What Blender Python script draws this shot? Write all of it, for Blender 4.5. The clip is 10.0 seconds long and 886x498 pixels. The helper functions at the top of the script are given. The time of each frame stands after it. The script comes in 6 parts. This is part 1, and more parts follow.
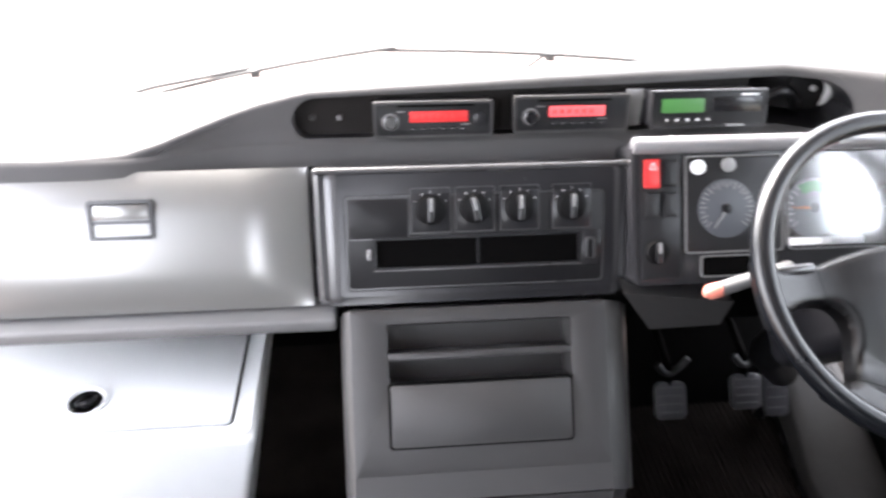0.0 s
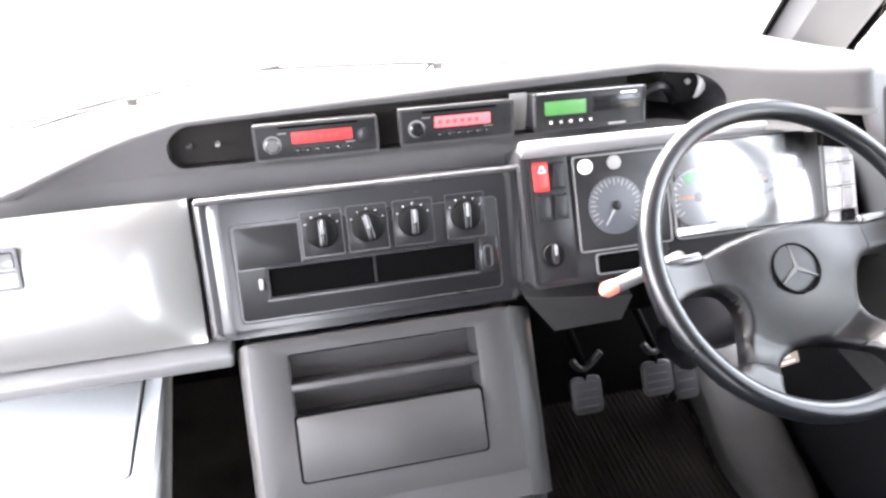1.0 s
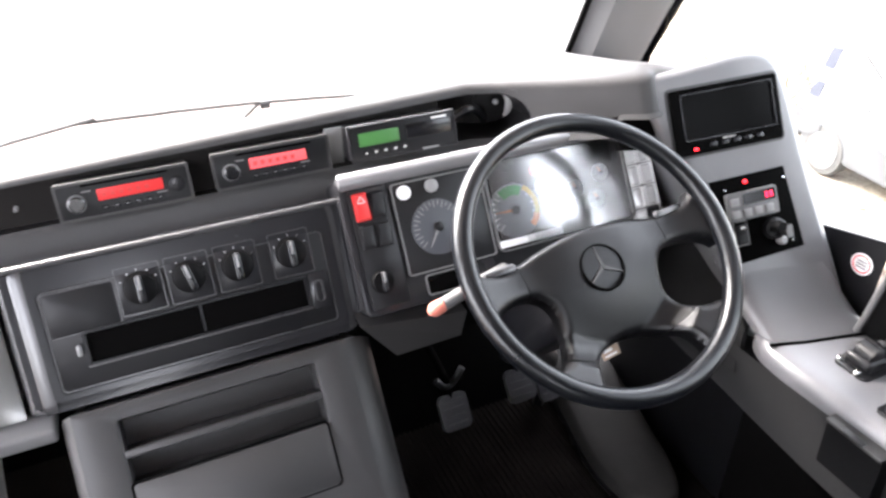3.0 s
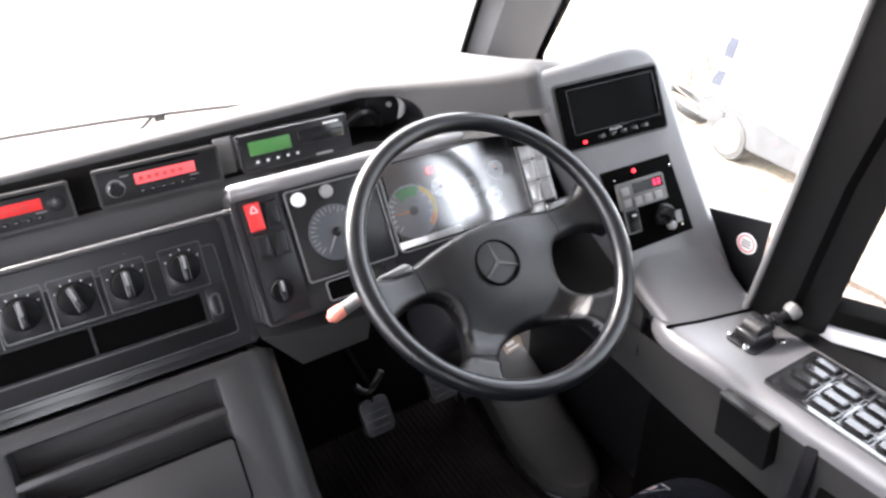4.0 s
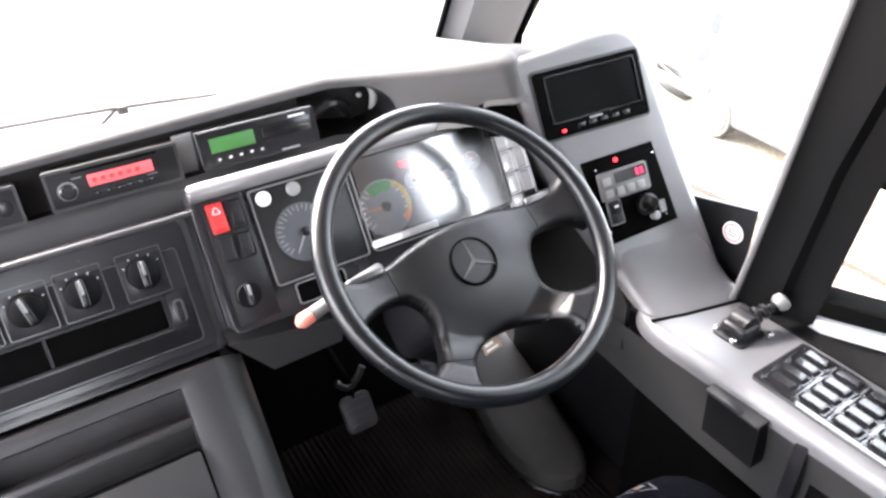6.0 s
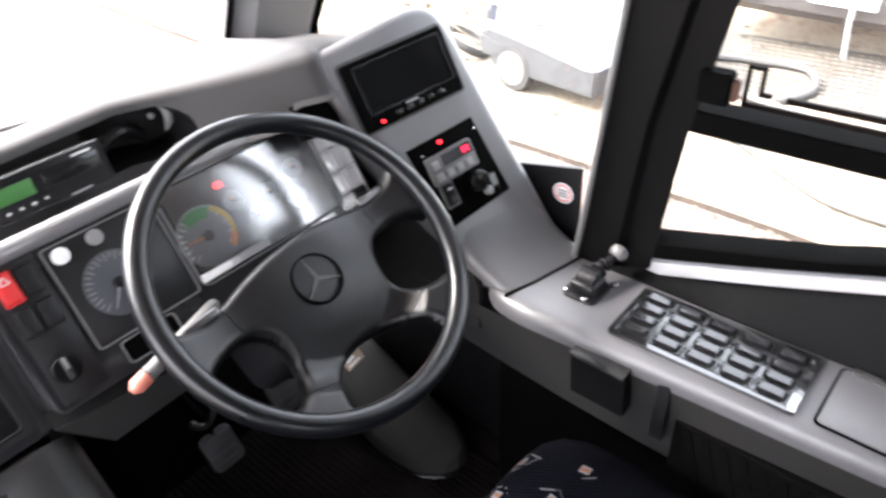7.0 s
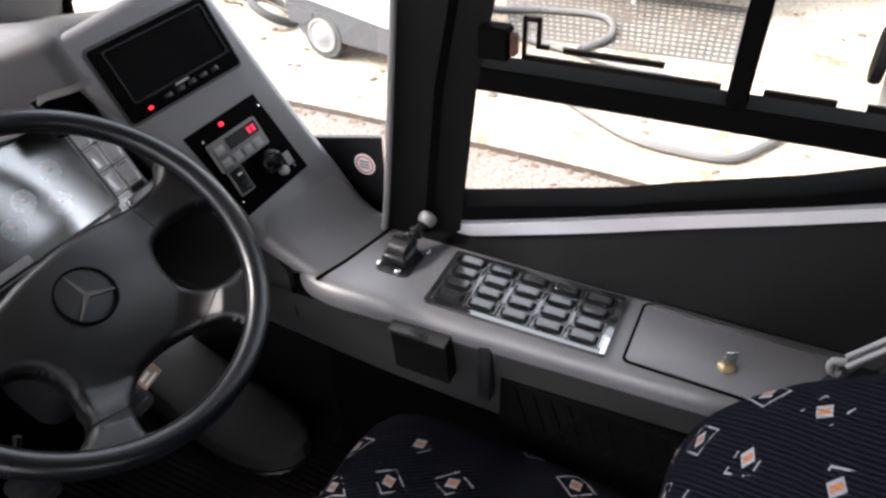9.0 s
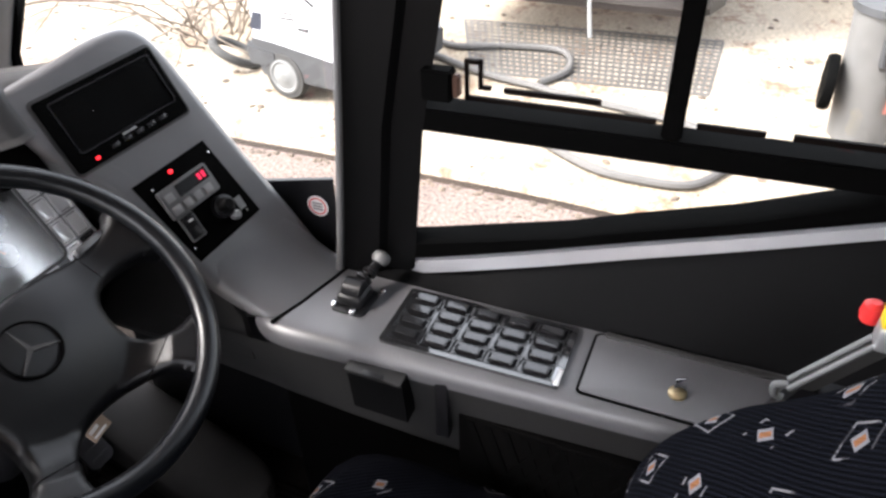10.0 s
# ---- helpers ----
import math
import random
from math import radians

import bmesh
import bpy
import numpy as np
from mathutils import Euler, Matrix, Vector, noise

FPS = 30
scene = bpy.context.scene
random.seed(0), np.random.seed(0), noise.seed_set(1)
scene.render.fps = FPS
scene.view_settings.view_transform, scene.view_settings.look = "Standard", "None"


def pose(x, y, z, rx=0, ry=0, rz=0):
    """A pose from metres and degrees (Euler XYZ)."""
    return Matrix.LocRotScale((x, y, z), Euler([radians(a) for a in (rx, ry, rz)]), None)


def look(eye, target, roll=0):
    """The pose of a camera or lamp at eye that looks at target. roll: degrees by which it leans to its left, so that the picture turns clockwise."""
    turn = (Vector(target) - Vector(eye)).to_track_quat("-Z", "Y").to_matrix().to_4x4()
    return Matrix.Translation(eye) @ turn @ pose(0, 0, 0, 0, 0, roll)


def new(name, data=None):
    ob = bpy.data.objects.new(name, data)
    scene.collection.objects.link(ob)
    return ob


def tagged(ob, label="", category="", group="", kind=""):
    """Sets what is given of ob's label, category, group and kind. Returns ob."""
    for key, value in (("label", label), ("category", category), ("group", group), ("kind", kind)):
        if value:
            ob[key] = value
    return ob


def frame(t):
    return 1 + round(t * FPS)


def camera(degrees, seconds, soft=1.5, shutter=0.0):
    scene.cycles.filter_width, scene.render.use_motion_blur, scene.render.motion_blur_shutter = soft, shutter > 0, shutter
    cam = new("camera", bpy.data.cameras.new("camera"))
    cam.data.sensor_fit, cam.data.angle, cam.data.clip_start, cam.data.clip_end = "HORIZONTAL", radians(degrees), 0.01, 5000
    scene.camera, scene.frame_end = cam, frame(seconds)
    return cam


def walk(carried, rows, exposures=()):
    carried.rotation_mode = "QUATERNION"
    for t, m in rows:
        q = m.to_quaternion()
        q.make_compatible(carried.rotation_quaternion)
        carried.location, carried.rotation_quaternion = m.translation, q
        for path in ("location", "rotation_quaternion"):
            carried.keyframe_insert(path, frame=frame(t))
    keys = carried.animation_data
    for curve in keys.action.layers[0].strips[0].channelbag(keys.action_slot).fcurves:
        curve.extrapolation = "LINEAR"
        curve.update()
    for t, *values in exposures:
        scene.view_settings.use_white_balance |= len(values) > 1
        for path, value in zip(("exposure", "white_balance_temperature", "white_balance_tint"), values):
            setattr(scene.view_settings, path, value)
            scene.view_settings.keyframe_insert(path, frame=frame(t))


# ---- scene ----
cam = camera(63.1, 10.0, soft=2.6, shutter=0.4)
PATH = [
    (0, (-0.217, 0.079, 1.51), (-0.052, 1.708, 0.362), 1.1),
    (0.1, (-0.220, 0.085, 1.510), (0.012, 1.707, 0.363), 1.0),
    (0.3, (-0.226, 0.098, 1.511), (0.072, 1.687, 0.333), 1.1),
    (0.5, (-0.232, 0.111, 1.511), (0.145, 1.699, 0.355), 2.5),
    (0.7, (-0.210, 0.107, 1.510), (0.223, 1.700, 0.381), 2.4),
    (1, (-0.177, 0.101, 1.509), (0.209, 1.706, 0.38), 0.3),
    (1.5, (-0.139, 0.096, 1.52), (0.311, 1.691, 0.4), 0.6),
    (2, (-0.141, 0.084, 1.519), (0.396, 1.68, 0.439), 0.9),
    (2.2, (-0.132, 0.080, 1.519), (0.440, 1.663, 0.439), 0.7),
    (3.3, (-0.084, 0.058, 1.522), (0.681, 1.570, 0.460), -0.4),
    (3.5, (-0.075, 0.054, 1.522), (0.738, 1.535, 0.452), 0.0),
    (4, (-0.049, 0.035, 1.523), (0.817, 1.489, 0.458), -0.7),
    (4.5, (-0.037, 0.027, 1.519), (0.863, 1.472, 0.469), -1.2),
    (5, (-0.032, 0.03, 1.509), (0.863, 1.463, 0.439), -1.3),
    (5.2, (-0.026, 0.039, 1.510), (0.878, 1.458, 0.429), -0.7),
    (6.3, (0.010, 0.087, 1.519), (0.876, 1.482, 0.377), -1.2),
    (6.4, (0.013, 0.092, 1.519), (0.881, 1.468, 0.356), -1.2),
    (6.5, (0.016, 0.096, 1.52), (0.909, 1.458, 0.359), -1.3),
    (6.6, (0.021, 0.104, 1.520), (0.963, 1.417, 0.342), -1.5),
    (6.7, (0.025, 0.112, 1.520), (1.045, 1.380, 0.357), -2.0),
    (6.9, (0.034, 0.127, 1.519), (1.187, 1.278, 0.359), -3.2),
    (7, (0.039, 0.135, 1.519), (1.232, 1.224, 0.339), -3.4),
    (7.1, (0.045, 0.136, 1.517), (1.273, 1.182, 0.336), -3.6),
    (7.3, (0.056, 0.137, 1.512), (1.372, 1.069, 0.330), -1.4),
    (7.5, (0.067, 0.138, 1.508), (1.421, 1.004, 0.318), -1.4),
    (8, (0.093, 0.137, 1.503), (1.43, 0.949, 0.257), -2.0),
    (8.5, (0.106, 0.125, 1.506), (1.479, 0.858, 0.25), -0.8),
    (9, (0.118, 0.112, 1.497), (1.496, 0.818, 0.231), -1.6),
    (9.5, (0.114, 0.102, 1.506), (1.555, 0.799, 0.307), -1.4),
    (10, (0.126, 0.081, 1.509), (1.589, 0.739, 0.315), -1.9),
]
EXPOSURES = [(0.0, 4.95, 6500, 15), (0.2, 5.4, 6500, 15), (0.6, 5.95, 6500, 15), (1.5, 6.0, 6500, 15), (2.1, 5.65, 6500, 15), (3.3, 4.65, 6500, 15), (4.5, 4.75, 6500, 15), (5.0, 4.92, 6500, 15), (6.5, 5.1, 6500, 15), (6.8, 4.6, 6500, 15), (7.2, 4.1, 6500, 15), (8.0, 3.7, 6500, 15), (9.0, 3.5, 6500, 15), (10.0, 3.35, 6500, 15)]
walk(cam, [(t, look(eye, target, roll)) for t, eye, target, roll in PATH], EXPOSURES)



# ---- light ----
world = bpy.data.worlds.new("sky")
scene.world = world
world.use_nodes = True
wn = world.node_tree.nodes
sky = wn.new("ShaderNodeTexSky")
sky.sky_type = "NISHITA"
sky.sun_disc = False
sky.sun_elevation = radians(48)
sky.sun_rotation = radians(-35)
sky.dust_density = 4.0
sky.air_density = 1.0
wn["Background"].inputs["Strength"].default_value = 0.15
pale = wn.new("ShaderNodeHueSaturation")
pale.inputs["Saturation"].default_value = 0.25
world.node_tree.links.new(sky.outputs["Color"], pale.inputs["Color"])
world.node_tree.links.new(pale.outputs["Color"], wn["Background"].inputs["Color"])
sun = new("sun", bpy.data.lights.new("sun", "SUN"))
sun.data.energy = 1.0
sun.data.angle = radians(20)
sun.data.color = (1.0, 0.95, 0.88)
sun.matrix_world = look((-4, 6, 8), (0, 0, 0))


# ---- mesh helpers ----
def part(name, bm, mat, parent=None, label="", smooth=40):
    me = bpy.data.meshes.new(name)
    bmesh.ops.recalc_face_normals(bm, faces=bm.faces)
    bm.to_mesh(me)
    bm.free()
    me.polygons.foreach_set("use_smooth", [True] * len(me.polygons))
    me.set_sharp_from_angle(angle=radians(smooth))
    me.materials.append(mat)
    ob = new(name, me)
    if parent:
        ob.parent = parent
    return tagged(ob, label)


def thing(name, label, category, m=None, group="", kind=""):
    ob = new(name)
    ob.empty_display_size = 0.05
    if m is not None:
        ob.matrix_world = m
    return tagged(ob, label, category, group, kind)


def merged(*bms):
    out = bmesh.new()
    for b in bms:
        me = bpy.data.meshes.new("tmp")
        b.to_mesh(me)
        b.free()
        out.from_mesh(me)
        bpy.data.meshes.remove(me)
    return out


def moved(bm, m):
    bm.transform(m)
    return bm


def axes(o, n, up=(0, 0, 1)):
    """A frame whose z is n, y as near to up as may be, at o."""
    n = Vector(n).normalized()
    x = Vector(up).cross(n).normalized()
    y = n.cross(x)
    m = Matrix((x, y, n)).transposed().to_4x4()
    m.translation = o
    return m


def box(x0, x1, y0, y1, z0, z1, bev=0.0, seg=2):
    bm = bmesh.new()
    bmesh.ops.create_cube(bm, size=1)
    bmesh.ops.scale(bm, vec=(x1 - x0, y1 - y0, z1 - z0), verts=bm.verts)
    bmesh.ops.translate(bm, vec=((x0 + x1) / 2, (y0 + y1) / 2, (z0 + z1) / 2), verts=bm.verts)
    if bev:
        bmesh.ops.bevel(bm, geom=bm.edges[:], offset=bev, segments=seg, profile=0.5, affect="EDGES")
    return bm


def rr(x0, x1, y0, y1, r, n=5):
    """A rounded rectangle, counter-clockwise."""
    pts = []
    for cx, cy, a in ((x1 - r, y1 - r, 0), (x0 + r, y1 - r, 90), (x0 + r, y0 + r, 180), (x1 - r, y0 + r, 270)):
        for k in range(n + 1):
            t = radians(a + 90 * k / n)
            pts.append((cx + r * math.cos(t), cy + r * math.sin(t)))
    return pts


def prism(pts, z0, z1, bev=0.0, seg=2, both=False):
    bm = bmesh.new()
    lo = [bm.verts.new((x, y, z0)) for x, y in pts]
    hi = [bm.verts.new((x, y, z1)) for x, y in pts]
    k = len(pts)
    bot = bm.faces.new(lo[::-1])
    top = bm.faces.new(hi)
    for i in range(k):
        bm.faces.new((lo[i], lo[(i + 1) % k], hi[(i + 1) % k], hi[i]))
    if bev:
        edges = list(top.edges) + (list(bot.edges) if both else [])
        bmesh.ops.bevel(bm, geom=edges, offset=bev, segments=seg, profile=0.5, affect="EDGES")
    return bm


def ring(outer, inner, z0, z1, bev=0.0):
    """A flat frame between two outlines of as many points."""
    bm = bmesh.new()
    k = len(outer)
    loops = [[bm.verts.new((x, y, z)) for x, y in o] for o, z in ((outer, z0), (outer, z1), (inner, z1), (inner, z0))]
    for a, b in zip(loops, loops[1:] + loops[:1]):
        for i in range(k):
            bm.faces.new((a[i], a[(i + 1) % k], b[(i + 1) % k], b[i]))
    if bev:
        ed = [e for e in bm.edges if e.verts[0].co.z == z1 and e.verts[1].co.z == z1 and len({v in loops[1] for v in e.verts}) == 1]
        bmesh.ops.bevel(bm, geom=ed, offset=bev, segments=2, profile=0.5, affect="EDGES")
    return bm


def loft(rows, closed=False, caps=False):
    bm = bmesh.new()
    vs = [[bm.verts.new(p) for p in r] for r in rows]
    k = len(rows[0])
    for a, b in zip(vs, vs[1:]):
        for i in range(k if closed else k - 1):
            bm.faces.new((a[i], a[(i + 1) % k], b[(i + 1) % k], b[i]))
    if caps:
        bm.faces.new(vs[0][::-1])
        bm.faces.new(vs[-1])
    return bm


def tube(path, r, n=10, closed=False):
    path = [Vector(p) for p in path]
    k = len(path)
    rows = []
    side = None
    for i, p in enumerate(path):
        a = path[(i - 1) % k] if (closed or i) else p
        b = path[(i + 1) % k] if (closed or i < k - 1) else p
        d = (b - a).normalized()
        if side is None:
            side = d.orthogonal().normalized()
        side = (side - d * side.dot(d)).normalized()
        up = d.cross(side)
        rad = r[i] if isinstance(r, (list, tuple)) else r
        rows.append([p + rad * (math.cos(2 * math.pi * j / n) * side + math.sin(2 * math.pi * j / n) * up) for j in range(n)])
    if closed:
        rows.append(rows[0])
        bm = loft(rows, True)
        bmesh.ops.remove_doubles(bm, verts=bm.verts, dist=1e-6)
        return bm
    return loft(rows, True, True)


def lathe(profile, n=28):
    """Turns (radius, z) round z, with ends closed."""
    bm = loft([[(r * math.cos(2 * math.pi * j / n), r * math.sin(2 * math.pi * j / n), z) for j in range(n)] for r, z in profile], True, True)
    return bm


def spline(points, n=8):
    """A smooth line through the points."""
    pts = [Vector(p) for p in points]
    out = []
    for i in range(len(pts) - 1):
        p0, p1, p2, p3 = pts[max(i - 1, 0)], pts[i], pts[i + 1], pts[min(i + 2, len(pts) - 1)]
        for k in range(n):
            t = k / n
            out.append(0.5 * (2 * p1 + (p2 - p0) * t + (2 * p0 - 5 * p1 + 4 * p2 - p3) * t * t + (3 * p1 - p0 - 3 * p2 + p3) * t ** 3))
    return out + [pts[-1]]


def lerp(x, table):
    return float(np.interp(x, [a for a, _ in table], [b for _, b in table]))


def slab(pts, depth):
    """A polygon in space, given a thickness along depth."""
    bm = bmesh.new()
    a = [bm.verts.new(p) for p in pts]
    b = [bm.verts.new(Vector(p) + Vector(depth)) for p in pts]
    k = len(pts)
    bm.faces.new(a)
    bm.faces.new(b[::-1])
    for i in range(k):
        bm.faces.new((a[i], b[i], b[(i + 1) % k], a[(i + 1) % k]))
    return bm


# ---- materials ----
def material(name, color, rough=0.5, metal=0.0, bump=0.0, grain=400.0, vary=0.12, blotch=6.0, coat=0.0, spec=0.5, coat_rough=0.05, speck=0.0, coat_ior=1.5):
    """A surface with fine grain and slow blotches in colour and roughness."""
    mat = bpy.data.materials.new(name)
    mat.use_nodes = True
    nt = mat.node_tree
    b = nt.nodes["Principled BSDF"]
    b.inputs["Metallic"].default_value = metal
    b.inputs["Coat Weight"].default_value = coat
    b.inputs["Coat Roughness"].default_value = coat_rough
    b.inputs["Coat IOR"].default_value = coat_ior
    b.inputs["Specular IOR Level"].default_value = spec
    tc = nt.nodes.new("ShaderNodeTexCoord")
    big = nt.nodes.new("ShaderNodeTexNoise")
    big.inputs["Scale"].default_value = blotch
    big.inputs["Detail"].default_value = 6
    fine = nt.nodes.new("ShaderNodeTexNoise")
    fine.inputs["Scale"].default_value = grain
    fine.inputs["Detail"].default_value = 3
    for t in (big, fine):
        nt.links.new(tc.outputs["Object"], t.inputs["Vector"])
    ramp = nt.nodes.new("ShaderNodeMapRange")
    ramp.inputs["From Min"].default_value, ramp.inputs["From Max"].default_value = 0.3, 0.7
    ramp.inputs["To Min"].default_value, ramp.inputs["To Max"].default_value = 1 - vary, 1 + vary
    nt.links.new(big.outputs["Fac"], ramp.inputs["Value"])
    col = nt.nodes.new("ShaderNodeVectorMath")
    col.operation = "SCALE"
    col.inputs[0].default_value = color
    if speck:
        sp = nt.nodes.new("ShaderNodeMapRange")
        sp.inputs["From Min"].default_value, sp.inputs["From Max"].default_value = 0.35, 0.65
        sp.inputs["To Min"].default_value, sp.inputs["To Max"].default_value = 1 - speck, 1 + speck
        nt.links.new(fine.outputs["Fac"], sp.inputs["Value"])
        mul = nt.nodes.new("ShaderNodeMath")
        mul.operation = "MULTIPLY"
        nt.links.new(ramp.outputs["Result"], mul.inputs[0])
        nt.links.new(sp.outputs["Result"], mul.inputs[1])
        nt.links.new(mul.outputs[0], col.inputs["Scale"])
    else:
        nt.links.new(ramp.outputs["Result"], col.inputs["Scale"])
    nt.links.new(col.outputs["Vector"], b.inputs["Base Color"])
    rg = nt.nodes.new("ShaderNodeMapRange")
    rg.inputs["From Min"].default_value, rg.inputs["From Max"].default_value = 0.3, 0.7
    rg.inputs["To Min"].default_value, rg.inputs["To Max"].default_value = max(rough - 0.03, 0.02), min(rough + 0.03, 1)
    nt.links.new(big.outputs["Fac"], rg.inputs["Value"])
    nt.links.new(rg.outputs["Result"], b.inputs["Roughness"])
    if bump:
        bp = nt.nodes.new("ShaderNodeBump")
        bp.inputs["Strength"].default_value = bump
        bp.inputs["Distance"].default_value = 0.001
        nt.links.new(fine.outputs["Fac"], bp.inputs["Height"])
        nt.links.new(bp.outputs["Normal"], b.inputs["Normal"])
    return mat


def glow(name, color, strength):
    mat = bpy.data.materials.new(name)
    mat.use_nodes = True
    b = mat.node_tree.nodes["Principled BSDF"]
    b.inputs["Base Color"].default_value = (*color, 1)
    b.inputs["Emission Color"].default_value = (*color, 1)
    b.inputs["Emission Strength"].default_value = strength
    return mat


def glass(name, tint=(1, 1, 1), base=0.03, rough=0.02):
    mat = bpy.data.materials.new(name)
    mat.use_nodes = True
    nt = mat.node_tree
    nt.nodes.remove(nt.nodes["Principled BSDF"])
    tr = nt.nodes.new("ShaderNodeBsdfTransparent")
    tr.inputs["Color"].default_value = (*tint, 1)
    gl = nt.nodes.new("ShaderNodeBsdfGlossy")
    gl.inputs["Roughness"].default_value = rough
    lw = nt.nodes.new("ShaderNodeLayerWeight")
    lw.inputs["Blend"].default_value = 0.5
    pw = nt.nodes.new("ShaderNodeMath")
    pw.operation = "POWER"
    pw.inputs[1].default_value = 4.0
    fr = nt.nodes.new("ShaderNodeMath")
    fr.operation = "MULTIPLY_ADD"
    fr.inputs[1].default_value, fr.inputs[2].default_value = 0.6, base
    nt.links.new(lw.outputs["Facing"], pw.inputs[0])
    nt.links.new(pw.outputs[0], fr.inputs[0])
    mx = nt.nodes.new("ShaderNodeMixShader")
    nt.links.new(fr.outputs[0], mx.inputs["Fac"])
    nt.links.new(tr.outputs["BSDF"], mx.inputs[1])
    nt.links.new(gl.outputs["BSDF"], mx.inputs[2])
    nt.links.new(mx.outputs["Shader"], nt.nodes["Material Output"].inputs["Surface"])
    return mat


M_HOOD = material("grained_dash_plastic", (0.046, 0.0455, 0.046), 0.5, bump=0.25, grain=900, spec=0.22)
M_PANEL = material("satin_dark_panel", (0.0155, 0.0155, 0.017), 0.25, bump=0.06, grain=900, vary=0.08, coat=0.18, coat_rough=0.12, spec=0.35)
M_PASS = material("satin_grey_panel", (0.122, 0.122, 0.116), 0.32, coat=1.0, coat_rough=0.24, vary=0.0, blotch=0.6, coat_ior=1.95)
M_INSERT = material("matt_black_insert", (0.0095, 0.0095, 0.0105), 0.38, bump=0.15, grain=1200, spec=0.3)
M_BLACK = material("black_plastic", (0.006, 0.006, 0.007), 0.36, bump=0.1, grain=900, spec=0.3)
M_GLOSS = material("gloss_black_plastic", (0.008, 0.008, 0.009), 0.22, vary=0.05)
# Near-black: the shade of recesses and footwell is put into this colour
M_DARK = material("shade_black_plastic", (0.0014, 0.0013, 0.0013), 0.8, spec=0.03)
M_STACK = material("grey_console_plastic", (0.029, 0.0285, 0.0285), 0.42, bump=0.2, grain=800, spec=0.5)
M_POD = material("grey_pod_plastic", (0.108, 0.108, 0.111), 0.36, bump=0.2, grain=800, coat=0.8, coat_rough=0.32)
M_CONSOLE = material("grey_side_console_plastic", (0.086, 0.086, 0.091), 0.40, bump=0.25, grain=800, coat=0.4, coat_rough=0.4)
# Darker than M_POD and M_CONSOLE: their side shade is in this colour
M_SKIRT = material("dark_plastic_with_side_shade", (0.0185, 0.0183, 0.0183), 0.5, bump=0.2, grain=800, spec=0.3)
M_LOCKER = material("pale_grey_locker", (0.60, 0.62, 0.63), 0.42, bump=0.12, grain=600, vary=0.05)
M_SILVER = material("silver_trim", (0.47, 0.48, 0.50), 0.32, metal=0.6, vary=0.05, blotch=1.2)
M_CHROME = material("chrome", (0.75, 0.75, 0.76), 0.12, metal=1.0, vary=0.03)
M_WHEEL = material("wheel_leatherette", (0.0024, 0.0030, 0.0041), 0.30, bump=0.12, grain=500, spec=0.42)
M_PAD = material("wheel_pad", (0.0026, 0.0027, 0.0033), 0.36, bump=0.3, grain=900, spec=0.40)
M_FLOOR = material("worn_floor_mat", (0.0120, 0.0102, 0.0090), 0.9, bump=0.6, grain=300, vary=0.45, spec=0.03, speck=0.3)
M_PILLAR = material("pillar_trim", (0.0030, 0.0030, 0.0032), 0.42, bump=0.1, spec=0.12)
M_APILLAR = material("grained_pillar_cover", (0.070, 0.070, 0.072), 0.6, bump=0.2, spec=0.3)
M_PILLARF = material("grey_pillar_trim", (0.12, 0.12, 0.12), 0.6, bump=0.2)
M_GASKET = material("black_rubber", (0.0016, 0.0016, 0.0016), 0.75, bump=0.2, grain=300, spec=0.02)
M_WALLIN = material("dark_side_lining", (0.0042, 0.0042, 0.0045), 0.6, bump=0.3, grain=500, spec=0.06)
M_ROOF = material("grey_headlining", (0.40, 0.40, 0.395), 0.85, bump=0.3, grain=300)
M_GREY = material("mid_grey_plastic", (0.22, 0.22, 0.22), 0.45, bump=0.1)
M_WHITE = material("white_marking", (0.75, 0.75, 0.75), 0.5, vary=0.04)
M_RED = material("red_plastic", (0.62, 0.03, 0.03), 0.35, vary=0.06)
M_BRASS = material("brass_key", (0.62, 0.50, 0.30), 0.3, metal=0.9)
M_PLATE = material("polished_black_plate", (0.012, 0.012, 0.013), 0.1, vary=0.05, coat=1.0, spec=0.6, coat_ior=1.7)
# Near-white base: the window's reflection on the keys is in the colour
M_KEYS = material("glossy_key_with_reflection", (0.86, 0.86, 0.86), 0.22, vary=0.04, coat=1.0, coat_rough=0.15, coat_ior=2.9)
M_SCREEN = material("dark_screen_glass", (0.002, 0.002, 0.002), 0.3, vary=0.0, spec=0.06)
# Lighter than M_PANEL: the edge highlight is put into this colour
M_TRIM = material("panel_edge_with_highlight", (0.045, 0.045, 0.047), 0.26, vary=0.05, coat=0.8, coat_rough=0.25)
# Bright colour standing in for the highlight on narrow edges
M_EDGE = material("satin_edge_with_highlight", (0.14, 0.14, 0.145), 0.22, vary=0.05, coat=1.0, coat_rough=0.15)
M_BROWN = material("dull_brown_black_panel", (0.0075, 0.0062, 0.0058), 0.6, bump=0.1, spec=0.15)
M_DIM = material("dim_grey_print", (0.16, 0.16, 0.16), 0.5, vary=0.05)
M_KNOB = material("matt_black_knob", (0.0025, 0.0025, 0.0028), 0.55, vary=0.05, spec=0.12)
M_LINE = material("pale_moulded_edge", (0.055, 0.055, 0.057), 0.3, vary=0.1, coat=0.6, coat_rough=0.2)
M_GLASS = glass("window_glass", (0.96, 0.98, 0.97))
M_LENS = glass("instrument_lens", base=0.30, rough=0.2)

# ---- the bus shell ----
ZC = 0.708
WALL_A, WALL_B = Vector((1.0365, 0.54, 0)), Vector((1.0765, -0.13, 0))
WALL_D = (WALL_A - WALL_B).normalized()
WALL_N = Vector((-WALL_D.y, WALL_D.x, 0))


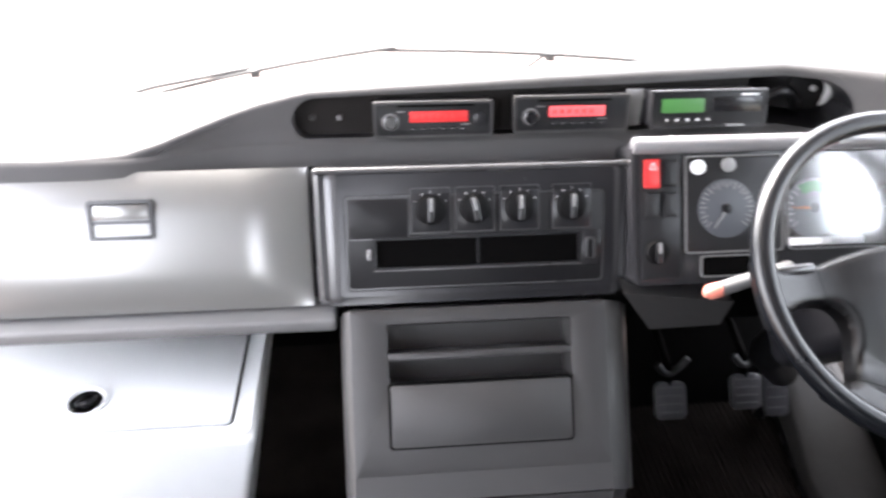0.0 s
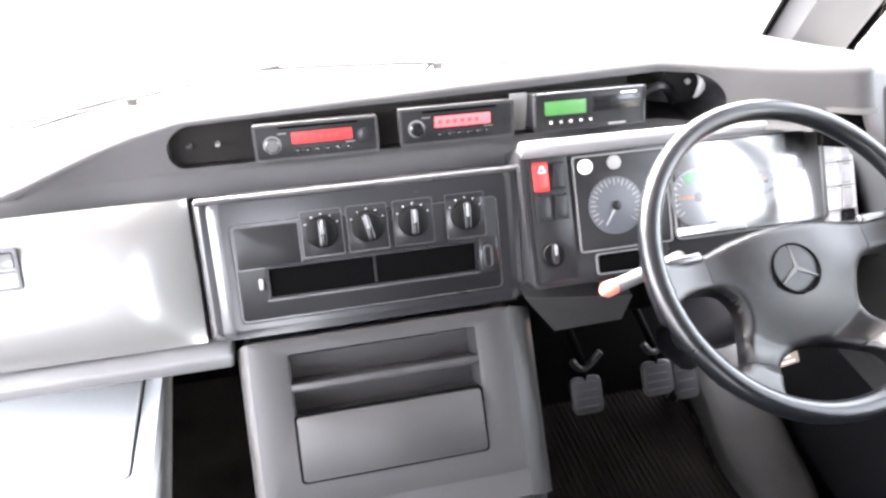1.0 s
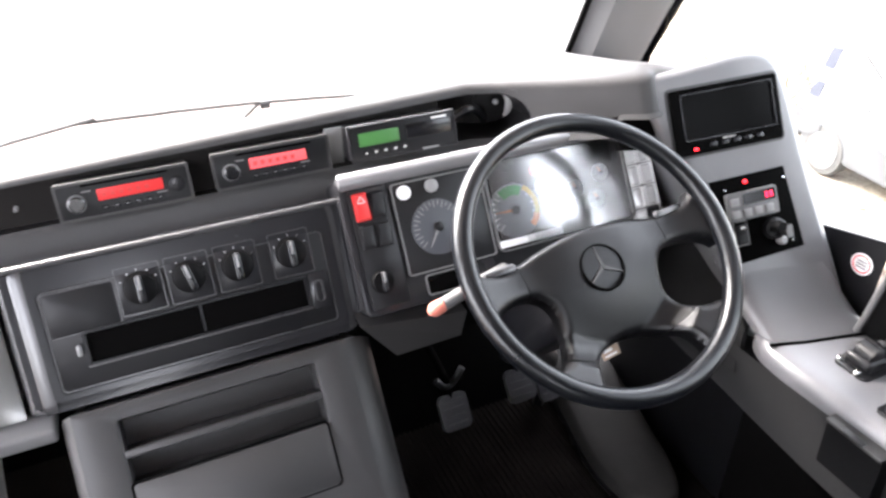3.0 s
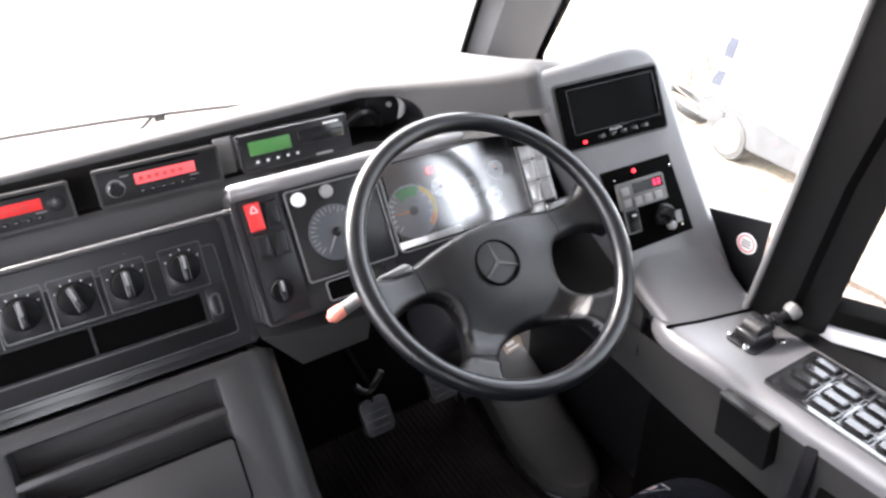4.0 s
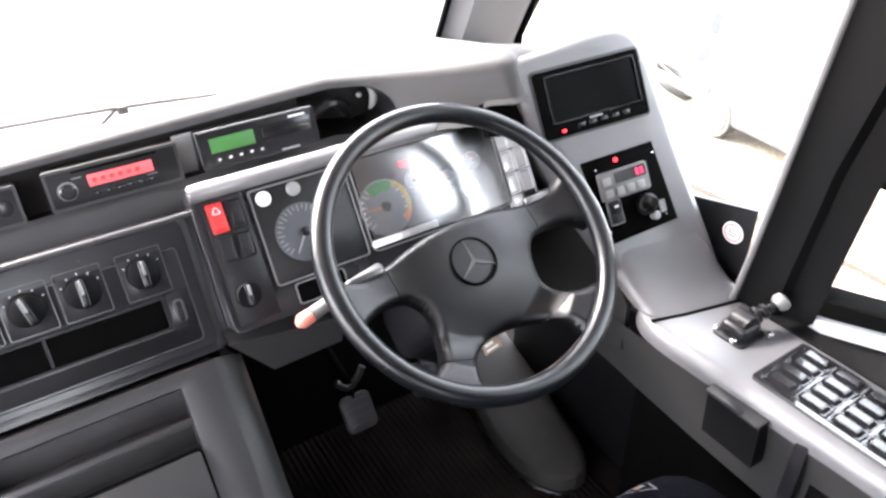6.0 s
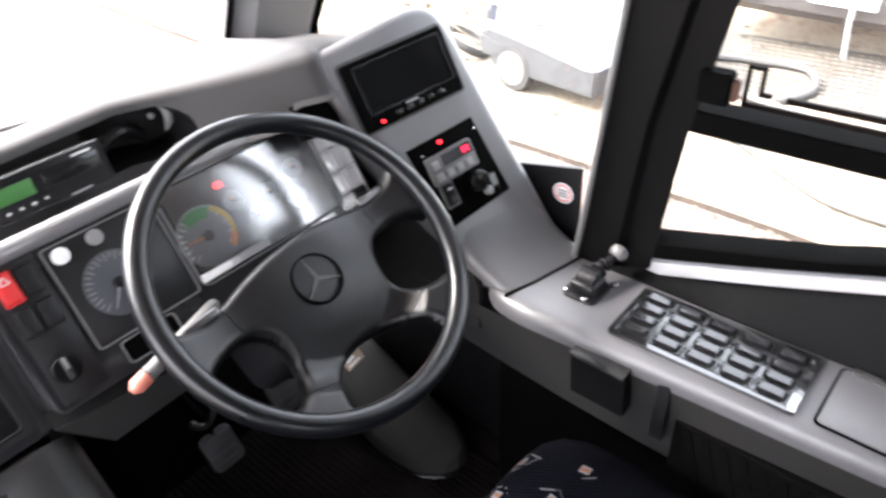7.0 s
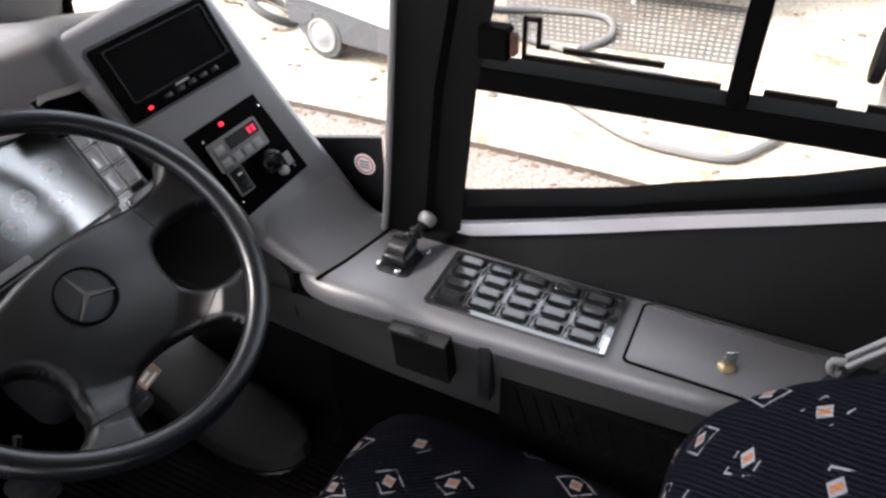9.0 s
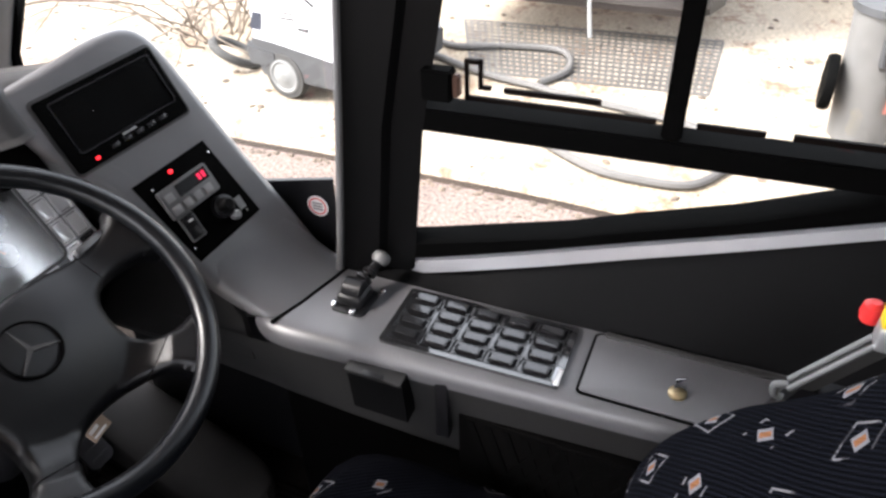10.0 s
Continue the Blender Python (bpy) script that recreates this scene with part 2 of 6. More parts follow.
def on_wall(y, z, off=0.0):
    """A point of the driver's side wall at y and z, off metres towards the cab."""
    p = WALL_A + WALL_D * ((y - WALL_A.y) / WALL_D.y)
    return Vector((p.x, y, z)) + WALL_N * off


floor = part("floor", box(-1.3, 1.3, -1.7, 1.75, -0.12, 0.0), M_FLOOR, label="dark worn ribbed rubber cab floor")
tagged(floor, kind="structure", category="floor")
ceiling = tagged(part("ceiling", box(-1.35, 1.3, -1.7, 1.75, 2.15, 2.25), M_ROOF, label="grey fabric headlining of the bus"), kind="structure", category="ceiling")
# Unseen wall added: darkens the hub pad; its opening gives the fascia highlight
wall_rear = tagged(part("wall_rear", merged(box(-1.35, -0.50, -1.8, -1.7, -0.1, 2.2), box(-0.15, 1.3, -1.8, -1.7, -0.1, 2.2), box(-0.50, -0.15, -1.8, -1.7, -0.1, 0.9), box(-0.50, -0.15, -1.8, -1.7, 1.9, 2.2)), M_WALLIN, label="unseen dark rear wall added with one opening for reflections"), kind="structure", category="wall")
# Unseen wall; openings set for the fascia's reflections and the locker's light
wl = merged(box(-1.40, -1.30, -1.7, 0.0, -0.12, 0.95), box(-1.40, -1.30, 0.0, 1.3, -0.12, 0.30), box(-1.40, -1.30, 1.3, 1.75, -0.12, 0.95), box(-1.40, -1.30, -1.7, 1.75, 1.95, 2.2), box(-1.40, -1.30, -1.7, -1.4, 0.95, 1.95), box(-1.40, -1.30, -0.08, 0.0, 0.95, 1.95), box(-1.40, -1.30, 1.3, 1.75, 0.95, 1.95))
wall_left = tagged(part("wall_left", wl, M_WALLIN, label="unseen dark side wall with openings placed to light the cab"), kind="structure", category="wall")
# Footwell shade is in its near-black; raised to keep windscreen light out
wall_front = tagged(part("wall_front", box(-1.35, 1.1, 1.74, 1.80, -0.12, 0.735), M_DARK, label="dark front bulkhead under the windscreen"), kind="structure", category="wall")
# right side behind the driver's window; unseen, kept solid against reflections
wr = box(1.14, 1.26, -1.7, -0.62, -0.12, 2.2)
wr = merged(wr, slab([(1.073, -0.19, -0.12), (1.105, -0.70, -0.12), (1.105, -0.70, 2.2), (1.073, -0.19, 2.2)], (0.07, 0, 0)))
tagged(part("wall_right", wr, M_WALLIN, label="unseen solid dark side wall behind the cab"), kind="structure", category="wall")


def window_low(y):
    return lerp(-y, [(-0.56, 0.770), (-0.54, 0.774), (-0.284, 0.841), (-0.214, 0.866), (-0.04, 0.921), (0.11, 0.980), (0.2, 1.0), (0.7, 1.02)])


def sill_top(y):
    return sum(sill_line(y + 0.03 * k) for k in range(-3, 4)) / 7


def sill_line(y):
    return lerp(-y, [(-0.62, 0.716), (-0.57, 0.728), (-0.528, 0.740), (-0.287, 0.815), (-0.197, 0.847), (-0.023, 0.900), (0.136, 0.955), (0.25, 0.99), (0.7, 1.01)])


def sill_low(y):
    return sill_top(y) - lerp(-y, [(-0.62, 0.034), (-0.3, 0.034), (0.14, 0.029), (0.7, 0.025)])


# lower side wall: outer skin and inner lining
ys = [0.70 - 0.05 * i for i in range(28)]
skin = loft([[on_wall(y, -0.12, -0.06), on_wall(y, sill_low(y), -0.06), on_wall(y, sill_top(y), -0.05)] for y in ys])
driver_wall = thing("wall_driver_side", "dark lower side wall below the driver's window", "wall", kind="structure")
part("outer_panel", skin, M_WALLIN, driver_wall)
lining = loft([[Vector((min(0.985 + 0.025 * max(0, 0.3 - y), on_wall(y, 0).x - 0.02), y, ZC - 0.03)), Vector((min(0.99 + 0.03 * max(0, 0.3 - y), on_wall(y, 0).x - 0.012), y, ZC + 0.004)),
                on_wall(y, max(sill_low(y) - 0.006, ZC + 0.006), 0.004), on_wall(y, max(sill_low(y), ZC + 0.008), 0.0)] for y in ys])
part("lining_panel", lining, M_WALLIN, driver_wall, "dark grey side lining panel")
sill = loft([[on_wall(y, sill_low(y), 0.002), on_wall(y, sill_low(y) + 0.005, 0.014), on_wall(y, sill_top(y) - 0.006, 0.010), on_wall(y, sill_top(y), -0.008), on_wall(y, sill_top(y), -0.05)] for y in ys])
part("sill_trim", sill, M_SILVER, driver_wall, "brushed silver sill strip")

# driver's side window with its bars
win = thing("window_1", "driver's side window with black frame and sliding upper panes", "window", kind="structure")
gk = loft([[on_wall(y, sill_top(y) - 0.002, 0.004), on_wall(y, sill_top(y) + 0.004, 0.012), on_wall(y, window_low(y) - 0.003, 0.012), on_wall(y, window_low(y), 0.006), on_wall(y, window_low(y), -0.04)] for y in [0.56 - 0.04 * i for i in range(32)]])
part("lower_gasket", gk, M_GASKET, win)


def bar(y0, y1, z0, z1, t0=-0.04, t1=0.012):
    bm = slab([on_wall(y0, z0, t1), on_wall(y1, z0, t1), on_wall(y1, z1, t1), on_wall(y0, z1, t1)], WALL_N * (t0 - t1))
    bmesh.ops.bevel(bm, geom=bm.edges[:], offset=0.003, segments=2, affect="EDGES")
    return bm


part("window_rail", bar(0.56, -0.70, 0.993, 1.031), M_GASKET, win)
part("mullion", bar(0.166, 0.138, 1.031, 1.90, t1=0.008), M_GASKET, win)
part("head_rail", bar(0.56, -0.70, 1.90, 1.96), M_GASKET, win)
part("glass_pane", slab([on_wall(y, z, -0.02) for y, z in ((0.562, 1.03), (0.166, 1.03), (0.166, 1.90), (0.562, 1.90))], WALL_N * 0.004), M_GLASS, win).visible_shadow = False
part("glass_pane", slab([on_wall(y, z, -0.012) for y, z in ((0.138, 1.03), (-0.62, 1.03), (-0.62, 1.90), (0.138, 1.90))], WALL_N * 0.004), M_GLASS, win).visible_shadow = False
part("glass_pane", slab([on_wall(y, z, -0.02) for y, z in ((0.562, 0.765), (0.44, 0.795), (0.285, 0.838), (0.044, 0.916), (-0.13, 0.982), (-0.2, 0.995), (0.562, 0.995))], WALL_N * 0.004), M_GLASS, win).visible_shadow = False

# pillar between quarter light and side window
pil = thing("pillar_1", "black door pillar beside the driver's window", "pillar", kind="structure")
rows = []
for z in (0.60, 0.75, 1.0, 1.25, 1.6, 2.15):
    yb, yf = lerp(z, [(0.6, 0.552), (0.77, 0.537), (1.0, 0.513), (1.19, 0.470), (2.15, 0.392)]), lerp(z, [(0.6, 0.70), (0.72, 0.685), (1.18, 0.638), (2.15, 0.55)])
    p, q = on_wall(yb, z, 0.012), on_wall(yf, z, 0.02)
    mid1, mid2 = on_wall(yb + 0.05, z, 0.02), on_wall(yb + 0.06, z, 0.034)
    rows.append([on_wall(yb + 0.034, z, -0.05), p, mid1, mid2, on_wall(yf - 0.02, z, 0.04), q, on_wall(yf, z, -0.05)])
part("pillar_trim", loft(rows, True, True), M_PILLAR, pil, "dark grey pillar cover")
rod = spline([on_wall(0.672, 0.715, 0.05), on_wall(0.66, 0.80, 0.05), on_wall(0.628, 1.1, 0.05), on_wall(0.60, 1.35, 0.055), on_wall(0.575, 1.6, 0.045)], 6)
# Rubber seal coloured grey so its highlight line shows
part("seal", tube(rod, 0.006, 8), M_PILLARF, pil, "thin edge seal, grey for its highlight")

# front quarter pillar and windscreen
pil2 = thing("pillar_2", "dark grey sloping windscreen pillar", "pillar", kind="structure")
rows = []
for z in (0.70, 0.98, 1.15, 1.5, 2.15):
    k = (z - 1.0) / 0.15
    x0, x1 = 0.821 + 0.046 * k * (0.6 if z > 1.2 else 1), 1.035 + 0.062 * k * (0.5 if z > 1.2 else 1)
    y0 = 1.40 - 0.02 * k
    rows.append([(x0, y0 + 0.02, z), (x0 + 0.035, y0 - 0.03, z), (x1 - 0.06, y0 - 0.045, z), (x1, y0 - 0.01, z), (x1 + 0.01, y0 + 0.05, z), (x0 + 0.02, y0 + 0.07, z)])
part("pillar_trim", loft(rows, True, True), M_APILLAR, pil2)
part("seal", tube([(1.04 - 0.064, 1.36, 0.70), (1.035, 1.385, 1.0), (1.10, 1.36, 1.15), (1.24, 1.31, 1.5)], 0.010, 8), M_GASKET, pil2)
part("seal", tube([(0.815, 1.415, 0.98), (0.865, 1.395, 1.15), (0.93, 1.35, 1.5)], 0.007, 8), M_GASKET, pil2)

ws = thing("windscreen", "large curved clear windscreen of the bus", "windscreen", kind="structure")
part("glass_pane", loft([[(x, 1.66 - 0.10 * (x / 1.3) ** 2 + (0.06 if z < 1 else -0.12 * (z - 1.0)), z) for z in (0.80, 1.3, 1.7, 2.16)] for x in [-1.32 + 0.11 * i for i in range(21)]]), M_GLASS, ws).visible_shadow = False

# quarter light below the windscreen pillar
quarter = thing("window_2", "small front quarter light with black lower panel", "window", kind="structure")
QA, QB = Vector((1.04, 1.36, 0)), on_wall(0.69, 0.0, 0.0)
part("lower_panel", slab([QA + Vector((0, 0, -0.12)), QB + Vector((0, 0, -0.12)), QB + Vector((0, 0, 0.868)), QA + Vector((0, 0, 0.705))], (0.008, 0.003, 0)), M_BLACK, quarter, "black lower panel of the quarter light")
part("glass_pane", slab([QA + Vector((0.015, 0, 0.68)), QB + Vector((0.015, 0, 0.85)), QB + Vector((0.015, 0, 2.1)), QA + Vector((0.015, 0, 2.1))], (0.004, 0.001, 0)), M_GLASS, quarter).visible_shadow = False

# ---- dashboard ----
dash = thing("dashboard", "dark grey moulded bus dashboard with radio shelf", "dashboard", Matrix.Translation((0, 1.1, 0.98)))
DI = dash.matrix_world.inverted()


def dpart(name, bm, mat, label="", smooth=40):
    return part(name, moved(bm, DI), mat, dash, label, smooth)


def lip_z(x):
    return lerp(x, [(-1.3, 0.990), (-0.70, 0.990), (-0.60, 0.996), (-0.55, 1.006), (-0.48, 1.024), (-0.39, 1.049), (-0.33, 1.061), (0.17, 1.079), (0.40, 1.086), (0.50, 1.090), (0.62, 1.102), (0.69, 1.115), (0.72, 1.119), (0.76, 1.118), (0.80, 1.110)])


def pod_y(x, z):
    return 0.8965 + (0.4575 * (z - 0.985) - 0.2031 * (x - 0.877)) / 0.8657


def face_y(x, z):
    a = 1.136 + 0.3 * (z - 1.0)
    j = min(max((-0.42 - x) / 0.20, 0), 1)
    a -= 0.052 * j * j * (3 - 2 * j)
    k = min(max((x - 0.45) / 0.25, 0), 1)
    k = 0.75 * k + 0.25 * k * k * (3 - 2 * k)
    e = min(max((x - 0.716) / 0.020, 0), 1)
    return a * (1 - k) + (pod_y(x, z) - 0.0085 + 0.013 * e * e * (3 - 2 * e)) * k


def hole(x):
    """Lower and upper edge of the radio shelf's opening at x."""
    x0, x1 = -0.352, 0.545
    lo, hi = lerp(x, [(x0, 0.983), (x1, 0.998)]), lerp(x, [(x0, 1.052), (0.2, 1.064), (x1, 1.075)])
    r = (hi - lo) / 2
    mid = (hi + lo) / 2
    d = min(x - x0, x1 - x)
    if d <= 0:
        return mid, mid
    h = r if d >= r * 1.2 else r * math.sqrt(max(0, 1 - (1 - d / (1.2 * r)) ** 2))
    return mid - h, mid + h


xs = sorted(set([round(-1.30 + 0.05 * i, 3) for i in range(43)] + [-0.352, -0.3505, -0.347, -0.34, -0.33, -0.318, 0.545, 0.5435, 0.54, 0.533, 0.523, 0.51, 0.642, 0.656, 0.666, 0.68, 0.69, 0.71, 0.718, 0.724, 0.731, 0.738, 0.745, 0.76, 0.78, 0.80]))
xs = [x for x in xs if x <= 0.80]
rows_hi, rows_lo, rows_top, rows_in = [], [], [], []
for x in xs:
    lz = lip_z(x)
    lo, hi = hole(x)
    bot = lerp(x, [(0.163, 0.987), (0.172, 0.976), (0.50, 0.976), (0.60, 1.012), (0.643, 1.020), (0.655, 1.046), (0.665, 1.052), (0.745, 1.062)])
    lo, hi = max(min(lo, lz - 0.012), bot + 0.004), max(min(hi, lz - 0.010), bot + 0.004)
    if not (-0.352 < x < 0.545):
        hi = lo = (bot + lz - 0.01) / 2 if x < -0.352 else lo
    f = lambda z: (x, face_y(x, z), z)
    drop = 0.034 if x < 0.5 else 0.012
    rows_lo.append([(x, face_y(x, bot) - (0.022 if x < 0.5 else -0.05), bot - drop), (x, face_y(x, bot) - (0.012 if x < 0.5 else -0.02), bot - drop * 0.4), (x, face_y(x, bot) - 0.007, bot - 0.004), (x, face_y(x, bot) - 0.004, bot), f(bot + 0.003), f(lo)])
    rows_hi.append([f(hi), f((hi + lz) / 2) if hi < lz - 0.02 else f(hi + 0.0005), f(max(lz - 0.013, hi + 0.001)), f(lz - 0.008), (x, face_y(x, lz) + 0.003, lz - 0.002), (x, face_y(x, lz) + 0.012, lz)])
    yl = face_y(x, lz)
    back = lerp(x, [(-0.6, 0.955), (0.4, 0.965), (0.66, 1.03)])
    rows_top.append([(x, yl + 0.012, lz), (x, yl + 0.030, lz + 0.003), (x, yl + 0.06, lz - 0.004), (x, yl + 0.13, lz - 0.035 if x < 0.6 else lz - 0.02), (x, 1.42, back), (x, 1.55, 0.88), (x, 1.70, 0.80), (x, 1.78, 0.70)])
    if -0.352 <= x <= 0.545:
        rows_in.append([f(lo), (x, face_y(x, lo) + 0.11, lo - 0.01), (x, face_y(x, hi) + 0.11, max(lo - 0.008, hi - 0.034)), (x, face_y(x, hi) + 0.03, hi - 0.003), f(hi)])
hood = merged(loft(rows_lo), loft(rows_hi), loft(rows_top))
bmesh.ops.remove_doubles(hood, verts=hood.verts, dist=1e-5)
dpart("hood", hood, M_HOOD, "dark grey grained dashboard top", 50)
dpart("shelf_recess", loft(rows_in), M_INSERT)
fill = []
for x in [v for v in xs if -0.352 <= v <= 0.40]:
    lo, hi = hole(x)
    fill.append([(x, face_y(x, lo) + 0.020, lo - 0.001), (x, face_y(x, hi) + 0.020, hi + 0.001)])
dpart("radio_panel", loft(fill), M_BROWN, "dull dark panel behind the radios")

deck = []
for x in (0.765, 0.79, 0.83, 0.88, 0.93, 0.97, 1.01, 1.05):
    zt = lerp(x, [(0.735, 1.095), (0.90, 1.105), (0.94, 1.05), (0.97, 0.90), (1.0, 0.76), (1.05, 0.66)])
    y0 = pod_y(x, zt) + 0.035
    deck.append([(x, y0, zt), (x, max(1.22, y0 + 0.05), min(zt - 0.01, 1.04)), (x, 1.42, min(zt - 0.02, 0.995)), (x, 1.56, min(zt - 0.03, 0.88)), (x, 1.70, min(zt - 0.05, 0.80)), (x, 1.78, min(zt - 0.06, 0.70))])
dpart("corner_deck", loft(deck), M_HOOD, "dark grey deck behind the pod")

# centre panel
NA = Vector((0, -0.9088, 0.4171))
FA = axes((-0.0725, 1.020, 0.8765), NA)   # middle of the centre panel


def in_frame(fr, bm):
    return moved(bm, fr)


W, H = 0.489, 0.218
slope = ring(rr(-W / 2 + 0.031, W / 2 - 0.022, -H / 2 + 0.014, H / 2 - 0.012, 0.008), rr(-0.203, 0.209, -0.086, 0.065, 0.008), 0.003, 0.0085, 0.003)
centre = dpart("centre_panel", in_frame(FA, merged(prism(rr(-W / 2 + 0.003, W / 2 - 0.003, -H / 2, H / 2, 0.012), -0.05, 0.003, 0.012, 5), slope)), M_PANEL, "satin dark grey centre control panel")
part("insert", moved(in_frame(FA, prism(rr(-0.200, 0.206, -0.083, 0.062, 0.006), 0.0, 0.006, 0.002)), DI), M_INSERT, centre)

# Top and side edges take the lighter M_TRIM for their highlight
part("top_trim", moved(in_frame(FA, box(-W / 2 - 0.004, W / 2, H / 2 - 0.012, H / 2 - 0.001, -0.012, 0.0060, 0.0055, 5)), DI), M_TRIM, centre, "top edge with its highlight in the colour")


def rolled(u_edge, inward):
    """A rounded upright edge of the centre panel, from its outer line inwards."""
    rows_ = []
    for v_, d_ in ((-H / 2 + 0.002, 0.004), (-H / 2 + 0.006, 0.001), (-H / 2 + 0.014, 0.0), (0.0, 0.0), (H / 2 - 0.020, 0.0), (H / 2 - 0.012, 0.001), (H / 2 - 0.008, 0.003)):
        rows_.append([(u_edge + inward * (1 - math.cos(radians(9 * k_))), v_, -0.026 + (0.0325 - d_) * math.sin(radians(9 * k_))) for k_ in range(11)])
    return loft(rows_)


part("side_trim", moved(in_frame(FA, rolled(-W / 2 - 0.0085, 0.040)), DI), M_TRIM, centre, "satin rounded side edge, highlight in its colour", 60)
part("side_trim", moved(in_frame(FA, rolled(W / 2 + 0.0035, -0.027)), DI), M_TRIM, centre, "satin rounded side edge, highlight in its colour", 60)

# passenger side panel: a shallow bulged sheet
rows = []
for x in [-1.30 + 0.06 * i for i in range(14)] + [-0.47, -0.45, -0.43, -0.415, -0.40, -0.385, -0.37, -0.36, -0.35, -0.343, -0.337, -0.333, -0.330]:
    e = min(1, (-0.330 - x) / 0.105)
    r = []
    for k, v in enumerate([-0.110, -0.107, -0.10, -0.08, -0.04, 0.0, 0.04, 0.08, 0.098, 0.106, 0.110]):
        bulge = 0.018 * (1 - (v / 0.112) ** 4) * (-0.20 + 1.20 * math.sin(e * math.pi / 2))
        p = FA @ Vector((0, v, bulge - 0.010))
        r.append((x, p.y, p.z))
    rows.append(r)
pp = merged(loft(rows), in_frame(FA, box(-1.228, -0.2585, -0.108, 0.108, -0.05, -0.020)))
passenger = dpart("passenger_panel", pp, M_PASS, "glossy grey passenger side fascia panel", 60)
vent = merged(in_frame(FA, ring(rr(-0.582, -0.487, 0.010, 0.070, 0.004), rr(-0.577, -0.492, 0.015, 0.065, 0.003), 0.0, 0.013)), in_frame(FA, box(-0.577, -0.492, 0.034, 0.039, 0.0, 0.011)))
av = part("air_vent", moved(vent, DI), M_PANEL, passenger, "dark rectangular air vent")
part("vent_flap", moved(in_frame(FA, box(-0.575, -0.494, 0.041, 0.063, 0.006, 0.0105, 0.0015)), DI), M_PASS, av)
# Vent depth is shade colour on a shallow back
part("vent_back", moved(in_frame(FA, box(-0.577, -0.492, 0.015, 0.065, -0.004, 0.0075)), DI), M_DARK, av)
dpart("lower_trim", box(-1.30, -0.295, 0.952, 1.02, 0.742, 0.766, 0.006, 3), M_PILLARF, "pale grey trim strip under the fascia")

# instrument cluster: origin at its lower left corner, x right, y up the face
NC = Vector((0, -0.8548, 0.5189))
FC = axes((0.170, 0.941, 0.817), NC)
cw, ch = 0.592, 0.224


def cpart(name, bm, mat, parent=None, label=""):
    return part(name, moved(in_frame(FC, bm), DI), mat, parent or dash, label)


def cy(z):
    return (z - 0.817) / 0.8548


cluster = cpart("instrument_panel", merged(prism(rr(0, cw, 0, ch, 0.012), -0.08, 0.004, 0.003), prism(rr(0.004, cw - 0.004, 0.004, ch - 0.02, 0.01), 0.003, 0.0045)), M_PANEL, None, "dark instrument panel")
# The rolled edge's highlight is painted by the bright M_EDGE
cpart("top_edge", moved(lathe([(0.012, 0.002), (0.014, 0.006), (0.014, cw - 0.006), (0.012, cw - 0.002)], 20), Matrix.Translation((0, ch - 0.006, 0.004)) @ Matrix.Rotation(radians(90), 4, "Y")), M_EDGE, cluster, "rolled top edge, highlight in its colour")
cpart("switch_column", prism(rr(0.012, 0.076, 0.010, ch - 0.022, 0.004), 0.0, 0.008, 0.002), M_INSERT, cluster)
cpart("left_gauge_plate", prism(rr(0.083, 0.243, 0.048, ch - 0.024, 0.006), 0.0, 0.007, 0.002), M_INSERT, cluster)
cpart("left_gauge_frame", ring(rr(0.083, 0.243, 0.048, ch - 0.024, 0.006), rr(0.0855, 0.2405, 0.0505, ch - 0.0265, 0.005), 0.006, 0.010, 0.0005), M_PILLARF, cluster)
cpart("main_gauge_plate", prism(rr(0.252, 0.526, 0.052, ch - 0.022, 0.012), 0.0, 0.006, 0.002), M_GLOSS, cluster)
cpart("main_gauge_frame", ring(rr(0.248, 0.530, 0.048, ch - 0.018, 0.014), rr(0.2505, 0.5275, 0.0505, ch - 0.0205, 0.012), 0.004, 0.0125, 0.0006), M_PILLARF, cluster)
lens = []
for k in range(21):
    x = 0.254 + 0.270 * k / 20
    z = 0.0112 + 0.0075 * (1 - ((x - 0.389) / 0.135) ** 2)
    lens.append([(x, 0.054, z), (x, ch - 0.024, z), (x, ch - 0.024, z + 0.001), (x, 0.054, z + 0.001)])
cpart("lens", loft(lens, True, True), M_LENS, cluster, "curved clear instrument lens")

# tachograph-type dial and the main dials
M_DIAL = material("dark_dial_face", (0.046, 0.050, 0.058), 0.5, vary=0.05)
M_DIAL2 = material("pale_dial_face", (0.22, 0.235, 0.26), 0.5, vary=0.05)
# Green and yellow bands get a faint glow added to their colour
M_GREEN = glow("green_dial_band_glow", (0.01, 0.26, 0.05), 0.004)
M_YELLOW = glow("yellow_dial_band_glow", (0.50, 0.36, 0.04), 0.005)
M_ORANGE = material("orange_needle", (0.75, 0.25, 0.05), 0.5)


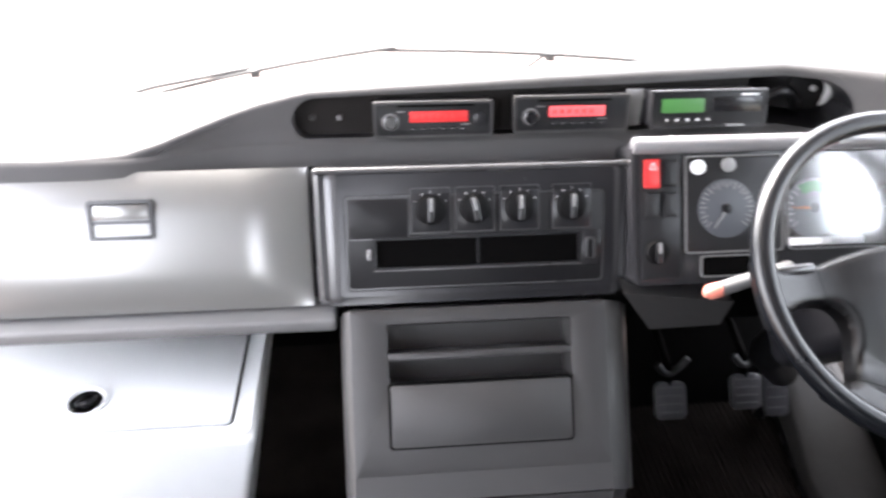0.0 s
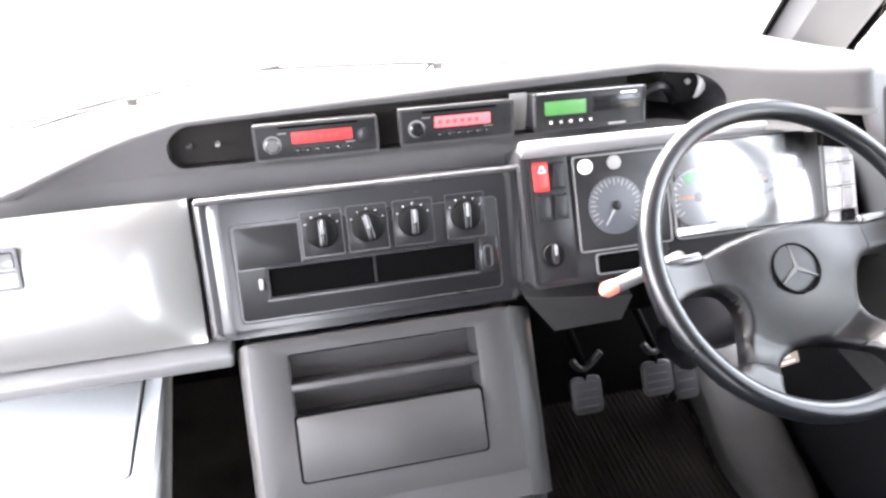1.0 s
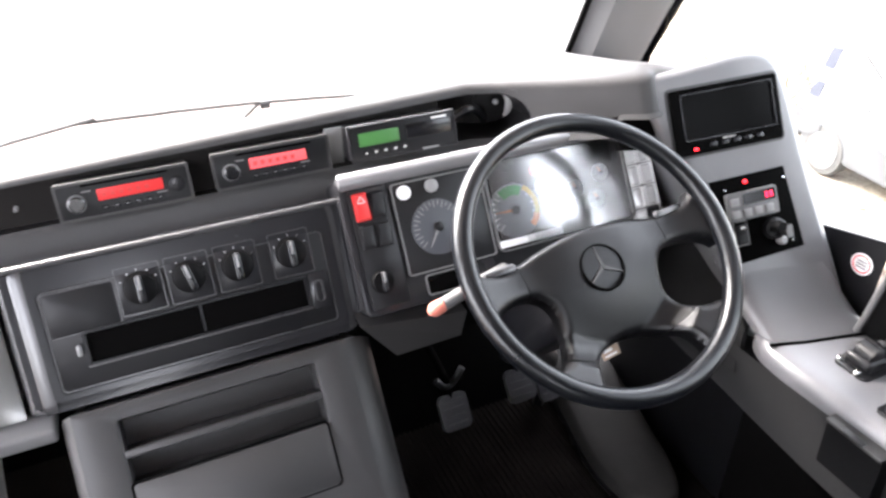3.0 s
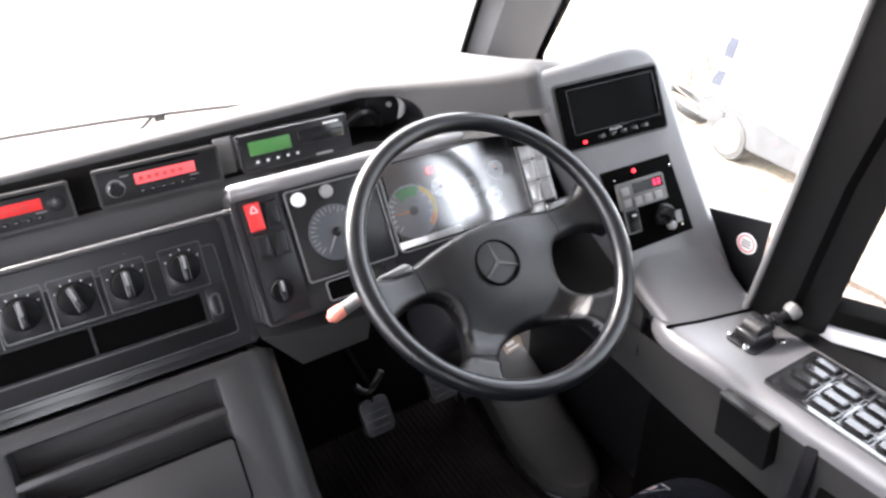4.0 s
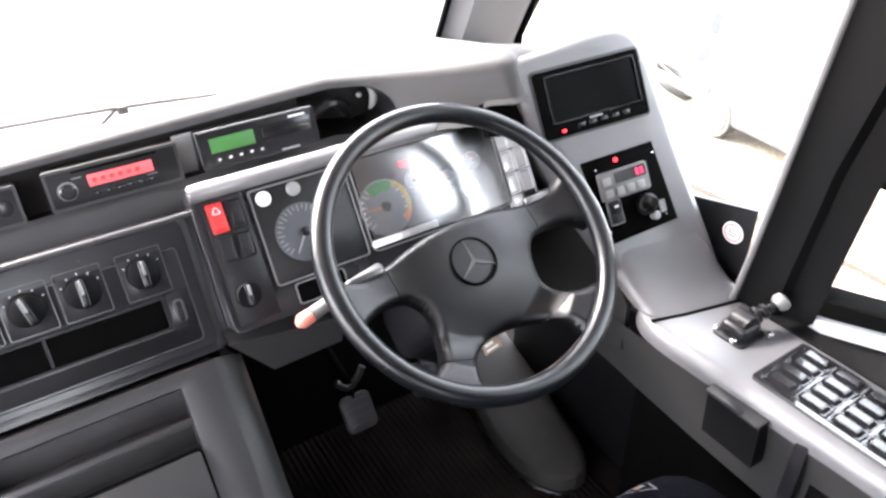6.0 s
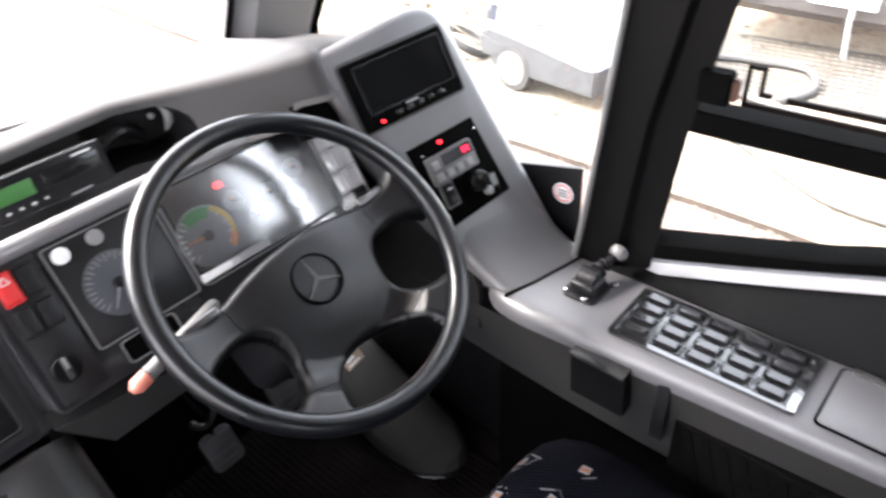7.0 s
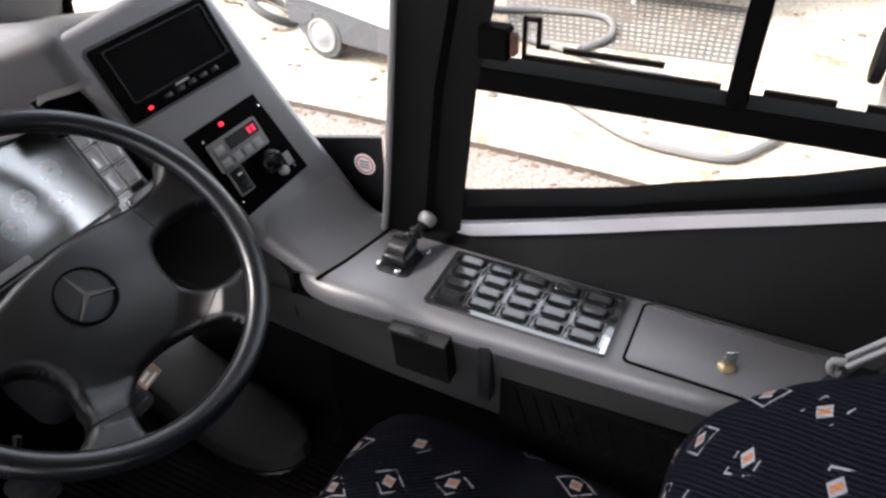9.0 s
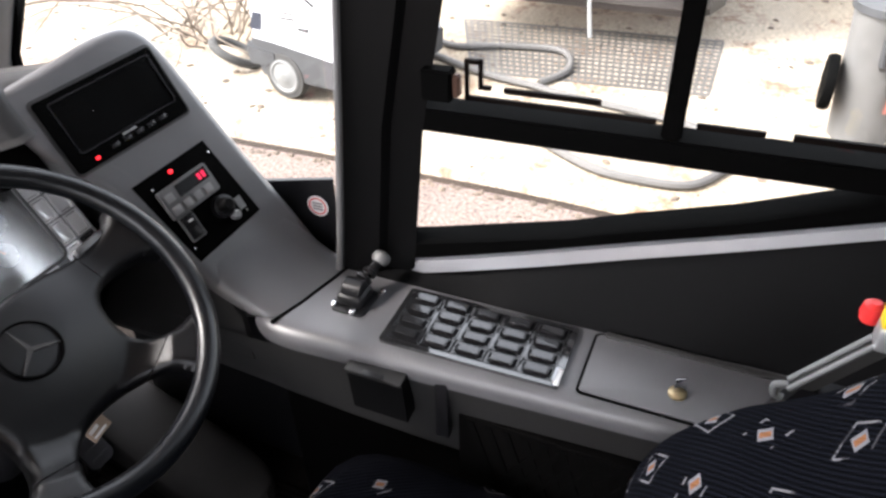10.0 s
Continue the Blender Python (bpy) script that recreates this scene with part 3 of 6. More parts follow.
def dial(cx, cyy, r, z, mat, ticks, needle, name):
    g = cpart(name, moved(lathe([(r, 0), (r, 0.0014), (r * 0.97, 0.002)], 36), Matrix.Translation((cx, cyy, z))), mat, cluster)
    tk = []
    for i in range(ticks):
        a = radians(220 - 260 * i / (ticks - 1))
        L = r * (0.16 if i % 2 else 0.24)
        tk.append(moved(box(r * 0.94 - L, r * 0.94, -r * 0.02, r * 0.02, 0, 0.0004), Matrix.Translation((cx, cyy, z + 0.0021)) @ Matrix.Rotation(a, 4, "Z")))
    cpart("dial_marks", merged(*tk), M_WHITE if mat is not M_DIAL else M_DIM, g)
    nd = moved(prism([(-r * 0.15, -r * 0.05), (r * 0.8, -r * 0.015), (r * 0.8, r * 0.015), (-r * 0.15, r * 0.05)], 0, 0.001), Matrix.Translation((cx, cyy, z + 0.0045)) @ Matrix.Rotation(radians(needle), 4, "Z"))
    cpart("needle", nd, M_ORANGE if mat is not M_DIAL else M_GREY, g)
    cpart("needle_hub", moved(lathe([(r * 0.17, 0), (r * 0.17, 0.004), (r * 0.12, 0.0055)], 18), Matrix.Translation((cx, cyy, z + 0.002))), M_BLACK, g)
    return g


def sector(cx, cyy, r0, r1, a0, a1, z, n=14):
    pts = []
    for i in range(n + 1):
        a = radians(a0 + (a1 - a0) * i / n)
        pts.append((cx + r1 * math.cos(a), cyy + r1 * math.sin(a)))
    for i in range(n + 1):
        a = radians(a1 + (a0 - a1) * i / n)
        pts.append((cx + r0 * math.cos(a), cyy + r0 * math.sin(a)))
    return prism(pts, z, z + 0.0006)


dial(0.150, cy(0.917), 0.046, 0.007, M_DIAL, 25, 235, "speed_dial")
g2 = dial(0.293, cy(0.914), 0.047, 0.006, M_DIAL2, 21, 178, "rev_dial")
cpart("green_band", sector(0.293, cy(0.914), 0.026, 0.043, 62, 128, 0.0083), M_GREEN, g2)
cpart("yellow_band", sector(0.293, cy(0.914), 0.038, 0.046, -18, 58, 0.0083), M_YELLOW, g2)
cpart("red_band", sector(0.293, cy(0.914), 0.036, 0.046, -48, -18, 0.0083), M_ORANGE, g2)
for gx, gz in ((0.356, 0.938), (0.383, 0.905), (0.418, 0.925), (0.475, 0.94), (0.458, 0.902)):
    dial(gx, cy(gz), 0.017, 0.006, M_DIAL2, 9, 120, "small_gauge")
cpart("white_strip", box(0.250, 0.372, cy(0.864), cy(0.864) + 0.012, 0.004, 0.0165, 0.002), M_WHITE, cluster, "white printed strip under the dials")
M_LAMPR = glow("red_warning_lamp", (1.0, 0.02, 0.03), 0.25)
cpart("warning_lamp", box(0.339, 0.353, cy(0.965) - 0.005, cy(0.965) + 0.005, 0.005, 0.0075, 0.001), M_LAMPR, cluster, "lit red warning lamp")
cpart("indicator_button", moved(lathe([(0.0115, 0), (0.0115, 0.006), (0.009, 0.008)], 20), Matrix.Translation((0.104, cy(0.973), 0.006))), M_WHITE, cluster, "round white button")
cpart("indicator_button", moved(lathe([(0.011, 0), (0.011, 0.006), (0.009, 0.0075)], 20), Matrix.Translation((0.153, cy(0.975), 0.006))), M_GREY, cluster)


def rocker(cx, cyy, w, h, z, mat, name="rocker_switch", parent=None, label="", tilt=7):
    body = merged(ring(rr(-w / 2, w / 2, -h / 2, h / 2, 0.002, 2), rr(-w / 2 + 0.002, w / 2 - 0.002, -h / 2 + 0.002, h / 2 - 0.002, 0.0015, 2), 0, 0.003),
                  moved(prism(rr(-w / 2 + 0.002, w / 2 - 0.002, -h / 2 + 0.003, h / 2 - 0.003, 0.002, 2), -0.002, 0.005, 0.0015), Matrix.Rotation(radians(tilt), 4, "X")))
    return cpart(name, moved(body, Matrix.Translation((cx, cyy, z))), mat, parent or cluster, label)


rocker(0.030, cy(0.966), 0.024, 0.044, 0.008, M_RED, label="red hazard rocker switch")
rocker(0.058, cy(0.966), 0.023, 0.044, 0.008, M_BLACK)
for rx in (0.030, 0.058):
    rocker(rx, cy(0.925), 0.023, 0.042, 0.008, M_INSERT)
for k in range(3):
    for col in (0.543, 0.5725):
        rocker(col, 0.083 + 0.0405 * k, 0.024, 0.037, 0.005, M_KEYS, tilt=3)
        cpart("key_rim", ring(rr(col - 0.0125, col + 0.0125, 0.0640 + 0.0405 * k, 0.1020 + 0.0405 * k, 0.003, 3), rr(col - 0.0108, col + 0.0108, 0.0657 + 0.0405 * k, 0.1003 + 0.0405 * k, 0.002, 3), 0.006, 0.0115, 0.0004), M_WHITE, cluster)
rocker(0.543, 0.0515, 0.024, 0.018, 0.005, M_KEYS, tilt=3)
rocker(0.5725, 0.0515, 0.024, 0.018, 0.005, M_BLACK, tilt=3)
# Backing and border made paler for the reflection on the keys
cpart("switch_label", box(0.528, 0.588, 0.040, 0.188, 0.0, 0.0050, 0.001), M_GREY, cluster)
cpart("switch_border", ring(rr(0.5265, 0.5895, 0.038, 0.186, 0.003), rr(0.5285, 0.5875, 0.040, 0.184, 0.002), 0.002, 0.008, 0.0005), M_KEYS, cluster)
cpart("hazard_mark", moved(merged(*[moved(box(-0.0055, 0.0055, -0.0042, -0.0030, 0, 0.0006), Matrix.Rotation(radians(120 * k_), 4, "Z")) for k_ in range(3)]), Matrix.Translation((0.030, cy(0.966) + 0.010, 0.0158))), M_WHITE, cluster)
tray = cpart("trip_display", ring(rr(0.108, 0.192, 0.010, 0.044, 0.006), rr(0.110, 0.190, 0.012, 0.042, 0.005), 0.003, 0.009, 0.0005), M_PILLARF, cluster, "small recessed display with thin grey rim")
cpart("display_glass", box(0.110, 0.190, 0.012, 0.042, 0.003, 0.0055), M_DARK, tray)
cpart("white_strip", box(0.455, 0.505, 0.040, 0.050, 0.004, 0.010, 0.002), M_KEYS, cluster)


def knob(fr, cx, cyy, z, r, parent, turn=0.0):
    def put(bm):
        return moved(in_frame(fr, moved(bm, Matrix.Translation((cx, cyy, z)) @ Matrix.Rotation(radians(turn), 4, "Z"))), DI)
    kn = part("rotary_knob", put(merged(lathe([(r * 1.04, 0), (r * 1.04, 0.0012), (r, 0.0014)], 32), lathe([(r * 0.97, 0.001), (r * 0.95, 0.006), (r * 0.86, 0.0075)], 32))), M_KNOB, parent, "round black rotary knob")
    part("grip", put(prism(rr(-r * 0.25, r * 0.25, -r * 0.88, r * 0.88, r * 0.2, 4), 0.004, 0.016, 0.003)), M_GLOSS, kn)
    part("pointer", put(prism(rr(-r * 0.085, r * 0.085, -r * 0.05, r * 0.82, r * 0.06, 3), 0.0155, 0.0168, 0.0005)), M_GREY, kn, "bright pointer strip")
    return kn


knob(FC, 0.037, cy(0.862), 0.008, 0.019, cluster, 0)
for kx, kt in ((-0.141, 0), (-0.072, 12), (-0.001, 0), (0.082, 0)):
    u, v = kx + 0.0725, 0.0395
    part("knob_plate", moved(in_frame(FA, prism(rr(u - 0.031, u + 0.031, v - 0.036, v + 0.034, 0.003), 0.005, 0.0085, 0.001)), DI), M_PANEL, centre)
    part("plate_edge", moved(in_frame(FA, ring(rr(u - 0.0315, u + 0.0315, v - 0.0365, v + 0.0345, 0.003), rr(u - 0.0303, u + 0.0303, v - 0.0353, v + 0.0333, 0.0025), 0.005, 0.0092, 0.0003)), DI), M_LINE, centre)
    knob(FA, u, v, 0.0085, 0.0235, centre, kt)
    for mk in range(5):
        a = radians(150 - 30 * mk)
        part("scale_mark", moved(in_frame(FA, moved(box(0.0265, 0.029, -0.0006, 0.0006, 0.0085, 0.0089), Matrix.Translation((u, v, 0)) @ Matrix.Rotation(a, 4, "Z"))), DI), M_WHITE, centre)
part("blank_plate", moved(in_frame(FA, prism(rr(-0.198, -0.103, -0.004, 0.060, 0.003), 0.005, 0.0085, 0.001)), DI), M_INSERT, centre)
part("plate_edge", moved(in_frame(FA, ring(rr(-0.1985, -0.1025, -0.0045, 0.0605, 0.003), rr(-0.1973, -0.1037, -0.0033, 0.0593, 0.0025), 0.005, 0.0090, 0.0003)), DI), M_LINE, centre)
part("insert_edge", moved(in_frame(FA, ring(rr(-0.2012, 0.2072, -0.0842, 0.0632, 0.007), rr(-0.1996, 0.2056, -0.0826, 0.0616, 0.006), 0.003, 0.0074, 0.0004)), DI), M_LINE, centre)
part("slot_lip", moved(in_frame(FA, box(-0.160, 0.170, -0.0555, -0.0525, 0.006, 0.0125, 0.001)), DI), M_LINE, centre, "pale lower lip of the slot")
# slot with two small buttons
slot = part("slot", moved(in_frame(FA, merged(ring(rr(-0.160, 0.170, -0.054, -0.002, 0.003), rr(-0.155, 0.165, -0.050, -0.006, 0.002), 0.005, 0.0105, 0.001))), DI), M_INSERT, centre, "dark rectangular control slot")
# Shallow back, coloured near-black for the slot's shade
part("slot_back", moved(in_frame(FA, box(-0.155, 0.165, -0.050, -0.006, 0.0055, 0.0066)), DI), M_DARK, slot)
part("slot_bar", moved(in_frame(FA, box(0.003, 0.007, -0.050, -0.006, 0.006, 0.008)), DI), M_BLACK, slot)
part("lever_slide", moved(in_frame(FA, box(-0.170, -0.164, -0.036, -0.020, 0.005, 0.014, 0.002)), DI), M_GREY, centre)
part("flap", moved(in_frame(FA, prism(rr(0.171, 0.203, -0.058, 0.0, 0.003), 0.005, 0.0095, 0.001)), DI), M_PANEL, centre)
part("flap_grip", moved(in_frame(FA, ring(rr(0.178, 0.193, -0.047, -0.012, 0.006), rr(0.181, 0.190, -0.047, -0.015, 0.0045), 0.009, 0.0125, 0.0006)), DI), M_LINE, centre)

# ---- radios and tachograph in the shelf ----
NR = Vector((0, -1, 0.25)).normalized()
M_LCDR = glow("red_radio_display", (0.50, 0.018, 0.018), 0.012)
M_LCDP = glow("pink_radio_display", (0.72, 0.078, 0.085), 0.033)
M_LCDG = glow("green_display", (0.03, 0.13, 0.025), 0.006)
SCREEN_MARK = material("dark_display_mark", (0.42, 0.03, 0.03), 0.5)


def radio(x, y, z, w, h, display, label, turn=0.0, knobs="both"):
    fr = axes((x, y, z), Matrix.Rotation(radians(turn), 3, "Z") @ NR)
    r = thing("car_radio", label, "radio", fr, group="radios on the dashboard shelf")
    part("body", box(-w / 2 + 0.002, w / 2 - 0.002, -h / 2, h / 2, -0.10, 0.0), M_BLACK, r)
    part("front", prism(rr(-w / 2, w / 2, -h / 2, h / 2, 0.004), -0.002, 0.012, 0.004, 3), M_BLACK, r)
    part("bezel", ring(rr(-w / 2 - 0.001, w / 2 + 0.001, -h / 2 - 0.001, h / 2 + 0.001, 0.004), rr(-w / 2 + 0.003, w / 2 - 0.003, -h / 2 + 0.003, h / 2 - 0.003, 0.003), 0.0, 0.0125, 0.001), M_STACK, r)
    d = part("display", box(-w * 0.20, w * 0.29, -0.004, 0.013, 0.011, 0.0128, 0.0005), display, r, "lit red display")
    for i in range(6):
        part("display_mark", box(-w * 0.17 + i * 0.012, -w * 0.17 + i * 0.012 + 0.006, 0.001, 0.0075, 0.0128, 0.0131), SCREEN_MARK, d)
    part("volume_knob", moved(lathe([(0.0115, 0), (0.0115, 0.008), (0.0095, 0.010)], 24), Matrix.Translation((-w * 0.36, -0.003, 0.0115))), M_GLOSS, r)
    part("knob_ring", moved(lathe([(0.0135, 0), (0.0135, 0.002), (0.012, 0.0025)], 24), Matrix.Translation((-w * 0.36, -0.003, 0.0113))), M_DIM, r)
    if knobs == "both":
        part("tuning_pad", moved(lathe([(0.012, 0), (0.012, 0.003), (0.008, 0.004)], 24), Matrix.Translation((w * 0.39, 0.0, 0.0115))), M_PANEL, r)
    for i in range(6):
        part("button", box(-w * 0.19 + i * 0.0155, -w * 0.19 + i * 0.0155 + 0.010, -0.0175, -0.012, 0.011, 0.0135, 0.0008), M_PANEL, r)
        part("button_mark", box(-w * 0.19 + i * 0.0155 + 0.003, -w * 0.19 + i * 0.0155 + 0.007, -0.0155, -0.0145, 0.0135, 0.0138), M_DIM, r)
    part("slot", box(-w * 0.30, w * 0.34, 0.0205, 0.0235, 0.0115, 0.0135), M_DARK, r)
    part("lettering", box(w * 0.23, w * 0.31, -0.0090, -0.0072, 0.0118, 0.0123), M_DIM, r)
    part("lettering", box(-w * 0.31, -w * 0.24, 0.0120, 0.0138, 0.0118, 0.0123), M_DIM, r)
    return r


radio(-0.130, 1.140, 1.019, 0.188, 0.055, M_LCDR, "black car radio with dim red lit display")
radio(0.093, 1.140, 1.023, 0.186, 0.057, M_LCDP, "black car radio with bright red lit display", knobs="one")
part("bracket", moved(box(0.186, 0.216, 1.150, 1.156, 0.992, 1.056, 0.001), DI), M_GREY, dash, "bare grey metal bracket between the radios")

fr = axes((0.308, 1.114, 1.038), Vector((0.0, -1, 0.30)))
tg = thing("tachograph", "black tachograph unit with green lit display", "tachograph", fr)
part("body", box(-0.092, 0.092, -0.027, 0.027, -0.10, 0.0), M_BLACK, tg)
part("front", prism(rr(-0.094, 0.094, -0.029, 0.029, 0.003), -0.002, 0.010, 0.003), M_BLACK, tg)
part("bezel", ring(rr(-0.095, 0.095, -0.030, 0.030, 0.003), rr(-0.091, 0.091, -0.026, 0.026, 0.003), 0.002, 0.012, 0.001), M_PANEL, tg)
part("display", box(-0.078, -0.008, -0.006, 0.016, 0.009, 0.0108, 0.0005), M_LCDG, tg, "green lit display")
part("drawer", box(0.004, 0.086, -0.006, 0.018, 0.009, 0.0118, 0.001), M_GLOSS, tg)
part("upper_edge", box(-0.092, 0.092, 0.0275, 0.0300, 0.006, 0.0125, 0.0008), M_EDGE, tg)
part("lettering", box(0.052, 0.080, 0.0195, 0.0225, 0.0098, 0.0105), M_WHITE, tg)
for i in range(5):
    bt_ = part("button", box(-0.074 + i * 0.017, -0.064 + i * 0.017, -0.021, -0.013, 0.009, 0.012, 0.001), M_BLACK, tg)
    part("button_mark", box(-0.071 + i * 0.017, -0.067 + i * 0.017, -0.0185, -0.0155, 0.012, 0.0123), M_WHITE, bt_)
part("label", box(0.03, 0.06, -0.0285, -0.0255, 0.009, 0.0125), M_GREY, tg)
# loose cable and plate at the shelf's end
part("cable", moved(tube(spline([(0.415, 1.155, 1.03), (0.45, 1.15, 1.048), (0.48, 1.165, 1.03), (0.50, 1.18, 1.005)], 6), 0.008, 8), DI), M_BLACK, dash)
EP = axes((0.508, 1.175, 1.040), (-0.4, -1, 0.2))
ep = part("end_plate", moved(lathe([(0.034, 0), (0.034, 0.004), (0.030, 0.006)], 28), DI @ EP), M_KNOB, dash, "round black plate at the shelf end")
# Tapered grey arc shaped as the highlight on the plate's rim
part("end_highlight", moved(tube([(0.033 * math.cos(radians(a)), 0.033 * math.sin(radians(a)), 0.006) for a in range(-45, 76, 10)], [0.002, 0.004, 0.006, 0.007, 0.007, 0.007, 0.007, 0.007, 0.007, 0.006, 0.005, 0.004, 0.002], 8), DI @ EP), M_GREY, ep)
part("bolt", moved(lathe([(0.005, 0.004), (0.005, 0.010), (0.003, 0.012)], 12), DI @ EP @ Matrix.Translation((0.008, 0.004, 0))), M_GREY, ep)
part("shelf_switch", moved(box(-0.282, -0.276, 1.149, 1.17, 1.0145, 1.0185, 0.001), DI), M_GREY, dash, "small pale switch")
part("shelf_switch", moved(box(-0.325, -0.317, 1.15, 1.17, 1.014, 1.020, 0.002), DI), M_STACK, dash)

# ---- lower cowl, column and stalk ----
part("column_cowl", moved(slab([(0.160, 0.945, 0.800), (0.349, 0.945, 0.772), (0.343, 0.955, 0.715), (0.222, 0.955, 0.712)], (0, 0.25, 0.02)), DI), M_STACK, dash, "grey lower cowl under the instruments")
# Under-dash shade put into a near-black panel
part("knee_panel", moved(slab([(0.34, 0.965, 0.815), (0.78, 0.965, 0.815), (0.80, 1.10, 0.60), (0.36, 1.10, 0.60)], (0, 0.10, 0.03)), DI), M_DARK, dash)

col = thing("steering_column", "black steering column shroud with stalk", "steering column", Matrix.Translation((0.492, 0.90, 0.85)))
CI = col.matrix_world.inverted()
WN = Vector((0.011, -0.618, 0.786)).normalized()
FW = axes((0.491, 0.782, 0.949), WN)
part("shroud", moved(in_frame(FW, merged(moved(prism(rr(-0.06, 0.06, -0.085, 0.025, 0.03), -0.30, -0.075, 0.01), Matrix()))), CI), M_BLACK, col)
part("column_tube", moved(tube([FW @ Vector((0, 0, -0.25)), (0.60, 1.15, 0.45), (0.73, 1.26, 0.28)], 0.04, 12), CI), M_BLACK, col)
sa, sb = Vector((0.247, 0.852, 0.871)), Vector((0.317, 0.865, 0.883))
stalk = part("stalk", moved(tube([sb + (sb - sa) * 1.3 + Vector((0, 0.045, -0.045)), sb + (sb - sa) * 0.5 + Vector((0, 0.012, -0.012)), sb, sa + (sb - sa) * 0.25], [0.010, 0.010, 0.0105, 0.0105], 12), CI), M_PILLARF, col, "pale grey stalk with orange tip")
part("stalk_tip", moved(tube([sa + (sb - sa) * 0.22, sa - (sb - sa) * 0.02, sa - (sb - sa) * 0.12], [0.011, 0.011, 0.005], 14), CI), material("orange_tip", (0.62, 0.20, 0.15), 0.4), stalk)
tagm = Matrix.Translation((0.506, 0.752, 0.775)) @ Matrix.Rotation(radians(-12), 4, "Y") @ Matrix.Rotation(radians(-25), 4, "X")
key_tag = part("key_tag", moved(box(-0.016, 0.016, -0.0015, 0.0015, -0.011, 0.011, 0.001), CI @ tagm), material("tan_card", (0.30, 0.22, 0.165), 0.6), col, "creased tan card tag")
part("tag_print", moved(merged(box(-0.012, 0.003, -0.0021, -0.0013, 0.001, 0.006), box(-0.012, 0.009, -0.0021, -0.0013, -0.007, -0.004)), CI @ tagm), M_WHITE, key_tag)
part("tag_loop", moved(tube(spline([(0.506, 0.758, 0.788), (0.505, 0.775, 0.806), (0.500, 0.80, 0.822), (0.495, 0.83, 0.83)], 4), 0.003, 6), CI), M_BLACK, col)

# ---- steering wheel ----
sw = thing("steering_wheel", "black four-spoke bus steering wheel with grey hub pad", "steering wheel", FW @ Matrix.Rotation(radians(4), 4, "Z"))
R0 = 0.2175
rim = tube([(R0 * math.cos(2 * math.pi * i / 72), R0 * math.sin(2 * math.pi * i / 72), 0) for i in range(72)], 0.0152, 16, True)
part("rim", rim, M_WHEEL, sw, "glossy worn black rim")
half = [(0.0, 0.046), (0.045, 0.0445), (0.085, 0.039), (0.12, 0.031), (0.155, 0.0255), (0.175, 0.027), (0.190, 0.0315), (0.202, 0.040), (0.2125, 0.046), (0.2175, 0.0), (0.2125, -0.049), (0.200, -0.040), (0.186, -0.030), (0.16, -0.022), (0.135, -0.021), (0.115, -0.027), (0.101, -0.043), (0.095, -0.066), (0.097, -0.09), (0.107, -0.111), (0.123, -0.126), (0.140, -0.131), (0.155, -0.132), (0.168, -0.138), (0.152, -0.156), (0.132, -0.1735), (0.112, -0.187), (0.097, -0.195), (0.092, -0.180), (0.086, -0.163), (0.072, -0.147), (0.048, -0.134), (0.024, -0.127), (0.0, -0.125)]
loop = [Vector((-x, y, 0)) for x, y in half[::-1]] + [Vector((x, y, 0)) for x, y in half[1:-1]]
ol = np.array([(p.x, p.y) for p in spline(loop + [loop[0]], 6)[:-1]])
oa, od = ol, np.roll(ol, -1, 0) - ol
STEP = 0.003
gx, gy = np.meshgrid(np.arange(-74, 75) * STEP, np.arange(-68, 20) * STEP)
grid = np.stack([gx.ravel(), gy.ravel()], 1)
rel = grid[:, None] - oa[None]
k_ = np.clip((rel * od).sum(-1) / np.maximum((od * od).sum(-1), 1e-12), 0, 1)
near = oa[None] + od[None] * k_[..., None]
gap2 = ((grid[:, None] - near) ** 2).sum(-1)
best = gap2.argmin(1)
gap = np.sqrt(gap2[np.arange(len(grid)), best])
near = near[np.arange(len(grid)), best]
ya, yb = oa[:, 1], oa[:, 1] + od[:, 1]
crosses = (ya[None] > grid[:, 1:]) != (yb[None] > grid[:, 1:])
at_x = oa[None, :, 0] + (grid[:, 1:] - ya[None]) * od[None, :, 0] / np.where(od[:, 1] == 0, 1e-9, od[:, 1])[None]
inside = (crosses & (grid[:, :1] < at_x)).sum(1) % 2 == 1
usable = inside | (gap < STEP * 0.95)
flat_xy = np.where((inside & (gap > STEP * 0.45))[:, None], grid, near)
gap = np.where(inside & (gap > STEP * 0.45), gap, 0.0)
R_TAB = [0.0, 0.05, 0.08, 0.11, 0.14, 0.17, 0.19, 0.21]
Z_TAB = [-0.011, -0.0125, -0.0165, -0.0215, -0.0215, -0.015, -0.008, -0.002]
fine_r = np.linspace(-0.03, 0.24, 271)
fine_z = np.convolve(np.interp(np.abs(fine_r), R_TAB, Z_TAB), np.ones(31) / 31, "same")
RP = 0.013


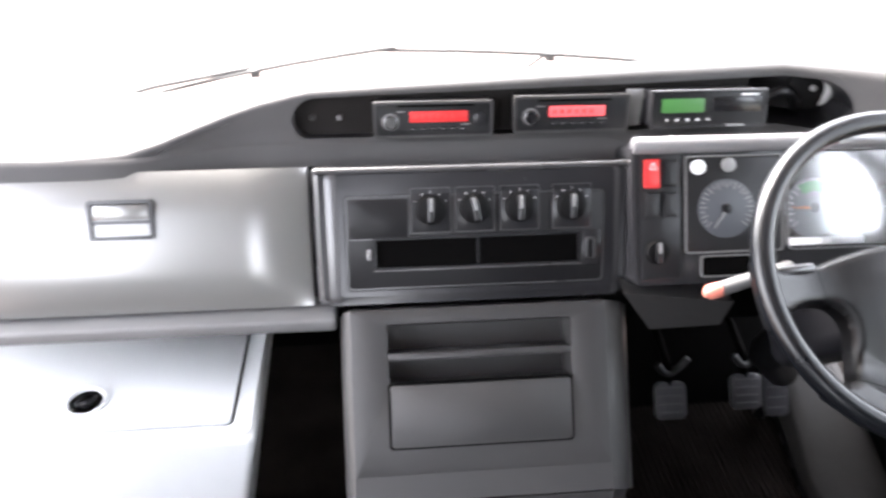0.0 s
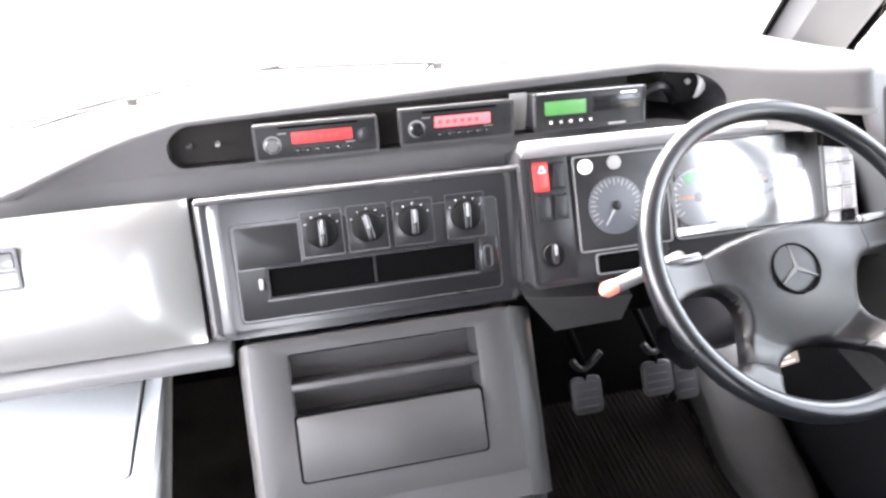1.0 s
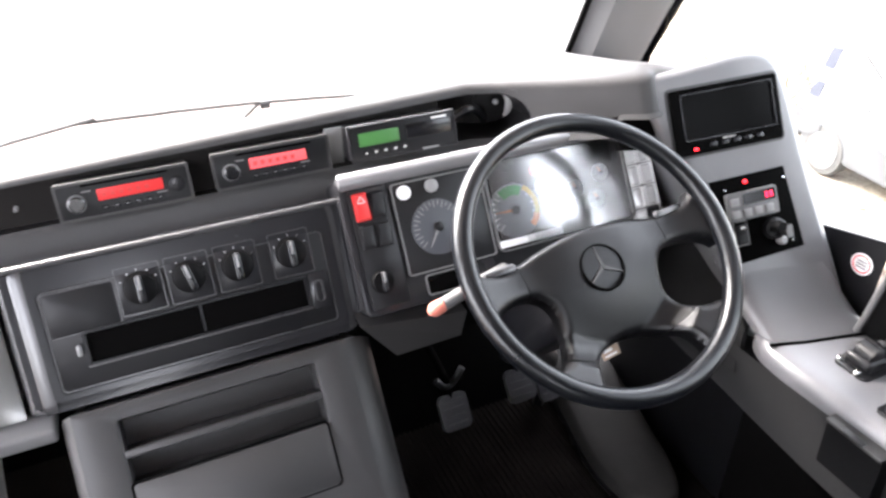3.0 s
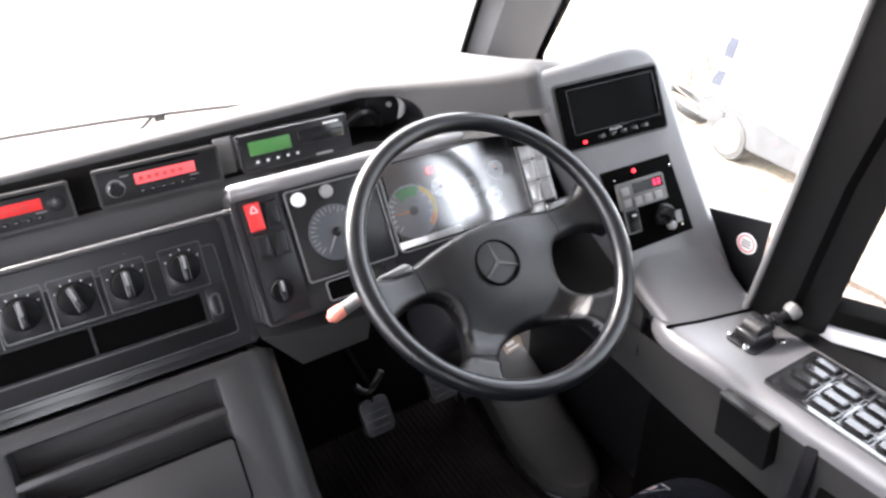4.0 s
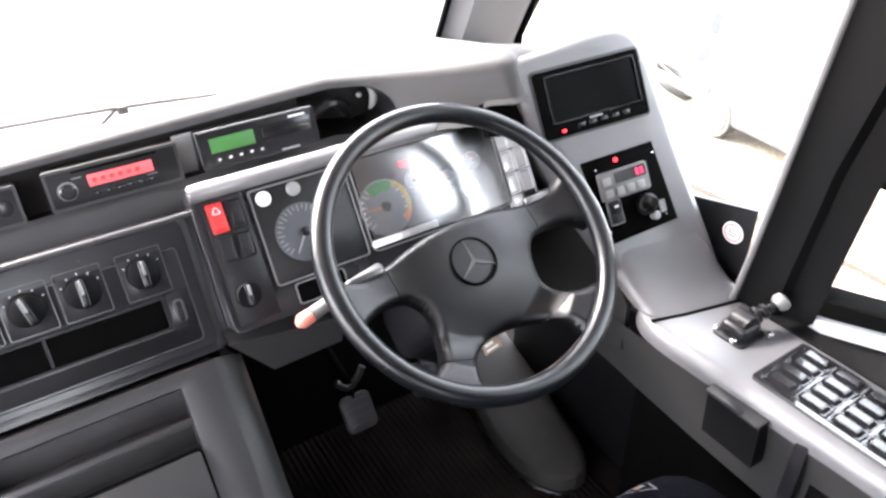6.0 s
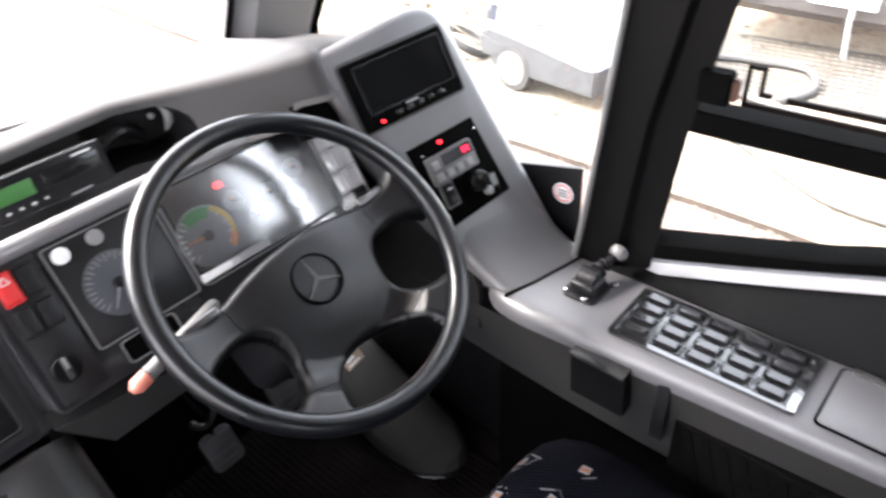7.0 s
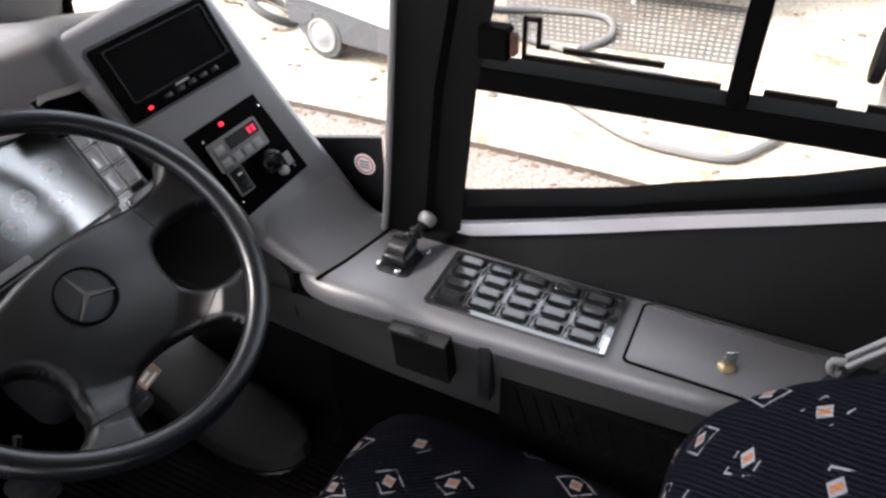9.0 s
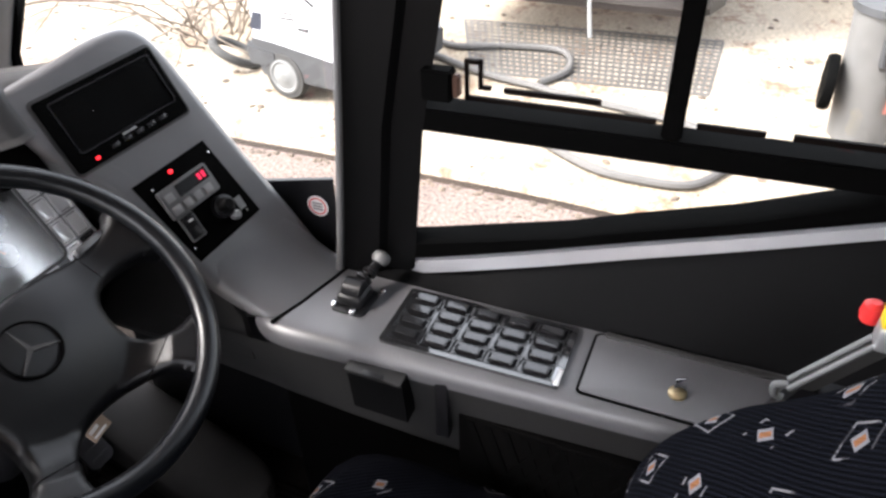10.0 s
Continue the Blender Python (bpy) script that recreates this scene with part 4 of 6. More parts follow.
def moulded(*cuts):
    """The moulded sheet behind every cut (a place and a direction), with a skirt round its edge."""
    bm_ = bmesh.new()
    made_ = {}

    def corner_at(i):
        if i not in made_:
            x_, y_ = flat_xy[i]
            g_ = min(gap[i], RP)
            roll_ = RP - math.sqrt(max(RP * RP - (RP - g_) ** 2, 0.0))
            r_ = math.hypot(x_, y_)
            fall_ = 2.3 * max(0.0, -0.005 - y_) ** 2 * min(max((0.175 - r_) / 0.05, 0.0), 1.0)
            made_[i] = bm_.verts.new((x_, y_, float(np.interp(r_, fine_r, fine_z)) - roll_ - fall_))
        return made_[i]

    wide_ = gx.shape[1]
    for r_ in range(gx.shape[0] - 1):
        for c_ in range(wide_ - 1):
            q_ = [r_ * wide_ + c_, r_ * wide_ + c_ + 1, (r_ + 1) * wide_ + c_ + 1, (r_ + 1) * wide_ + c_]
            q_ = [i for i in q_ if usable[i]]
            if len(q_) >= 3 and any(inside[i] for i in q_):
                bm_.faces.new([corner_at(i) for i in q_])
    bmesh.ops.dissolve_degenerate(bm_, dist=1e-5, edges=bm_.edges)
    for at_, way_ in cuts:
        bmesh.ops.bisect_plane(bm_, geom=bm_.verts[:] + bm_.edges[:] + bm_.faces[:], plane_co=(at_[0], at_[1], 0), plane_no=(way_[0], way_[1], 0), clear_outer=True)
    rim_ = [e for e in bm_.edges if e.is_boundary]
    out_ = bmesh.ops.extrude_edge_only(bm_, edges=rim_)
    bmesh.ops.translate(bm_, vec=(0, 0, -0.022), verts=[v for v in out_["geom"] if isinstance(v, bmesh.types.BMVert)])
    return bm_


SEAM = 0.0005
low_cut = {s_: ((s_ * 0.11, -0.128), (-s_ * 0.35, 1.0)) for s_ in (1, -1)}


def turned(cut, gap_):
    """The other side of a cut, drawn back by a gap."""
    (px_, py_), (nx_, ny_) = cut
    return (px_ - nx_ * gap_, py_ - ny_ * gap_), (-nx_, -ny_)


above = [turned(low_cut[s_], -SEAM) for s_ in (1, -1)]
part("hub_pad", moulded(*above, ((0.128, 0), (1, 0)), ((-0.128, 0), (-1, 0))), M_PAD, sw, "dark grey moulded hub pad", 70)
for side_ in (1, -1):
    part("spoke", moulded(*above, ((side_ * (0.128 + 2 * SEAM), 0), (-side_, 0))), M_PAD, sw, "", 70)
    part("spoke", moulded(((low_cut[side_][0][0], low_cut[side_][0][1] - SEAM), low_cut[side_][1])), M_PAD, sw, "", 70)
# Ledges far paler than the spokes: the top-edge highlight is in their colour
for side_ in (1, -1):
    part("spoke_ledge", box(min(side_ * 0.131, side_ * 0.186), max(side_ * 0.131, side_ * 0.186), 0.0215, 0.0345, -0.031, -0.0175, 0.0055, 4), M_TRIM, sw, "ledge along the spoke, highlight in its grey")
em = part("emblem_ring", moved(ring([(0.033 * math.cos(2 * math.pi * i / 36), 0.033 * math.sin(2 * math.pi * i / 36)) for i in range(36)], [(0.0312 * math.cos(2 * math.pi * i / 36), 0.0312 * math.sin(2 * math.pi * i / 36)) for i in range(36)], -0.004, 0.0025, 0.0008), Matrix.Translation((-0.006, -0.020, -0.0122)) @ Matrix.Scale(1.1, 4)), M_GASKET, sw, "round three-armed embossed badge")
for k in range(3):
    part("badge_arm", moved(prism([(-0.0028, 0.0), (0.0, -0.001), (0.0028, 0.0), (0.0006, 0.0305), (-0.0006, 0.0305)], -0.004, 0.0015), Matrix.Translation((-0.006, -0.020, -0.0122)) @ Matrix.Scale(1.1, 4) @ Matrix.Rotation(radians(120 * k), 4, "Z")), M_STACK, em)

# ---- screen pod ----
PN = Vector((-0.2031, -0.8657, 0.4575)).normalized()
FP = axes((0.877, 0.8965, 0.985), PN)
FPI = FP.inverted()


def on_pod(x, z):
    p = FPI @ Vector((x, pod_y(x, z), z))
    return p.x, p.y


pod = thing("screen_pod", "grey moulded side pod holding a screen and controls", "dashboard pod", FP)
corner = [(0.725, 1.115), (0.765, 1.120), (0.80, 1.125), (0.85, 1.134), (0.900, 1.141), (0.930, 1.138), (0.951, 1.124), (0.962, 1.100), (0.969, 1.06), (0.985, 0.93), (1.010, 0.79), (1.020, 0.720), (1.014, 0.688), (0.985, 0.674), (0.93, 0.672), (0.880, 0.672), (0.862, 0.676), (0.838, 0.690), (0.824, 0.714), (0.804, 0.77), (0.786, 0.86), (0.758, 0.960), (0.728, 1.005), (0.716, 1.030), (0.711, 1.054), (0.709, 1.075), (0.709, 1.092), (0.712, 1.106)]


def smooth_loop(loop, times=2):
    """Rounds the corners of a closed outline."""
    loop = [Vector((x, y)) for x, y in loop]
    for _ in range(times):
        loop = [p for a, b in zip(loop, loop[1:] + loop[:1]) for p in (a * 0.75 + b * 0.25, a * 0.25 + b * 0.75)]
    return loop


def inset_loop(loop, d):
    n = len(loop)
    out = []
    for i in range(n):
        t = (loop[(i + 1) % n] - loop[i - 1]).normalized()
        out.append(loop[i] + Vector((-t.y, t.x)) * d)
    return out


outline = smooth_loop([on_pod(x, z) for x, z in corner][::-1])
RB = 0.015
podrows = [[(p.x, p.y, -0.20) for p in outline]]
for k in range(8):
    a = radians(90 * k / 7)
    podrows.append([(p.x, p.y, 0.004 - RB + RB * math.sin(a)) for p in inset_loop(outline, RB * (1 - math.cos(a)))])
podrows.append([(p.x, p.y, 0.004) for p in inset_loop(outline, RB + 0.003)])
podb = loft(podrows, True, True)
part("shell", podb, M_POD, pod, "grey grained pod shell")


def quad_pod(c):
    return [on_pod(x, z) for x, z in c]


# screen unit, turned a little in the pod's face
so = quad_pod([(0.736, 1.084), (0.938, 1.106), (0.939, 1.001), (0.748, 0.984)])
sw_, sh_ = 0.203, 0.113
sa_ = math.atan2(so[1][1] - so[0][1], so[1][0] - so[0][0])
SM = Matrix.Translation((sum(p[0] for p in so) / 4, sum(p[1] for p in so) / 4, 0)) @ Matrix.Rotation(sa_ * 0.8, 4, "Z")
sx0, sx1, sy0, sy1 = -sw_ / 2, sw_ / 2, -sh_ / 2, sh_ / 2
scr = part("screen_unit", moved(merged(ring(rr(sx0, sx1, sy0, sy1, 0.006), rr(sx0 + 0.020, sx1 - 0.010, sy0 + 0.025, sy1 - 0.010, 0.004), -0.002, 0.0085, 0.002)), SM), M_GASKET, pod, "black double-height screen unit")
part("surround", moved(ring(rr(sx0 - 0.005, sx1 + 0.004, sy0 - 0.004, sy1 + 0.005, 0.009), rr(sx0, sx1, sy0, sy1, 0.006), 0.002, 0.0055, 0.001), SM), M_STACK, scr, "raised grey lip round the screen")
part("screen_rim", moved(ring(rr(sx0 + 0.0185, sx1 - 0.0085, sy0 + 0.0235, sy1 - 0.0085, 0.004), rr(sx0 + 0.0205, sx1 - 0.0105, sy0 + 0.0255, sy1 - 0.0105, 0.003), 0.004, 0.0094, 0.0004), SM), M_PANEL, scr)
part("screen", moved(box(sx0 + 0.018, sx1 - 0.009, sy0 + 0.023, sy1 - 0.009, 0.0045, 0.0055), SM), M_SCREEN, scr, "dark switched-off screen")
for i in range(5):
    part("button", moved(box(sx0 + 0.062 + i * 0.022, sx0 + 0.076 + i * 0.022, sy0 + 0.009, sy0 + 0.016, 0.008, 0.0100, 0.0008), SM), M_PANEL, scr)
part("power_lamp", moved(box(sx0 + 0.032, sx0 + 0.0385, sy0 + 0.007, sy0 + 0.0115, 0.008, 0.011, 0.001), SM), M_LAMPR, scr, "lit red power lamp")
part("lettering", moved(box(sx0 + 0.088, sx0 + 0.112, sy0 + 0.0185, sy0 + 0.0215, 0.0083, 0.0089), SM), M_GREY, scr)

c4 = quad_pod([(0.790, 0.943), (0.931, 0.958), (0.949, 0.829), (0.811, 0.809)])
cp = part("control_plate", prism(c4[::-1], 0.0, 0.007, 0.002), M_GASKET, pod, "black heater control plate")
CX = Vector((c4[1][0] - c4[0][0], c4[1][1] - c4[0][1], 0))
CM = Matrix((CX.normalized(), Vector((0, 0, 1)).cross(CX.normalized()), Vector((0, 0, 1)))).transposed().to_4x4()
CM.translation = ((c4[0][0] + c4[1][0] + c4[2][0] + c4[3][0]) / 4, (c4[0][1] + c4[1][1] + c4[2][1] + c4[3][1]) / 4, 0.007)
HM = CM @ Matrix.Translation((-0.011, 0.011, 0)) @ Matrix.Diagonal((1.06, 0.98, 1, 1))
hu = part("heater_unit", moved(prism(rr(-0.046, 0.044, -0.012, 0.038, 0.003), 0.0, 0.010, 0.002), HM), M_PILLARF, cp, "grey heater controller with red digits")
part("display", moved(box(-0.018, 0.040, 0.014, 0.034, 0.0095, 0.011), HM), M_GLOSS, hu)
part("digits", moved(merged(box(0.0215, 0.0265, 0.0185, 0.0295, 0.011, 0.0115), box(0.0295, 0.035, 0.0185, 0.0295, 0.011, 0.0115)), HM), glow("red_digits", (1.0, 0.02, 0.08), 0.09), hu, "lit red digits")
for bx_, by_ in ((-0.034, 0.022), (-0.034, 0.000), (-0.014, 0.000), (0.006, 0.000), (0.026, 0.000)):
    part("button", moved(box(bx_ - 0.0075, bx_ + 0.0075, by_ - 0.007, by_ + 0.007, 0.0095, 0.0125, 0.001), HM), M_GREY, hu)
part("alarm_lamp", moved(lathe([(0.0034, 0), (0.0034, 0.003), (0.0018, 0.004)], 16), CM @ Matrix.Translation((-0.016, 0.064, 0))), M_LAMPR, cp, "round red lamp")
RW = CM @ Matrix.Translation((-0.0405, -0.0245, 0))
rw = part("rocker_switch", moved(merged(box(-0.0105, 0.0105, -0.019, 0.0, 0.002, 0.008, 0.002), moved(box(-0.0105, 0.0105, -0.001, 0.019, 0.001, 0.008, 0.002), Matrix.Rotation(radians(9), 4, "X"))), RW), M_BLACK, cp, "black rocker switch with grey border")
part("border", moved(ring(rr(-0.0135, 0.0135, -0.022, 0.022, 0.002), rr(-0.0115, 0.0115, -0.020, 0.020, 0.0015), 0.0, 0.005, 0.0005), RW), M_PILLARF, rw)
part("mark", moved(box(-0.004, 0.004, 0.010, 0.013, 0.0115, 0.0122), RW), M_WHITE, rw)
sk = part("socket", moved(lathe([(0.019, 0), (0.019, 0.012), (0.015, 0.014), (0.013, 0.004)], 22), CM @ Matrix.Translation((0.022, -0.028, 0))), M_BLACK, cp)
part("plug", moved(lathe([(0.011, 0.0), (0.012, 0.028), (0.008, 0.034)], 18), CM @ Matrix.Translation((0.020, -0.024, 0))), M_KNOB, sk)
part("white_cap", moved(lathe([(0.008, 0.0), (0.008, 0.010), (0.005, 0.013)], 18), CM @ Matrix.Translation((0.033, -0.052, 0))), M_GREY, cp, "small pale plug")
part("label", moved(box(0.048, 0.060, -0.052, -0.030, 0.0, 0.002), CM), M_GREY, cp)
for sx_, sy_ in ((-0.062, 0.060), (0.062, 0.060), (0.062, -0.062), (-0.062, -0.060)):
    part("screw", moved(lathe([(0.0022, 0), (0.0022, 0.001), (0.001, 0.0014)], 10), CM @ Matrix.Translation((sx_ * 0.93, sy_ * 0.93, 0))), M_CHROME, cp)
# Plate coloured near-black where the recess would only be shaded
part("side_slot", prism(quad_pod([(0.650, 1.006), (0.718, 1.002), (0.716, 1.062), (0.650, 1.056)]), -0.03, -0.012), M_DARK, pod, "near-black plate in place of shade beside the screen")

# Pod side turning away, its shade painted with the darker M_SKIRT
part("inner_side", moved(slab([(0.816, 0.765, 0.705), (0.806, 0.875, 0.87), (0.790, 0.935, 0.975), (0.780, 1.35, 0.975), (0.79, 1.35, 0.60), (0.818, 0.765, 0.60)], (0.012, 0, 0)), FPI), M_SKIRT, pod, "inner side panel of the pod, shade in its colour")
# the foot of the pod sweeps out over the console
joint_y = lambda x: lerp(x, [(0.795, 0.722), (0.804, 0.713), (0.879, 0.688), (0.968, 0.667), (1.02, 0.655)])
rows = []
for u, edge in [(0.0, 0.034), (0.01, 0.021), (0.035, 0.011), (0.08, 0.004), (0.14, 0.001), (0.2, 0.0), (0.4, 0.0), (0.6, 0.0), (0.8, 0.0), (0.9, 0.0), (0.965, 0.006), (0.99, 0.017), (1.0, 0.032)]:
    xt, xm, xb = 0.797 + 0.201 * u, 0.806 + 0.200 * u, 0.822 + 0.194 * u
    p0, p2 = Vector((xt, pod_y(xt, 0.815) - 0.0035 + edge, 0.815)), Vector((xb, joint_y(xb) + edge * 1.3, 0.708))
    p1 = Vector((xm, pod_y(xm, 0.755) - 0.004 + edge, 0.755))
    rows.append([p0 * (1 - t) ** 2 + p1 * 2 * t * (1 - t) + p2 * t * t for t in [k / 8 for k in range(9)]])
part("pod_foot", moved(loft(rows), FPI), M_POD, pod, "", 60)

# ---- side console ----
con = thing("side_console", "grey moulded console beside the driver's seat", "console", Matrix.Translation((0.90, 0.30, ZC)))
KI = con.matrix_world.inverted()
inner = lambda y: lerp(-y, [(-0.75, 0.826), (-0.74, 0.819), (-0.725, 0.812), (-0.71, 0.8075), (-0.69, 0.805), (-0.66, 0.8045), (-0.06, 0.838), (0.9, 0.86)])
outer = lambda y: lerp(-y, [(-0.75, 0.992), (-0.30, 0.993), (0.05, 1.008), (0.9, 1.05)])
rows = []
for i in range(40):
    y = 0.75 - (0.0125 * i if i < 8 else 0.10 + 0.045 * (i - 8))
    a, b = inner(y), outer(y)
    rows.append([(a + 0.005, y, ZC - 0.040), (a + 0.002, y, ZC - 0.024), (a + 0.0035, y, ZC - 0.015), (a + 0.0075, y, ZC - 0.008), (a + 0.0135, y, ZC - 0.0035), (a + 0.022, y, ZC - 0.0008), (a + 0.034, y, ZC + 0.0005), (a + 0.06, y, ZC + 0.001), (b, y, ZC + 0.001), (b + 0.005, y, ZC - 0.03)])
part("console_body", moved(loft(rows), KI), M_CONSOLE, con, "grey grained console body", 50)
# Skirt far darker than the console top, with the side's shade in it
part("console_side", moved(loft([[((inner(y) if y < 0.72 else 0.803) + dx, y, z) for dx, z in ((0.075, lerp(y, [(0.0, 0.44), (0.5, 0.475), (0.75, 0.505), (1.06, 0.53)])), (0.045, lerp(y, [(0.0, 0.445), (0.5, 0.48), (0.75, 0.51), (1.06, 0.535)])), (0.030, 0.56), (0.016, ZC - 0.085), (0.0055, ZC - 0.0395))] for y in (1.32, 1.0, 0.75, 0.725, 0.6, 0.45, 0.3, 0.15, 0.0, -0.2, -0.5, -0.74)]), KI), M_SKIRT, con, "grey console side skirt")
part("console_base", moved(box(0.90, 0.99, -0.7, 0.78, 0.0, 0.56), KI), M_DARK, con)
# panel of twenty rocker switches
SP = Matrix.Translation((0.9125, 0.377, ZC + 0.001)) @ Matrix.Rotation(radians(1.0), 4, "Z")
pl = part("switch_panel", moved(merged(ring(rr(-0.067, 0.067, -0.146, 0.146, 0.005), rr(-0.058, 0.058, -0.137, 0.137, 0.003), 0.0, 0.006, 0.002), box(-0.06, 0.06, -0.14, 0.14, 0.0, 0.002)), KI @ SP), M_PLATE, con, "black panel of twenty rocker switches")
rk = None
M_ROCK = material("satin_black_rocker", (0.013, 0.013, 0.014), 0.2, vary=0.05, coat=0.5, coat_ior=1.6)


def prism_yz(pts_, hw):
    bm_ = slab([(-hw, y, z) for y, z in pts_], (2 * hw, 0, 0))
    bmesh.ops.bevel(bm_, geom=bm_.edges[:], offset=0.0012, segments=2, affect="EDGES")
    return bm_


for i in range(5):
    for j in range(4):
        cx_, cy_ = -0.0435 + 0.029 * j, -0.1085 + 0.0543 * i
        if rk is None:
            bm = merged(ring(rr(-0.0125, 0.0125, -0.025, 0.025, 0.002, 2), rr(-0.0105, 0.0105, -0.023, 0.023, 0.0015, 2), 0.001, 0.0075, 0.0007),
                        prism_yz([(-0.0215, 0.001), (-0.0215, 0.0060), (-0.0165, 0.0128), (0.0165, 0.0134), (0.0215, 0.0066), (0.0215, 0.001)], 0.0085))
            rk = part("rocker_switch", moved(bm, KI @ SP), M_ROCK, pl, "black rocker switch")
            base0 = (cx_, cy_)
            rk.data.transform(Matrix.Translation((cx_, cy_, 0)))
        else:
            o = rk.copy()
            scene.collection.objects.link(o)
            o.location = (cx_ - base0[0], cy_ - base0[1], 0)
for j in range(3):
    part("divider", moved(box(-0.031 + 0.029 * j, -0.027 + 0.029 * j, -0.136, 0.136, 0.002, 0.0060, 0.0008), KI @ SP), M_PLATE, pl)
for i in range(4):
    part("divider", moved(box(-0.057, 0.057, -0.0838 + 0.0543 * i, -0.0790 + 0.0543 * i, 0.002, 0.0064, 0.0008), KI @ SP), M_PLATE, pl)
part("label", moved(box(-0.057, -0.030, -0.1385, -0.134, 0.003, 0.0085), KI @ SP), M_SILVER, pl)
part("end_label", moved(box(-0.064, -0.030, -0.1455, -0.1375, 0.0055, 0.0072, 0.0006), KI @ SP), M_WHITE, pl, "white printed strip")
# lid with key
part("lid_gap", moved(ring(rr(0.8535, 0.9885, -0.1435, 0.2065, 0.010), rr(0.8575, 0.9845, -0.1395, 0.2025, 0.008), ZC + 0.0008, ZC + 0.0022), KI), M_DARK, con)
part("pod_joint", moved(tube([(x, joint_y(x) - 0.001, ZC + 0.001) for x in [0.818 + 0.02 * k for k in range(10)]], 0.0032, 8), KI), M_DARK, con)
lid = part("lid", moved(prism(rr(0.858, 0.984, -0.139, 0.202, 0.008), ZC + 0.0005, ZC + 0.0045, 0.0015), KI), M_CONSOLE, con, "grey console lid with lock")
part("lid_hinge", moved(box(0.978, 0.990, -0.13, 0.19, ZC + 0.002, ZC + 0.009, 0.002), KI), M_STACK, con)
lk = part("lock", moved(lathe([(0.013, 0.0), (0.013, 0.004), (0.010, 0.006)], 20), KI @ Matrix.Translation((0.901, 0.068, ZC + 0.005))), M_BRASS, lid, "brass lock with key")
part("key", moved(box(-0.0015, 0.0015, -0.009, 0.009, 0.0, 0.028, 0.001), KI @ Matrix.Translation((0.901, 0.066, ZC + 0.009)) @ Matrix.Rotation(radians(25), 4, "Z")), M_CHROME, lk)
# parking brake lever
lv = thing("brake_lever", "black hand brake lever on the side console", "lever", Matrix.Translation((0.915, 0.603, ZC + 0.001)))
part("base_plate", prism(rr(-0.034, 0.034, -0.032, 0.032, 0.012), 0.0, 0.004, 0.0015), M_BLACK, lv)
part("housing", merged(box(-0.022, 0.026, -0.024, 0.024, 0.003, 0.026, 0.007, 3), moved(lathe([(0.017, -0.019), (0.021, -0.016), (0.021, 0.016), (0.017, 0.019)], 24), Matrix.Translation((0.006, 0, 0.022)) @ Matrix.Rotation(radians(90), 4, "X"))), M_BLACK, lv)
stem = part("stem", tube([(0.006, -0.002, 0.026), (0.034, -0.010, 0.036), (0.060, -0.018, 0.046)], [0.010, 0.009, 0.009], 14), M_GLOSS, lv)
for k, (r_, s_) in enumerate(((0.015, 0.35), (0.013, 0.60))):
    part("collar", tube([Vector((0.006, -0.002, 0.026)).lerp(Vector((0.060, -0.018, 0.046)), s_ + d_) for d_ in (-0.08, -0.05, 0.05, 0.08)], [r_ * 0.8, r_, r_, r_ * 0.8], 18), M_BLACK, stem)
part("lever_knob", moved(lathe([(0.006, -0.010), (0.013, -0.008), (0.0165, 0.0), (0.0145, 0.009), (0.007, 0.013)], 24), axes((0.066, -0.020, 0.050), (0.75, -0.2, 0.6))), material("worn_grey_knob", (0.11, 0.11, 0.11), 0.45, bump=0.15), lv, "grey round knob")
for a, b in ((-0.030, -0.012), (0.034, -0.036), (-0.024, 0.026)):
    part("bolt", moved(lathe([(0.0055, 0), (0.0055, 0.006), (0.0035, 0.008)], 12), Matrix.Translation((a, b, 0.003))), M_CHROME, lv)
# box hung on the console's side
bx1 = thing("ashtray", "black ashtray hung on the console side", "ashtray", Matrix.Translation((0.795, 0.51, 0.64)))
part("body", slab([(0.003, -0.049, 0.038), (0.003, 0.049, 0.038), (0.012, 0.049, -0.060), (0.012, -0.049, -0.060)], (0.03, 0, 0)), M_KNOB, bx1)
part("lid", box(-0.004, 0.028, -0.050, 0.050, 0.036, 0.043, 0.0025), M_SKIRT, bx1, "worn grey lid edge")
part("tab", box(-0.006, 0.006, -0.018, 0.018, 0.042, 0.046, 0.0015), M_BLACK, bx1)
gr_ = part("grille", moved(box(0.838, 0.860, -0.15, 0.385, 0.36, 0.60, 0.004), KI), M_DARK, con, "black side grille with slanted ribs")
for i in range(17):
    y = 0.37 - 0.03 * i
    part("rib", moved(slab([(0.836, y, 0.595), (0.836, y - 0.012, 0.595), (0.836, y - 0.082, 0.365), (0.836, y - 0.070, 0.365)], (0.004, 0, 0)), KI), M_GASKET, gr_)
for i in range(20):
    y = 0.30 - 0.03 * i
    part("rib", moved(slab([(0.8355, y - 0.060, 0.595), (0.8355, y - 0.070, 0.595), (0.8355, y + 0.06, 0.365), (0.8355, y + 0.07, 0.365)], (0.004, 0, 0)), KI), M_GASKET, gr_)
part("latch", moved(box(0.822, 0.840, 0.395, 0.418, 0.55, 0.685, 0.003), KI), M_BLACK, con)

# ---- centre stack ----
st = thing("centre_stack", "grey moulded centre stack with pockets and drawer", "console", Matrix.Translation((-0.07, 0.9, 0.5)))
SI = st.matrix_world.inverted()
SN = Vector((0, -0.8113, 0.5847)).normalized()
FS = axes((-0.0685, 0.953, 0.777), SN)   # y runs up the slope; 0 at the top edge


def spart(name, bm, mat, parent=None, label=""):
    return part(name, moved(in_frame(FS, bm), SI), mat, parent or st, label)


hx0, hx1 = -0.148, 0.147
